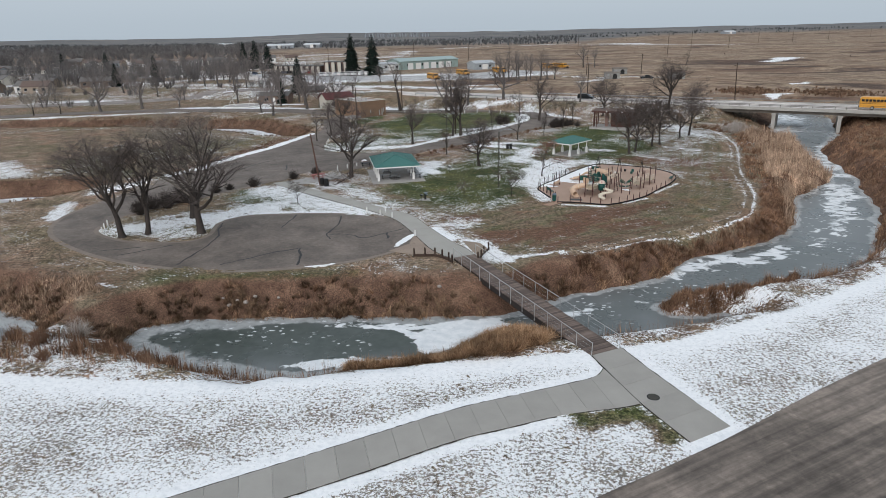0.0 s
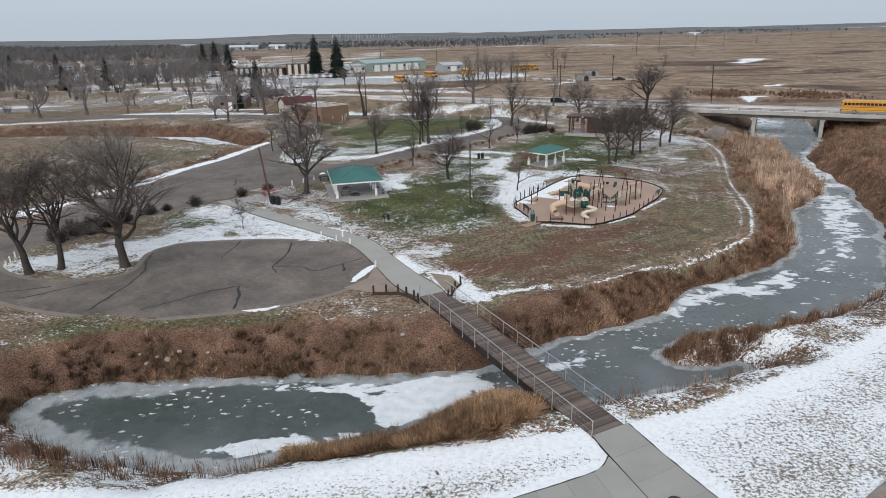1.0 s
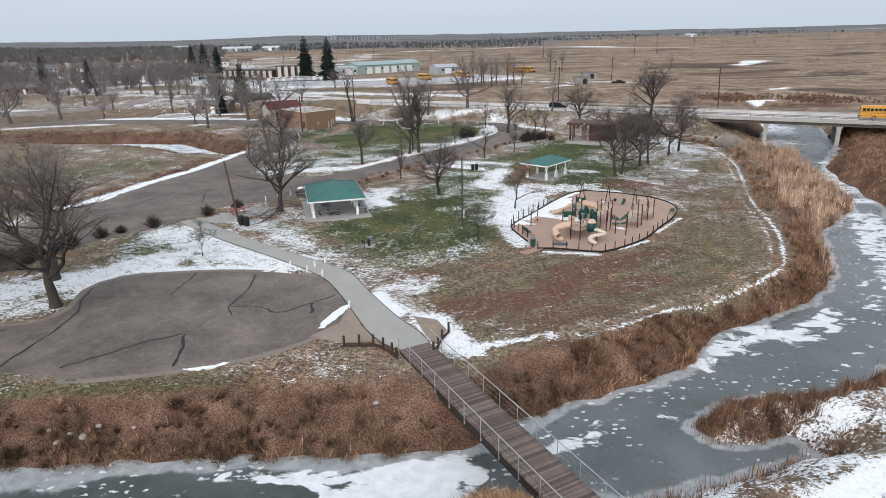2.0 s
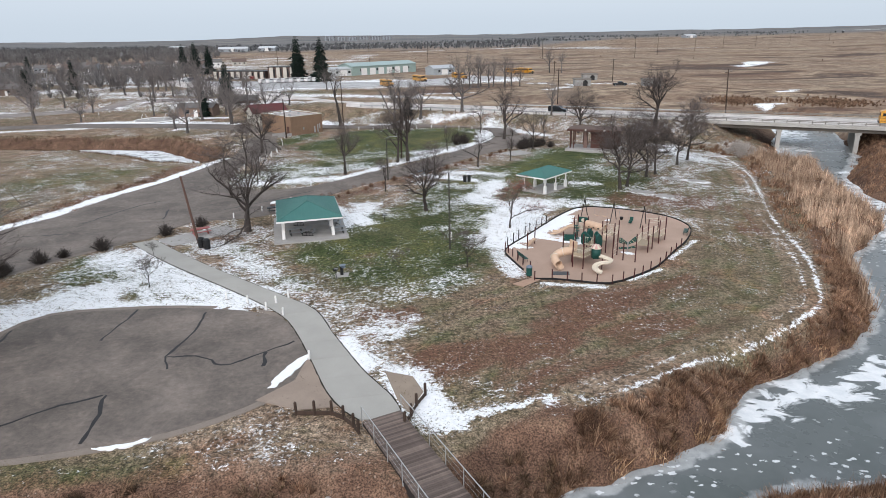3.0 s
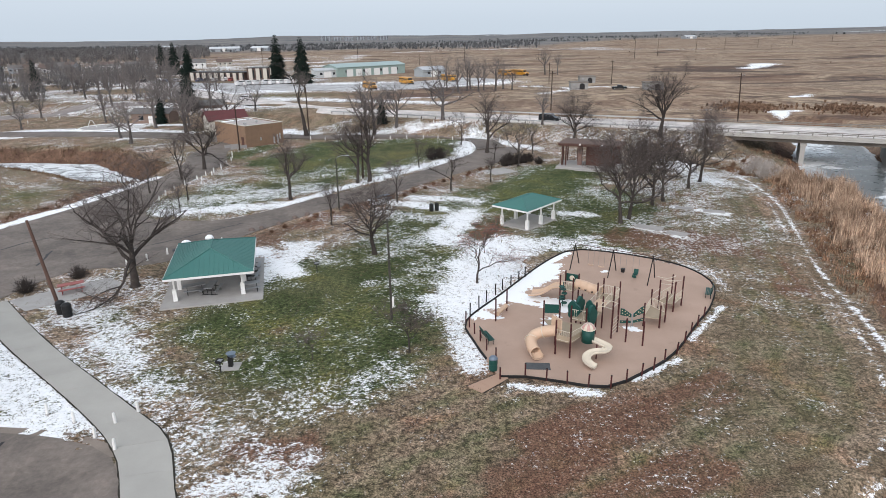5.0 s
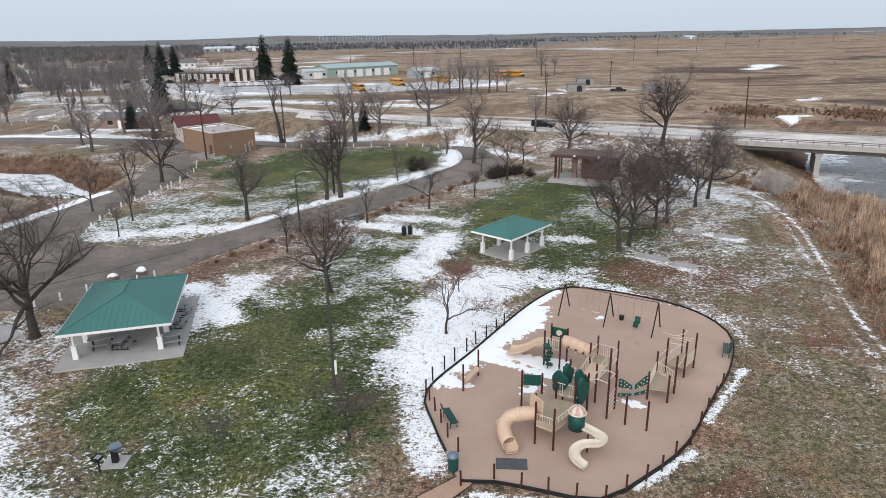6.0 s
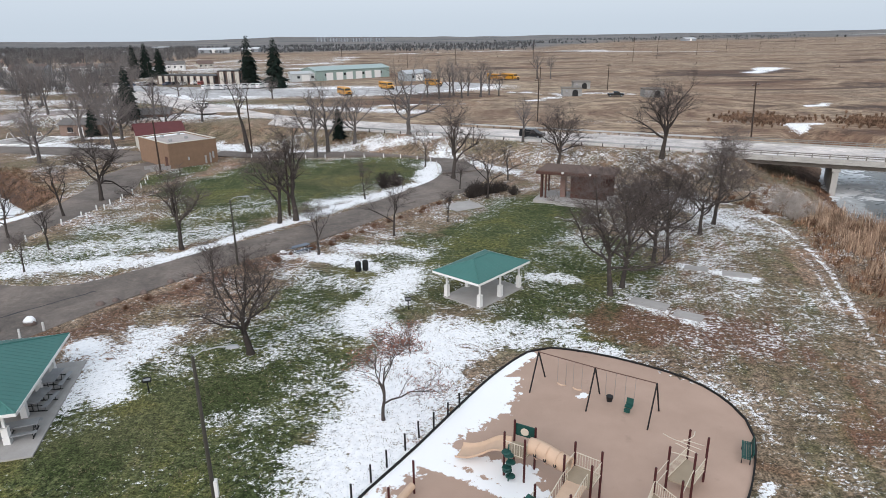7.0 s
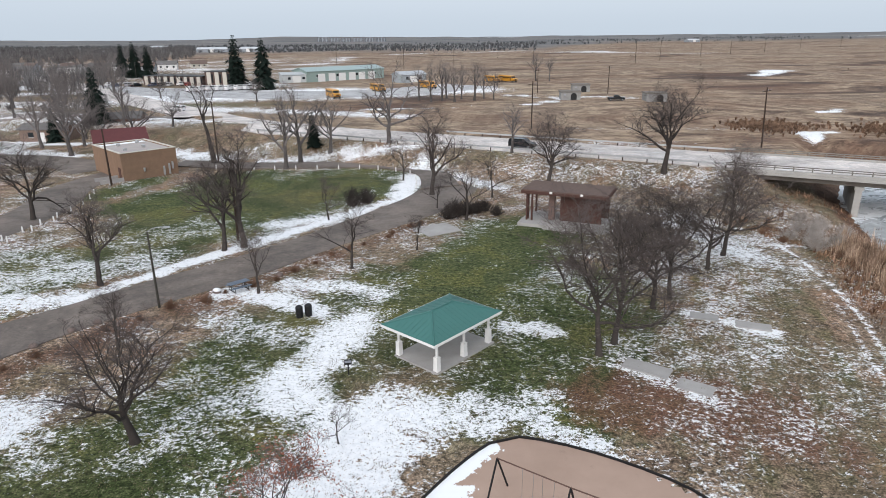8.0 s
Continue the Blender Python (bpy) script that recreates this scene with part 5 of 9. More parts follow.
# ---- playground ----
def rubber_surface():
    out = [tuple(p) for p in smooth_ring(PLAY, 1.0)]
    bm = bmesh.new()
    vs = [bm.verts.new((x, y, 0.05)) for x, y in out]
    bm.faces.new(vs)
    bmesh.ops.triangulate(bm, faces=bm.faces[:])
    for _ in range(3):
        bmesh.ops.subdivide_edges(bm, edges=[e for e in bm.edges if e.calc_length() > 0.9], cuts=1)
        bmesh.ops.triangulate(bm, faces=[f for f in bm.faces if len(f.verts) > 3])
    bm.normal_update()
    for f in bm.faces:
        if f.normal.z < 0:
            f.normal_flip()
    me = bpy.data.meshes.new("rubber")
    bm.to_mesh(me)
    bm.free()
    co = np.empty(len(me.vertices) * 3, np.float32)
    me.vertices.foreach_get("co", co)
    x, y = co[0::3].astype(float), co[1::3].astype(float)
    drifts = [(17.2, 101.2, 22.8, 108.6, 2.6, 1.0), (22.0, 107.6, 26.2, 112.6, 1.1, 0.95), (19.4, 101.6, 24.2, 98.6, 1.1, 0.92), (19.0, 100.6, 22.4, 98.4, 0.8, 0.85), (22.0, 98.6, 24.6, 97.2, 0.8, 0.75), (17.5, 97.0, 17.9, 97.4, 0.5, 0.95),
              (15.3, 97.4, 17.5, 99.8, 0.9, 0.75), (29.0, 106.2, 29.5, 106.7, 0.5, 0.9), (27.2, 107.0, 27.6, 107.3, 0.35, 0.7), (27.2, 94.0, 27.9, 93.9, 0.45, 0.9), (22.6, 97.0, 22.9, 97.2, 0.4, 0.8), (20.8, 95.8, 21.6, 97.2, 0.6, 0.7)]
    s = field(drifts, x, y)
    zone = np.stack([s, s * 0, s * 0, s * 0 + 1], -1).astype(np.float32)
    me.attributes.new("zone", "FLOAT_COLOR", "POINT").data.foreach_set("color", zone.ravel())
    m = Mat("rubber_with_snow")
    at = m.n.new("ShaderNodeAttribute")
    at.attribute_name = "zone"
    sp = m.n.new("ShaderNodeSeparateColor")
    m.link(at.outputs["Color"], sp.inputs["Color"])
    a, b, c, e = m.noise(0.22, 5, 0.6), m.noise(60, 3, 0.7), m.noise(1.6, 5, 0.65), m.noise(0.9, 6, 0.7)
    col = m.ramp(a, [(0.3, (0.37, 0.262, 0.205)), (0.7, (0.45, 0.322, 0.255))])
    col = m.mix(m.math("MULTIPLY", m.step(e, 0.60, 0.72), 0.22), col, (0.16, 0.12, 0.10))
    col = m.mix(0.25, col, m.ramp(b, [(0.3, (0.7,) * 3), (0.7, (1.25,) * 3)]), "MULTIPLY")
    sm = m.step(m.math("ADD", sp.outputs["Red"], m.math("MULTIPLY", m.math("SUBTRACT", c, 0.5), 1.2)), 0.52, 0.60)
    col = m.mix(sm, col, (0.88, 0.89, 0.90))
    m.bump(m.math("ADD", sm, m.math("MULTIPLY", b, 0.1)), 0.3, 0.04)
    me.materials.append(m.done(col, 0.95, 0, 0.15))
    return setting("floor_playground", me, None, "tan rubber playground surface with drifts of snow", "playground surface")


rubber_surface()
EDGE = plain("black_edging", (0.014, 0.013, 0.013), 0.8)


def edging():
    ring = smooth_ring(PLAY, 1.2)
    ed = thing("edging", "black timber edging round the playground", "edging", pose(ring[0].x, ring[0].y, 0), kind="structure")
    n = len(ring)
    for i in range(n):
        p, q = ring[i], ring[(i + 1) % n]
        if (p - Vector((15.6, 88.2))).length < 1.0:
            continue
        c, d = (p + q) / 2, q - p
        wpart("edge_board", Geo().box((c.x, c.y, 0.07), (d.length + 0.03, 0.10, 0.20), math.degrees(math.atan2(d.y, d.x))), EDGE, ed)


edging()
walk_slabs("pavement_gate", [(15.9, 88.0), (15.0, 87.4), (13.6, 86.5)], [(16.5, 87.3), (15.6, 86.5), (14.5, 85.6)], 0.9, 0.06, "short tan rubber ramp into the playground", RUBBER)


def fence_posts(points, h, mat, label):
    first = None
    for x, y in points:
        m = pose(x, y, 0, random.uniform(-2, 2), random.uniform(-2, 2), random.uniform(0, 90))
        if first is None:
            first = thing("fence_post", label, "fence post", m, "playground fence posts")
            part("post", Geo().tube([(0, 0, -0.2), (0, 0, h)], 0.055, 8), mat, first)
            part("cap", Geo().tube([(0, 0, h), (0, 0, h + 0.03)], [0.066, 0.05], 8), EDGE, first)
        else:
            copy_thing(first, m)


fence_posts([(14.9, 97.9), (15.8, 99.3), (16.6, 100.5), (17.6, 101.9), (18.4, 103.0), (19.3, 103.9), (20.2, 104.9), (21.0, 105.9)], 1.05, EDGE, "thin black fence post at the snowy playground edge")
fence_posts([(14.4, 96.4), (14.6, 95.4), (14.9, 94.2), (15.2, 92.9), (15.5, 91.4), (16.0, 90.0), (15.9, 87.2), (17.7, 87.6), (19.0, 86.8), (20.3, 86.3), (21.6, 85.8), (23.0, 85.5), (24.3, 86.2), (25.6, 86.9), (26.7, 87.6), (27.9, 88.7),
             (29.2, 89.7), (30.5, 91.4), (31.6, 92.8), (32.7, 94.1), (33.9, 95.6)], 0.95, MAROON, "short maroon fence post at the playground edge")

DECK = plain("khaki_deck", (0.33, 0.265, 0.19), 0.7, 0, 0.12, 2, 30, 0.1)
ps = thing("play_structure", "large maroon, tan and green playground structure with slides, decks and climbers", "playground", pose(24, 94, 0.05))
POSTS = [(22.8, 99.3, 2.7), (23.5, 100.3, 2.7), (23.75, 98.65, 2.6), (24.5, 99.65, 2.6), (25.4, 97.1, 2.75), (26.2, 98.1, 2.75), (26.5, 96.2, 2.75), (27.3, 97.2, 2.75), (20.3, 94.15, 2.65), (21.5, 93.9, 2.5), (22.2, 93.1, 2.6),
         (20.4, 90.4, 2.75), (20.7, 91.8, 2.4), (21.3, 89.7, 2.7), (23.2, 92.5, 2.6), (23.6, 95.3, 2.6), (24.2, 93.3, 2.7), (25.0, 94.3, 2.75), (23.0, 94.6, 2.5), (25.2, 92.5, 2.75), (26.0, 93.5, 2.75), (26.1, 91.8, 1.98), (27.15, 91.1, 2.0),
         (28.4, 94.4, 2.0), (29.7, 96.4, 2.3), (29.5, 93.9, 1.95), (30.35, 94.9, 2.7), (30.8, 97.5, 2.65), (31.8, 96.8, 2.7), (32.5, 99.0, 2.5), (33.0, 98.0, 2.7)]
for x, y, h in POSTS:
    p = wpart("post", Geo().tube([(x, y, 0.0), (x, y, h)], 0.062, 10), MAROON, ps, "maroon steel post")
    wpart("post_cap", Geo().tube([(x, y, h), (x, y, h + 0.05)], [0.068, 0.04], 10), MAROON, p)


def deck(corners, z):
    return wpart("deck", Geo().prism(corners, z - 0.07, z), DECK, ps, "tan perforated deck")


def barrier(a, b, z0, z1, mat=CREAM_PLASTIC, gap=0.13):
    """Rails with upright bars between two posts."""
    a, b = Vector(a), Vector(b)
    g = Geo().tube([(a.x, a.y, z0), (b.x, b.y, z0)], 0.022, 6).tube([(a.x, a.y, z1), (b.x, b.y, z1)], 0.022, 6)
    br = wpart("barrier", g, mat, ps, "cream barred barrier")
    n = max(2, int((b - a).length / gap))
    for k in range(1, n):
        q = a.lerp(b, k / n)
        wpart("bar", Geo().tube([(q.x, q.y, z0), (q.x, q.y, z1)], 0.014, 5), mat, br)
    return br


deck([(22.8, 99.3), (23.75, 98.65), (24.5, 99.65), (23.5, 100.3)], 1.45)
deck([(25.4, 97.1), (26.5, 96.2), (27.3, 97.2), (26.2, 98.1)], 1.40)
deck([(20.4, 90.4), (21.3, 89.7), (22.6, 90.9), (23.2, 92.5), (22.2, 93.1), (21.3, 92.7), (20.7, 91.8)], 1.25)
deck([(20.7, 91.85), (21.3, 92.75), (22.2, 93.15), (21.5, 93.9), (20.3, 94.15)], 1.10)
deck([(22.2, 93.15), (23.2, 92.55), (24.2, 93.3), (25.0, 94.3), (23.6, 95.3), (23.0, 94.6)], 1.50)
deck([(28.4, 94.4), (29.5, 93.9), (30.35, 94.9), (29.7, 96.4)], 0.85)
deck([(30.8, 97.5), (31.8, 96.8), (33.0, 98.0), (32.5, 99.0)], 0.75)
for a, b, z0, z1 in (((20.4, 90.4), (21.3, 89.7), 1.3, 2.05), ((21.3, 89.7), (22.5, 90.8), 1.3, 2.05), ((22.25, 93.05), (22.65, 92.8), 1.6, 2.35), ((22.8, 92.75), (23.15, 92.55), 1.6, 2.35), ((23.0, 94.6), (23.6, 95.3), 1.6, 2.3),
                     ((25.4, 97.1), (26.2, 98.1), 1.45, 2.2), ((26.2, 98.1), (27.3, 97.2), 1.45, 2.2), ((27.3, 97.2), (26.5, 96.2), 1.45, 2.2), ((28.4, 94.4), (29.7, 96.4), 0.9, 1.6), ((29.7, 96.4), (30.35, 94.9), 0.9, 1.6),
                     ((30.8, 97.5), (32.5, 99.0), 0.8, 1.5), ((31.8, 96.8), (33.0, 98.0), 0.8, 1.5), ((22.8, 99.3), (23.75, 98.65), 1.5, 2.2), ((23.75, 98.65), (24.1, 99.1), 1.5, 2.2)):
    barrier(a, b, z0, z1)
# curved cream top rail and backing sheet of the front barrier
for a, b in (((20.4, 90.4), (21.3, 89.7)), ((21.3, 89.7), (22.5, 90.8))):
    c, d = (Vector(a) + Vector(b)) / 2, Vector(b) - Vector(a)
    wpart("panel", Geo().box((c.x, c.y, 1.50), (d.length * 0.9, 0.03, 0.36), math.degrees(math.atan2(d.y, d.x))), DECK, ps, "khaki plastic kick panel")


def trough(line, width, wall, mat, label):
    """A slide: a rounded channel along a line in space."""
    pts = [Vector(p) for p in line]
    vs, fs, n = [], [], len(pts)
    prof = [(-0.5, wall), (-0.46, wall * 0.35), (-0.3, 0.03), (0, 0), (0.3, 0.03), (0.46, wall * 0.35), (0.5, wall), (0.54, wall), (0.5, wall * 0.3), (0.32, -0.04), (0, -0.07), (-0.32, -0.04), (-0.5, wall * 0.3), (-0.54, wall)]
    k = len(prof)
    for i, p in enumerate(pts):
        d = (pts[min(i + 1, n - 1)] - pts[max(i - 1, 0)]).normalized()
        side = d.cross(Vector((0, 0, 1))).normalized()
        up = side.cross(d)
        vs += [p + side * (a * width) + up * b for a, b in prof]
    for i in range(n - 1):
        for j in range(k):
            fs.append((i * k + j, i * k + (j + 1) % k, (i + 1) * k + (j + 1) % k, (i + 1) * k + j))
    fs += [tuple(range(k)), tuple((n - 1) * k + j for j in range(k - 1, -1, -1))]
    return wpart("slide", Geo().add(vs, fs), mat, ps, label, True)


def smooth3(pts, step=0.15):
    p = [Vector(q) for q in pts]
    out = []
    for i in range(len(p) - 1):
        a, b, c, d = p[max(i - 1, 0)], p[i], p[i + 1], p[min(i + 2, len(p) - 1)]
        n = max(2, int((c - b).length / step))
        for k in range(n):
            t = k / n
            out.append(0.5 * ((2 * b) + (c - a) * t + (2 * a - 5 * b + 4 * c - d) * t * t + (3 * b - a - 3 * c + d) * t ** 3))
    return out + [p[-1]]


def pipe(line, r, mat, name, label, thick=0.04, n=16):
    """A hollow round tube along a line in space."""
    pts = [Vector(p) for p in line]
    vs, fs, m = [], [], len(pts)
    for rad in (r, r - thick):
        for i, p in enumerate(pts):
            d = (pts[min(i + 1, m - 1)] - pts[max(i - 1, 0)]).normalized()
            side = d.cross(Vector((0, 0, 1))).normalized()
            up = side.cross(d)
            vs += [p + (side * math.cos(w) + up * math.sin(w)) * rad for w in [2 * math.pi * k / n for k in range(n)]]
    o = m * n
    for i in range(m - 1):
        for k in range(n):
            a, b = i * n + k, i * n + (k + 1) % n
            fs.append((a, b, b + n, a + n))
            fs.append((o + a + n, o + b + n, o + b, o + a))
    for k in range(n):
        k1 = (k + 1) % n
        fs.append((k1, k, o + k, o + k1))
        e = (m - 1) * n
        fs.append((e + k, e + k1, o + e + k1, o + e + k))
    return wpart(name, Geo().add(vs, fs), mat, ps, label, True)


trough(smooth3([(23.1, 99.8, 1.45), (22.5, 100.15, 1.30), (21.8, 100.5, 0.75), (21.2, 100.8, 0.42), (20.6, 101.1, 0.30)]), 1.25, 0.20, TAN_PLASTIC, "tan double wave slide")
tube = pipe(smooth3([(24.1, 99.15, 1.92), (24.6, 98.8, 1.92), (25.25, 98.1, 1.84), (25.8, 97.55, 1.78)]), 0.44, TAN_PLASTIC, "crawl_tunnel", "tan plastic crawl tunnel with bubble holes")
for t in (0.25, 0.5, 0.75):
    c = Vector((24.1, 99.15, 1.92)).lerp(Vector((25.8, 97.55, 1.78)), t)
    wpart("porthole", Geo().tube([c + Vector((-0.29, -0.31, -0.05)), c + Vector((-0.325, -0.345, -0.05))], 0.09, 10), BLACK, tube)
    wpart("tunnel_ring", Geo().tube([c + (Vector((0.69, 0.73, 0)).normalized() * math.cos(w) + Vector((0, 0, 1)) * math.sin(w)) * 0.47 for w in [2 * math.pi * k / 16 for k in range(17)]], 0.022, 5), TAN_PLASTIC, tube)
ts = pipe(smooth3([(20.75, 91.0, 1.65), (20.0, 91.35, 1.45), (19.2, 91.55, 1.15), (18.75, 91.1, 0.90), (18.72, 90.4, 0.68), (18.85, 89.95, 0.55)]), 0.42, TAN_PLASTIC, "tube_slide", "tan curved tube slide")
trough(smooth3([(18.8, 90.15, 0.36), (18.88, 89.75, 0.24), (18.95, 89.45, 0.22)]), 0.80, 0.28, TAN_PLASTIC, "tan slide run-out")
for q, d in (((19.7, 91.47, 1.35), (-0.85, 0.3, -0.3)), ((18.75, 91.2, 0.92), (-0.25, -0.9, -0.3))):
    dd = Vector(d).normalized()
    s = dd.cross(Vector((0, 0, 1))).normalized()
    u = s.cross(dd)
    wpart("tube_flange", Geo().tube([Vector(q) + (s * math.cos(w) + u * math.sin(w)) * 0.44 for w in [2 * math.pi * k / 16 for k in range(17)]], 0.035, 5), CREAM_PLASTIC, ts)
wpart("entry_hood", Geo().box((20.6, 91.1, 2.15), (0.12, 1.1, 1.0), 25), TAN_PLASTIC, ps, "tan slide entry hood")
# spiral slide under a striped dome
tc = Vector((22.75, 90.35, 0))
tw = wpart("turret", Geo().tube([tc + Vector((0, 0, 1.0)), tc + Vector((0, 0, 2.05))], 0.46, 20), GREEN_PLASTIC, ps, "dark green round turret", True)
for k in range(12):
    a0, a1 = 2 * math.pi * k / 12, 2 * math.pi * (k + 1) / 12
    rows = [(0.50, 2.05), (0.46, 2.20), (0.30, 2.38), (0.03, 2.46)]
    vs = [tc + Vector((math.cos(a) * r, math.sin(a) * r, z)) for r, z in rows for a in (a0, a1)]
    wpart("dome_panel", Geo().add(vs, [(0, 1, 3, 2), (2, 3, 5, 4), (4, 5, 7, 6)]), CREAM_PLASTIC if k % 2 else PINK_PLASTIC, tw)
wpart("dome_rim", Geo().tube([tc + Vector((0.50 * math.cos(w), 0.50 * math.sin(w), 2.05)) for w in [2 * math.pi * k / 20 for k in range(21)]], 0.04, 6), CREAM_PLASTIC, tw)
trough(smooth3([(23.0, 90.0, 1.20), (23.55, 89.65, 1.05), (23.9, 89.2, 0.95), (23.55, 88.9, 0.85), (22.9, 89.1, 0.70), (22.4, 88.95, 0.52), (22.2, 88.5, 0.36), (22.4, 88.1, 0.24), (22.6, 87.85, 0.22)], 0.12), 0.58, 0.22, CREAM_PLASTIC, "cream spiral slide")
wpart("slide_pole", Geo().tube([(23.15, 89.4, 0), (23.15, 89.4, 1.2)], 0.05, 8), MAROON, ps)
# green panels: a sheltering panel, rounded climbers and a butterfly panel with holes
wpart("panel", Geo().box((20.9, 94.03, 2.02), (1.08, 0.05, 0.72), -10), GREEN_PLASTIC, ps, "dark green plastic panel")
wpart("window_panel", Geo().box((24.05, 100.15, 2.1), (1.25, 0.05, 0.7), -32), GREEN_PLASTIC, ps, "dark green panel with a round window")
wpart("porthole", Geo().tube([(24.0, 100.05, 2.12), (23.99, 100.03, 2.12)], 0.22, 14), CREAM_PLASTIC, ps)


def rounded_panel(c, w, h, rz, mat, name, label):
    """An upright panel with a lobed, rounded outline."""
    out = []
    for k in range(24):
        a = 2 * math.pi * k / 24
        r = 1 + 0.13 * math.cos(3 * a) + 0.06 * math.sin(5 * a)
        out.append((math.cos(a) * w / 2 * r, math.sin(a) * h / 2 * r))
    vs = [(x, -0.11, z) for x, z in out] + [(x, 0.11, z) for x, z in out]
    n = len(out)
    fs = [tuple(range(n)), tuple(range(2 * n - 1, n - 1, -1))] + [(i + n, (i + 1) % n + n, (i + 1) % n, i) for i in range(n)]
    m = pose(*c, 0, 0, rz)
    return wpart(name, Geo().add([m @ Vector(v) for v in vs], fs), mat, ps, label)


rounded_panel((22.55, 93.75, 2.0), 1.0, 1.35, -35, GREEN_PLASTIC, "climber_panel", "dark green rounded climbing panel")
rounded_panel((23.2, 94.35, 2.1), 0.9, 1.45, 40, GREEN_PLASTIC, "climber_panel", "dark green rounded climbing panel")
rounded_panel((23.75, 92.95, 1.75), 1.0, 1.7, 38, GREEN_PLASTIC, "climber_panel", "dark green rounded climbing panel")
rounded_panel((23.9, 94.0, 1.9), 0.8, 1.3, -20, GREEN_PLASTIC, "climber_panel", "dark green rounded climbing panel")
# butterfly panel: two wings that rise outwards, each over a lower strip
for side in (-1, 1):
    m = pose(27.4, 94.25, 0, 0, 0, 8)
    wing = [(0.10, 0.92), (0.10, 1.20), (0.75, 1.72), (1.02, 1.80), (1.02, 1.22)]
    strip_low = [(0.10, 0.44), (0.10, 0.62), (1.02, 0.76), (1.02, 0.52)]
    g = Geo()
    for out in (wing, strip_low):
        n = len(out)
        vs = [m @ Vector((side * a, b, z)) for b in (-0.03, 0.03) for a, z in out]
        g.add(vs, [tuple(range(n)), tuple(range(2 * n - 1, n - 1, -1))] + [(i + n, (i + 1) % n + n, (i + 1) % n, i) for i in range(n)])
    pnl = wpart("butterfly_panel", g, GREEN_PLASTIC, ps, "dark green wing-shaped panel with pale spots")
    for a, z in ((0.90, 1.62), (0.66, 1.52), (0.88, 1.38), (0.48, 1.34), (0.64, 1.24), (0.28, 1.14), (0.40, 1.05), (0.85, 0.64), (0.45, 0.58)):
        wpart("disc", Geo().tube([m @ Vector((side * a, -0.034, z)), m @ Vector((side * a, -0.045, z))], 0.05, 8), TAN_PLASTIC, pnl)
    wpart("panel_post", Geo().tube([m @ Vector((side * 0.06, 0, 0)), m @ Vector((side * 0.06, 0, 1.25))], 0.025, 6), GREY_METAL, ps)
# arched bridge between the decks, with cream hoop rails
arc = smooth3([(25.95, 96.65, 1.42), (25.5, 95.95, 1.58), (25.05, 95.25, 1.60), (24.45, 94.4, 1.52)])
trough(arc, 0.95, 0.06, TAN_PLASTIC, "tan arched clatter bridge").name = "arched_bridge"
for off in (-0.5, 0.5):
    sidev = Vector((0.83, -0.55, 0)) * off
    wpart("bridge_rail", Geo().tube([p + sidev + Vector((0, 0, 0.75)) for p in arc], 0.024, 6), CREAM_PLASTIC, ps)
    g = Geo()
    for p in arc[::2]:
        g.tube([p + sidev, p + sidev + Vector((0, 0, 0.75))], 0.013, 5)
    wpart("bridge_bars", g, CREAM_PLASTIC, ps)


def bars(name, lines, r, label):
    rail = wpart(name, Geo().tube(lines[0], r, 6), CREAM_PLASTIC, ps, label)
    for l in lines[1:]:
        wpart("bar", Geo().tube(l, r, 6), CREAM_PLASTIC, rail)
    return rail


rail_a = smooth3([(24.2, 93.3, 2.30), (24.6, 92.9, 2.55), (25.2, 92.5, 2.45)])
rail_b = smooth3([(25.0, 94.3, 2.30), (25.45, 93.9, 2.55), (26.0, 93.5, 2.45)])
bars("overhead_ladder", [rail_a, rail_b] + [[rail_a[k], rail_b[min(k, len(rail_b) - 1)]] for k in range(1, len(rail_a), 3)], 0.026, "cream overhead ladder")
bars("rung_ladder", [[(25.2, 92.5, z), (26.0, 93.5, z)] for z in (0.3, 0.6, 0.9, 1.2, 1.5)], 0.02, "cream rung ladder")
bars("loop_ladder", [[(30.9 + 0.4 * k, 97.6 + 0.4 * k, 2.3 + 0.2 * math.sin(k * 1.6)), (31.8 + 0.3 * k, 96.9 + 0.3 * k, 2.4)] for k in range(4)] + [smooth3([(31.0, 98.9, 2.45), (31.5, 98.0, 2.6), (32.3, 98.3, 2.6), (32.7, 98.9, 2.5)])], 0.022, "cream looped overhead climber")
bars("side_rail", [[(29.7, 96.4, 1.9), (30.8, 97.5, 1.9)], [(29.7, 96.4, 1.3), (30.8, 97.5, 1.3)], [(30.4, 95.0, 1.8), (31.8, 96.8, 1.8)]], 0.022, "cream climbing rail")
leaf = wpart("climbing_pole", Geo().tube([(22.95, 98.8, 0), (22.95, 98.8, 2.3)], 0.035, 8), GREEN_PLASTIC, ps, "green pole climber with leaf steps")
for k in range(6):
    a = k * 1.9
    c = Vector((22.95 + 0.12 * math.cos(a), 98.8 + 0.12 * math.sin(a), 0.35 + 0.3 * k))
    wpart("leaf_step", Geo().tube([c, c + Vector((0, 0, 0.07))], [0.27, 0.22], 9), GREEN_PLASTIC, leaf)
rl = wpart("log_roller", Geo().tube([(16.95, 96.5, 0.62), (17.95, 98.1, 0.62)], 0.20, 14), TAN_PLASTIC, ps, "tan log roller between two posts")
for x, y in ((16.85, 96.35), (18.05, 98.25)):
    wpart("post", Geo().tube([(x, y, 0), (x, y, 2.0)], 0.062, 10), MAROON, ps, "maroon steel post")
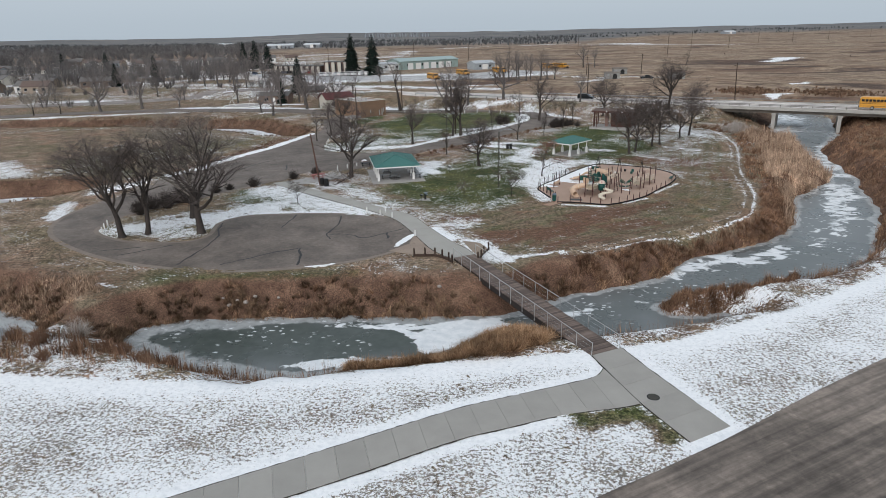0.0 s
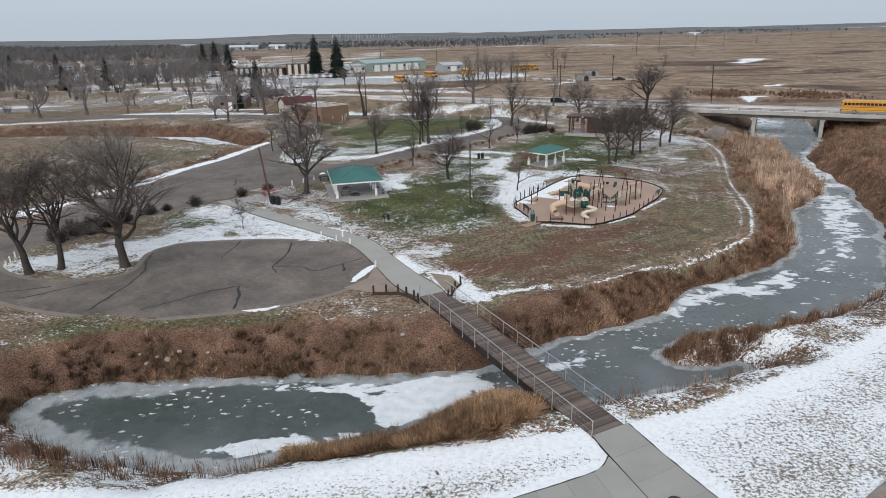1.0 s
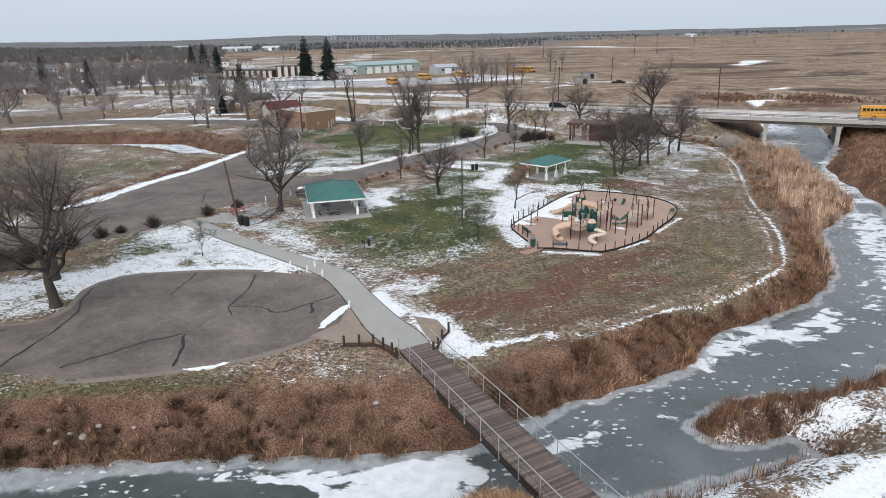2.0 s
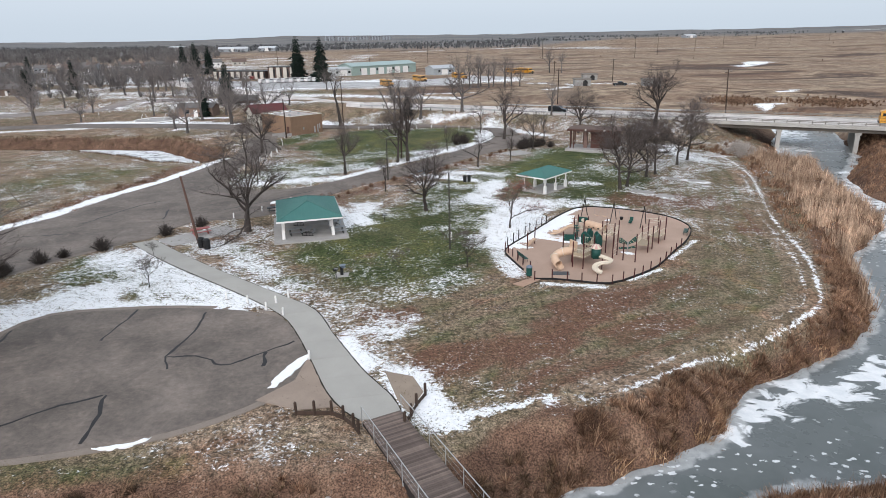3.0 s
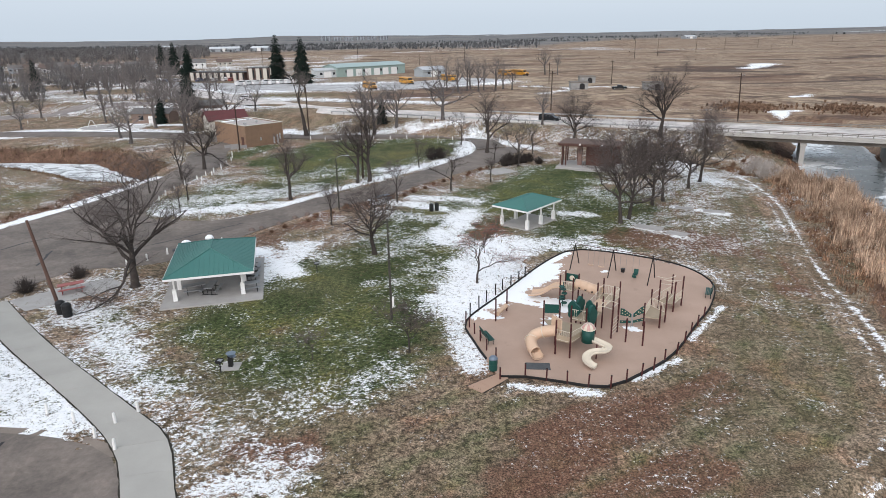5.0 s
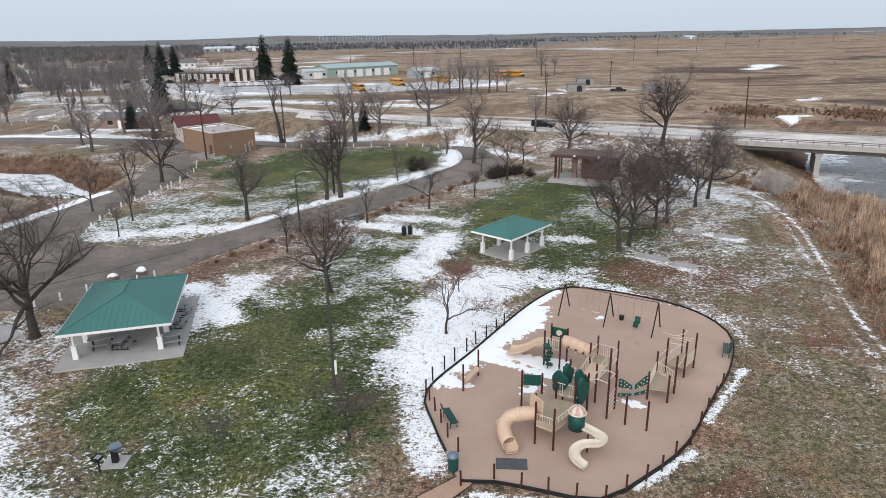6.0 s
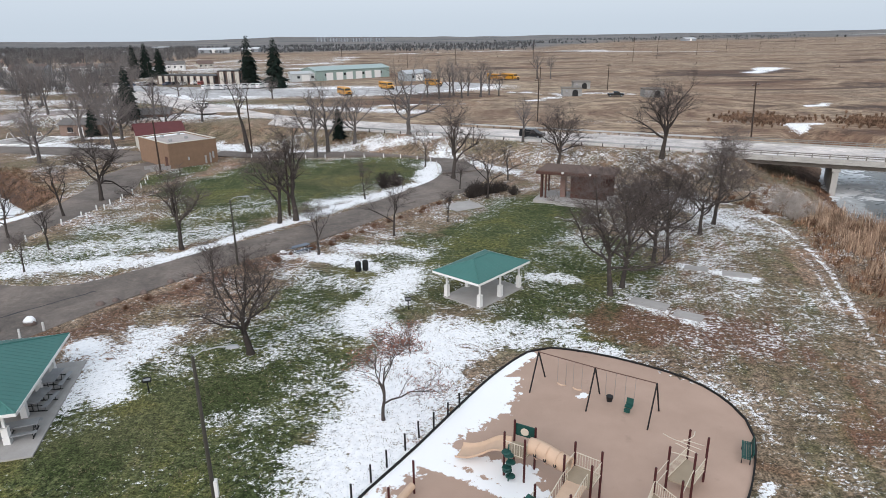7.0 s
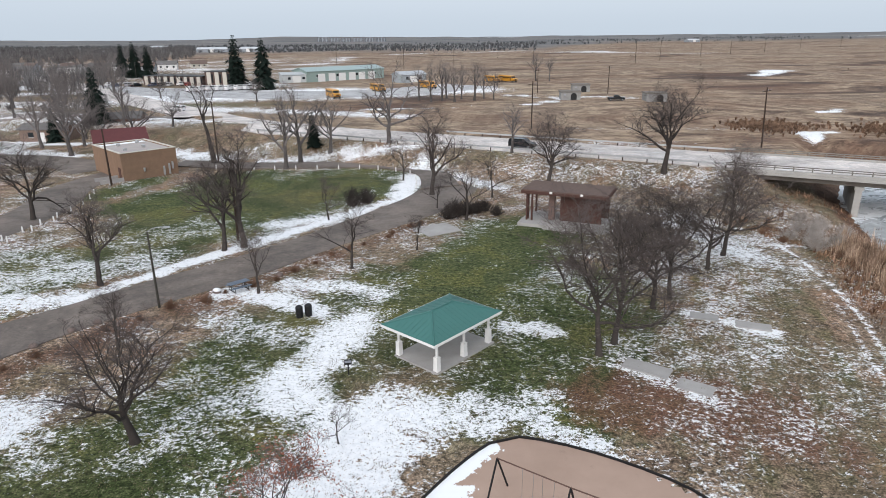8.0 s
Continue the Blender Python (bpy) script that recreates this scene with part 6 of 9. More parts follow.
setting("play_mat", Geo().box((18.8, 88.7, 0.07), (1.7, 0.9, 0.05), -8), plain("grey_rubber_mat", (0.075, 0.08, 0.085), 0.8), "grey rubber wear mat at the slide exit", "mat")


# ---- swing set ----
def swing_set():
    sw = thing("swing_set", "dark A-frame swing set with two belt swings and two bucket seats", "swing set", pose(29.65, 106.05, 0.05))
    tops = [(26.4, 108.2, 2.48), (29.45, 105.8, 2.52), (32.5, 103.6, 2.56)]
    d = (Vector(tops[2]) - Vector(tops[0])).normalized()
    nn = Vector((-d.y, d.x, 0))
    for t in tops:
        for s in (-1, 1):
            wpart("leg", Geo().tube([Vector(t), (t[0] + nn.x * 1.2 * s, t[1] + nn.y * 1.2 * s, 0.0)], 0.05, 8), EDGE, sw)
    wpart("top_beam", Geo().tube([tops[0], tops[1], tops[2]], 0.034, 8), RUST, sw, "rusty steel top beam")
    seats = [(0.22, "belt_seat", TAN_PLASTIC, 0), (0.36, "belt_seat", TAN_PLASTIC, 0), (0.64, "bucket_seat", BLACK, 1), (0.80, "chair_seat", GREEN_PLASTIC, 2)]
    for t, name, mat, style in seats:
        c = Vector(tops[0]).lerp(Vector(tops[2]), t)
        z = 0.55
        g = Geo()
        if style == 0:
            g.tube([c + d * (0.3 * k) + Vector((0, 0, z - c.z + 0.08 * k * k)) for k in (-1, -0.5, 0, 0.5, 1)], 0.05, 6)
        elif style == 1:
            g.tube([(c.x, c.y, z - 0.1), (c.x, c.y, z + 0.25)], [0.17, 0.22], 12)
        else:
            g.box((c.x, c.y, z - 0.05), (0.42, 0.36, 0.10), -37).box((c.x + nn.x * 0.22, c.y + nn.y * 0.22, z + 0.16), (0.42, 0.08, 0.42), -37, -14).box((c.x - nn.x * 0.3, c.y - nn.y * 0.3, z - 0.2), (0.34, 0.2, 0.2), -37)
        st = wpart(name, g, mat, sw)
        for s in (-1, 1):
            wpart("chain", Geo().tube([c + d * 0.30 * s, (c.x + d.x * 0.28 * s, c.y + d.y * 0.28 * s, z + 0.1)], 0.014, 4), CHAIN, st)
    return sw


swing_set()


def park_bench(m, label):
    b = thing("park_bench", label, "bench", m, "playground benches")
    for k in range(4):
        part("seat_slat", Geo().box((0, -0.18 + 0.12 * k, 0.45), (1.7, 0.1, 0.04)), GREEN_PLASTIC, b)
    for k in range(3):
        part("back_slat", Geo().box((0, 0.27 + 0.03 * k, 0.6 + 0.13 * k), (1.7, 0.04, 0.11), 0, -12), GREEN_PLASTIC, b)
    for x in (-0.65, 0.65):
        part("leg_frame", Geo().tube([(x, -0.2, 0), (x, -0.2, 0.43), (x, 0.2, 0.43), (x, 0.36, 0.95)], 0.03, 6).tube([(x, 0.2, 0.43), (x, 0.22, 0)], 0.03, 6), BLACK, b)
    return b


park_bench(pose(15.75, 92.9, 0.05, 0, 0, 105), "dark green slatted bench inside the playground fence")
park_bench(pose(36.2, 99.8, 0.05, 0, 0, -118), "dark green slatted bench at the playground edge")


# ---- bare trees ----
class Twigs:
    """Thin branches as three-sided tapered tubes, gathered in arrays."""

    def __init__(self):
        self.v, self.f, self.slot = [], [], []

    def limb(self, pts, radii, n, slot=0):
        base = len(self.v)
        m = len(pts)
        for i in range(m):
            a, b = pts[i - 1 if i else 0], pts[i + 1 if i < m - 1 else m - 1]
            d = b - a
            d.normalize()
            s = d.cross(Vector((0.3, 0.2, 1.0) if abs(d.z) < 0.95 else (1, 0, 0)))
            s.normalize()
            u = s.cross(d)
            r = radii[i]
            for k in range(n):
                w = 2 * math.pi * k / n
                self.v.append(tuple(pts[i] + s * (math.cos(w) * r) + u * (math.sin(w) * r)))
        for i in range(m - 1):
            for k in range(n):
                k1 = (k + 1) % n
                self.f.append((base + i * n + k, base + i * n + k1, base + (i + 1) * n + k1, base + (i + 1) * n + k))
                self.slot.append(slot)

    def mesh(self, name, mat, second=None):
        me = bpy.data.meshes.new(name)
        me.from_pydata(self.v, [], self.f)
        me.materials.append(mat)
        if second:
            me.materials.append(second)
            me.polygons.foreach_set("material_index", self.slot)
        me.polygons.foreach_set("use_smooth", [True] * len(me.polygons))
        me.update()
        return me


def tree_meshes(rng, h, trunk_r, fork, spread, limbs=5, droop=0.0, leader=False, dense=1.0, twig_mat=None, bark_mat=None, leaves=None, fine=True):
    """Trunk and crown meshes of a leafless tree of height h that forks at the height fork."""
    trunk, crown = Twigs(), Twigs()
    lv, lf = [], []

    def grow(start, d, length, r, level, out):
        n = (6, 5, 4, 3, 3)[min(level, 4)]
        segs = (6, 6, 4, 3, 1)[min(level, 4)]
        pts, rad = [start.copy()], [r]
        p, dd = start.copy(), d.normalized()
        for i in range(segs):
            wob = 0.27 if level < 3 else 0.18
            lift = 0.06 if level < 2 else -0.02 - droop
            dd = (dd + Vector((rng.gauss(0, wob), rng.gauss(0, wob), rng.gauss(0, wob * 0.7) + lift))).normalized()
            p = p + dd * (length / segs)
            pts.append(p.copy())
            rad.append(max(r * (1 - 0.78 * (i + 1) / segs), 0.0045))
        out.limb(pts, rad, n, 1 if level > 2 else 0)
        if level >= (4 if fine else 3):
            if leaves:
                for q in pts[1:]:
                    for _ in range(leaves[1]):
                        c = q + Vector((rng.gauss(0, 0.12), rng.gauss(0, 0.12), rng.gauss(0, 0.1)))
                        a = Vector((rng.gauss(0, 1), rng.gauss(0, 1), rng.gauss(0, 1))).normalized() * 0.045
                        b = a.cross(Vector((rng.gauss(0, 1), rng.gauss(0, 1), 1))).normalized() * 0.035
                        k = len(lv)
                        lv.extend([tuple(c - a), tuple(c + b), tuple(c + a), tuple(c - b)])
                        lf.append((k, k + 1, k + 2, k + 3))
            return
        count = int(round((0, 10, 8, 7)[level] * dense))
        for k in range(count):
            t = rng.uniform(0.22, 0.98)
            i = min(int(t * segs), segs - 1)
            q = pts[i].lerp(pts[i + 1], t * segs - i)
            ang = rng.uniform(0, 2 * math.pi)
            side = Vector((math.cos(ang), math.sin(ang), rng.uniform(0.05, 0.6)))
            nd = (dd * 0.6 + side * rng.uniform(0.6, 1.05)).normalized()
            grow(q, nd, length * rng.uniform(0.40, 0.62) * (1.15 - 0.45 * t), max(r * (1 - 0.62 * t) * (0.56 if level == 1 else 0.46), 0.0075), level + 1, out)

    lean = Vector((rng.gauss(0, 0.05), rng.gauss(0, 0.05), 1)).normalized()
    top_z = max(fork * 1.15, h * (0.62 if leader else 0.42))
    n = 8
    pts, rad, p = [], [], Vector((0, 0, -0.25))
    for i in range(n):
        pts.append(p.copy())
        rad.append(trunk_r * (1.4 if i == 0 else 1.02 - 0.72 * (i / (n - 1)) ** 1.2))
        p = p + lean * ((top_z + 0.25) / (n - 1)) + Vector((rng.gauss(0, 0.07), rng.gauss(0, 0.07), 0)) * top_z * 0.16
    trunk.limb(pts, rad, 9)

    def on_trunk(z):
        f = min(max((z + 0.25) / (top_z + 0.25), 0), 0.999) * (n - 1)
        i = int(f)
        return pts[i].lerp(pts[i + 1], f - i), rad[i] + (rad[i + 1] - rad[i]) * (f - i)

    for k in range(limbs):
        f = k / max(limbs - 1, 1)
        ang = k * 2.4 + rng.uniform(-0.5, 0.5)
        at, r = on_trunk(fork + (top_z - fork) * f)
        out = spread * (1.65 - 1.3 * f) * rng.uniform(0.75, 1.25)
        d = Vector((math.cos(ang) * out, math.sin(ang) * out, 1.0))
        ln = (h - at.z) * rng.uniform(0.85, 1.05) * (0.80 if f < 0.6 else 1.0)
        grow(at, d, ln, r * rng.uniform(0.62, 0.82), 1, crown)
    tm, cm = trunk.mesh("trunk", bark_mat or BARK), crown.mesh("crown", twig_mat or bark_mat or BARK, twig_mat or TWIG)
    lm = None
    if leaves:
        lm = bpy.data.meshes.new("leaves")
        lm.from_pydata(lv, [], lf)
        lm.materials.append(leaves[0])
    return tm, cm, lm


def bare_tree(name, m, meshes, label, group="bare park trees"):
    t = thing(name, label, "tree", m, group)
    part("trunk", meshes[0], None, t)
    part("crown", meshes[1], None, t, "leafless branches and fine twigs")
    if meshes[2]:
        part("leaves", meshes[2], None, t, "few dry reddish leaves")
    return t


RED_LEAF = plain("dry_red_leaf", (0.30, 0.115, 0.075), 0.8, 0, 0.3, 3, 10, 0)
rng = random.Random(11)
# trees beyond the park are paler: distance haze put into bark and twigs
FAR_BARK = plain("hazed_bark", (0.105, 0.094, 0.089), 0.95, 0, 0.35, 1.2, 18, 0.3, 0.1, 0.25)
FAR_TWIG = plain("hazed_twigs", (0.165, 0.145, 0.138), 0.95, 0, 0.25, 1.0, 10, 0, 0.1, 0.25)
FAR_KINDS = {"wide": [tree_meshes(rng, 11.0, 0.36, 2.2, 0.95, 9, 0.0, False, 0.8, FAR_TWIG, FAR_BARK, fine=False) for _ in range(3)], "tall": [tree_meshes(rng, 12.0, 0.32, 2.6, 0.55, 8, 0.0, True, 0.75, FAR_TWIG, FAR_BARK, fine=False) for _ in range(3)]}
KINDS = {
    "wide": [tree_meshes(rng, 11.0, 0.35, 2.3, 0.98, 10, 0.0, False, 0.93) for _ in range(3)],
    "grove": [tree_meshes(rng, 11.0, 0.25, 2.4, 0.72, 9, 0.0, False, 1.0) for _ in range(3)],
    "spread": [tree_meshes(rng, 12.0, 0.36, 2.6, 1.15, 9, 0.0, False, 0.95)],
    "tall": [tree_meshes(rng, 12.0, 0.32, 2.6, 0.5, 8, 0.0, True, 0.9) for _ in range(3)],
    "slim": [tree_meshes(rng, 7.0, 0.15, 1.6, 0.42, 6, 0.0, True, 0.7) for _ in range(2)],
    "pale": [tree_meshes(rng, 13.0, 0.36, 2.6, 0.7, 7, 0.0, False, 1.0, PALE_TWIG)],
    "pruned": [tree_meshes(rng, 16.0, 0.48, 7.0, 0.5, 5, 0.0, False, 0.55)],
    "sapling": [tree_meshes(rng, 3.0, 0.055, 0.7, 0.8, 7, 0.0, False, 0.6)],
    "redleaf": [tree_meshes(rng, 5.6, 0.10, 1.1, 0.5, 6, 0.0, True, 0.8, None, None, (RED_LEAF, 1))],
}
BASE_H = {"spread": 12.0, "grove": 11.0, "wide": 11.0, "tall": 12.0, "slim": 7.0, "pale": 13.0, "pruned": 16.0, "sapling": 3.0, "redleaf": 5.6}
LABELS = {"spread": "old leafless tree with long outstretched limbs over the snowy island", "grove": "leafless park tree with upright limbs and a haze of twigs", "wide": "broad leafless park tree with spreading dark limbs", "tall": "tall leafless tree with upright dark limbs", "slim": "slim young leafless tree in the turf",
          "pale": "big leafless tree with pale grey twigs on the snowy island", "pruned": "tall leafless cottonwood with few heavy pruned limbs", "sapling": "small bare sapling in a ring of snow", "redleaf": "young tree still holding a few dry red leaves"}


def plant(kind, x, y, h, turn=None, variant=None):
    pool = FAR_KINDS if y > 185 and kind in FAR_KINDS else KINDS
    k = rng.randrange(len(pool[kind])) if variant is None else variant
    s = h / BASE_H[kind]
    m = pose(x, y, ground_z(x, y), 0, 0, rng.uniform(0, 360) if turn is None else turn)
    t = bare_tree("bare_tree", m, pool[kind][k], LABELS[kind])
    t.scale = (s * rng.uniform(0.95, 1.06), s * rng.uniform(0.95, 1.06), s)
    return t


for row in (("spread", -40.3, 75.1, 14.2), ("tall", -37.6, 76.1, 12.4), ("wide", -30.9, 76.4, 14.6), ("pale", -34.6, 83.5, 15.5), ("wide", -16.2, 107.1, 12.0), ("wide", 6.2, 114.3, 8.4), ("redleaf", 16.3, 105.0, 6.0),
            ("grove", 35.9, 122.8, 11.5), ("grove", 37.5, 124.5, 11.0), ("grove", 42.8, 130.6, 10.5), ("grove", 45.0, 132.5, 10), ("grove", 51.5, 139.5, 10), ("grove", 55.0, 143.4, 11.5),
            ("slim", 8.4, 136.6, 6.0), ("slim", 0.3, 126.1, 5.2), ("tall", -7.0, 139.6, 9.0), ("tall", 1.9, 149.2, 10), ("tall", 3.8, 150.3, 13), ("wide", -26.4, 164.0, 10.5), ("slim", -27.6, 155.6, 8.0)):
    plant(*row)
for row in (("slim", -29.3, 146.1, 7.0), ("slim", -20.8, 133.9, 4.2), ("slim", 16.4, 142.5, 7.0), ("slim", 29.4, 159.2, 8.0), ("slim", 34.1, 170.3, 6.5), ("wide", 18.7, 203, 15), ("tall", 25.6, 172.8, 12), ("slim", 21.3, 183, 7),
            ("wide", 44.0, 178.4, 11), ("wide", 60.7, 174.6, 13.5), ("pruned", -13.5, 200.3, 17), ("tall", 0.6, 194.2, 14), ("tall", 2.4, 199.2, 15), ("wide", 7.5, 203, 12), ("sapling", -21.5, 89.2, 3.4), ("sapling", 9.8, 91.6, 4.6),
            ("slim", 18.0, 113.4, 2.4), ("sapling", 2.7, 91.1, 2.6), ("sapling", -24.6, 98.8, 1.8), ("slim", 23.0, 147.7, 4.0), ("slim", -22, 141, 5.5), ("slim", 26, 165, 4.5), ("tall", 40, 190, 9), ("slim", 12.0, 160.5, 5.5)):
    plant(*row)
# trees along the old road and round the pool to the north-west
for row in (("wide", -52, 196, 12), ("wide", -45, 212, 14), ("tall", -56, 222, 13), ("wide", -38, 226, 12), ("wide", -60, 240, 13), ("wide", -115.8, 217.3, 15.5), ("wide", -104.4, 223.4, 16.5), ("pale", -133.8, 209.8, 8.5), ("pale", -126.5, 212.5, 8), ("tall", -84, 262, 13), ("wide", -70, 275, 12),
            ("wide", -150, 250, 11), ("tall", -100, 290, 14), ("wide", -128, 300, 14), ("wide", -92, 225, 8), ("tall", -48, 245, 12), ("wide", -33, 236, 9), ("wide", -58, 205, 9), ("tall", -75, 236, 10)):
    plant(*row)
for x, y, h in ((-132, 345, 11), (-118, 352, 10), (-96, 352, 12), (-108, 296, 12), (-88, 292, 11), (-100, 250, 9), (-64, 248, 12), (-70, 330, 10), (-30, 310, 9), (-48, 224, 11), (-52, 233, 12), (-42, 219, 10), (-118, 268, 10), (-140, 285, 12), (-160, 300, 13), (-146, 235, 8)):
    plant("wide", x, y, h)
for _ in range(34):
    y = rng.uniform(320, 620)
    x = rng.uniform(-0.62, -0.26) * y - 5
    plant(rng.choice(("wide", "wide", "tall")), x, y, rng.uniform(9, 15))
for x, y, h in ((30, 300, 13), (34, 304, 14), (38, 300, 13), (41, 308, 12), (45, 303, 14), (49, 310, 11), (36, 312, 13), (52, 306, 10), (26, 306, 12), (84, 395, 14), (90, 392, 12)):
    plant("tall", x, y, h)


# ---- spruces ----
def spruce_meshes(rng, h, r):
    g, t = Geo(), Geo()
    t.tube([(0, 0, -0.3), (0, 0, h * 0.98)], [0.028 * h, 0.01], 7)
    n = int(h * 2.2)
    for i in range(n):
        z = h * (0.06 + 0.92 * i / n)
        reach = r * (1 - z / h) ** 0.68 * rng.uniform(0.55, 1.05) + 0.2
        for k in range(8):
            a = 2 * math.pi * (k + rng.uniform(-0.4, 0.4)) / 8 + i * 0.7
            d = Vector((math.cos(a), math.sin(a), 0))
            s = Vector((-d.y, d.x, 0))
            ln = reach * rng.uniform(0.6, 1.2)
            tip = d * ln + Vector((0, 0, z - ln * rng.uniform(0.18, 0.38)))
            mid = d * ln * 0.55 + Vector((0, 0, z - ln * 0.10))
            w = max(ln * 0.24, 0.12)
            c = Vector((0, 0, z))
            g.add([c, mid + s * w + Vector((0, 0, -0.15 * w)), tip, mid - s * w + Vector((0, 0, -0.15 * w)), mid + Vector((0, 0, 0.18 * w))], [(0, 1, 4), (1, 2, 4), (2, 3, 4), (3, 0, 4)])
            g.add([mid + Vector((0, 0, -0.5 * w)), mid + s * w * 0.7 - d * 0.1, tip - d * ln * 0.15 + Vector((0, 0, -0.4 * w)), mid - s * w * 0.7 - d * 0.1], [(0, 1, 2), (0, 2, 3)])
    return t.mesh("trunk", BARK), g.mesh("crown", NEEDLE)


SPRUCE = [spruce_meshes(rng, 20.0, 6.5) for _ in range(2)]


def spruce(x, y, h, label="tall dark green spruce beside the depot"):
    t = thing("spruce", label, "tree", pose(x, y, ground_z(x, y), 0, 0, rng.uniform(0, 360)), "spruces")
    m = SPRUCE[rng.randrange(2)]
    part("trunk", m[0], None, t)
    part("crown", m[1], None, t, "dense drooping needle boughs")
    t.scale = (h / 20, h / 20, h / 20)
    return t


for x, y, h in ((-51, 368, 23), (-39, 366, 22), (-142, 472, 19), (-131, 462, 20), (-120, 452, 18)):
    spruce(x, y, h)
for x, y, h in ((-57.6, 231, 8), (-54.6, 246, 14), (-165, 330, 12), (-150, 342, 14), (-172, 345, 10), (-240, 470, 14), (-300, 520, 13), (4, 206, 7)):
    spruce(x, y, h, "dark green spruce among bare trees")


# ---- shrubs ----
def shrub_mesh(rng, h, r, n, mat):
    t = Twigs()
    for _ in range(n):
        a, k = rng.uniform(0, 2 * math.pi), rng.random() ** 0.6
        d = Vector((math.cos(a) * k * r, math.sin(a) * k * r, h * (1 - 0.72 * k * k) * rng.uniform(0.65, 1.0)))
        b = Vector((math.cos(a) * 0.4 * k * r * rng.random(), math.sin(a) * 0.4 * k * r * rng.random(), -0.1))
        mid = b.lerp(d, 0.5) + Vector((rng.gauss(0, 0.06), rng.gauss(0, 0.06), 0.1 * h))
        t.limb([b, mid, d], [0.022, 0.015, 0.008], 3)
        for _ in range(3):
            q = b.lerp(d, rng.uniform(0.4, 0.9))
            e = q + Vector((rng.gauss(0, 0.22 * r), rng.gauss(0, 0.22 * r), abs(rng.gauss(0, 0.2 * h))))
            t.limb([q, e], [0.010, 0.005], 3)
    return t.mesh("stems", mat)


RUSTY = plain("rust_stems", (0.20, 0.115, 0.075), 0.95, 0, 0.3, 1, 8, 0)
FROST = plain("frosted_stems", (0.46, 0.41, 0.37), 0.95, 0, 0.45, 1, 8, 0)
SHRUBS = {"dark": [shrub_mesh(rng, 1.3, 0.9, 100, BARK) for _ in range(2)], "rust": [shrub_mesh(rng, 1.0, 0.8, 72, RUSTY) for _ in range(2)], "frost": [shrub_mesh(rng, 2.4, 1.8, 130, FROST) for _ in range(2)]}


def shrub(kind, x, y, s, label):
    t = thing("shrub", label, "shrub", pose(x, y, ground_z(x, y), 0, 0, rng.uniform(0, 360)), "bare shrubs")
    part("stem_clump", rng.choice(SHRUBS[kind]), None, t)
    t.scale = (s, s, s * rng.uniform(0.85, 1.15))
    return t


for x, y, s in ((-43.6, 87.0, 1.7), (-42.3, 88.6, 1.8), (-41.0, 90.2, 1.8), (-39.6, 92.0, 1.9), (-38.2, 93.6, 1.7), (-40.4, 89.0, 1.5), (-42.6, 85.6, 1.5), (-36.3, 97.6, 1.3), (-34.6, 99.3, 1.1), (-31.3, 101.4, 1.5), (-26.0, 106.6, 1.35), (-22.8, 110.0, 1.25), (-38.4, 94.6, 1.3), (-41.0, 91.4, 1.2), (28.0, 160.6, 2.0), (29.6, 161.6, 1.9), (27.2, 159.8, 1.6), (31.0, 162.2, 1.6), (32.2, 163.2, 1.5), (14.5, 167.5, 2.0), (16.3, 168.8, 1.8), (33.5, 161.0, 1.3)):
    shrub("dark", x, y, s, "leafless dark shrub at the edge of the drive")
for x, y in spaced([(-7.5, 122.0), (-3.4, 128.4), (1.6, 133.6), (8.2, 139.8), (15.8, 149.2), (25.5, 160)], 2.3):
    shrub("rust", x + rng.uniform(-0.5, 0.9), y - rng.uniform(0.2, 1.2), rng.uniform(0.45, 0.95), "low rusty leafless shrub in leaf litter along the drive")
for x, y, s in ((-31.5, 48.6, 0.85), (65.5, 144, 0.95), (67, 147, 0.85), (69, 150, 0.85), (71, 152.5, 0.8), (73, 150.6, 0.8), (70.4, 155, 0.7), (67.6, 151, 0.75), (65, 148, 0.7), (73.2, 154.4, 0.65), (75, 152.6, 0.7), (68.6, 145.4, 0.8)):
    shrub("frost", x, y, s, "frosted pale shrub on the creek bank")
for x, y, s in ((63.6, 147, 0.9), (64, 151, 0.9), (66, 154.5, 0.8), (77, 151, 0.9), (66.4, 142, 1.0), (63.4, 155, 0.7), (69, 157, 0.7)):
    shrub("rust", x, y, s, "rusty leafless shrub among reeds below the highway")
for x, y, s in ((-28, 46.5, 1.4), (-26.2, 45.4, 1.3), (-29.5, 44.8, 1.2), (-33.5, 46.5, 1.3), (-24.2, 44.5, 1.1), (-36.5, 48.2, 1.2), (-21.8, 44.2, 1.0), (-31.5, 43.8, 1.0), (-38, 45.2, 1.2)):
    shrub("rust", x, y, s, "low rusty shrub on the snowy creek bank")


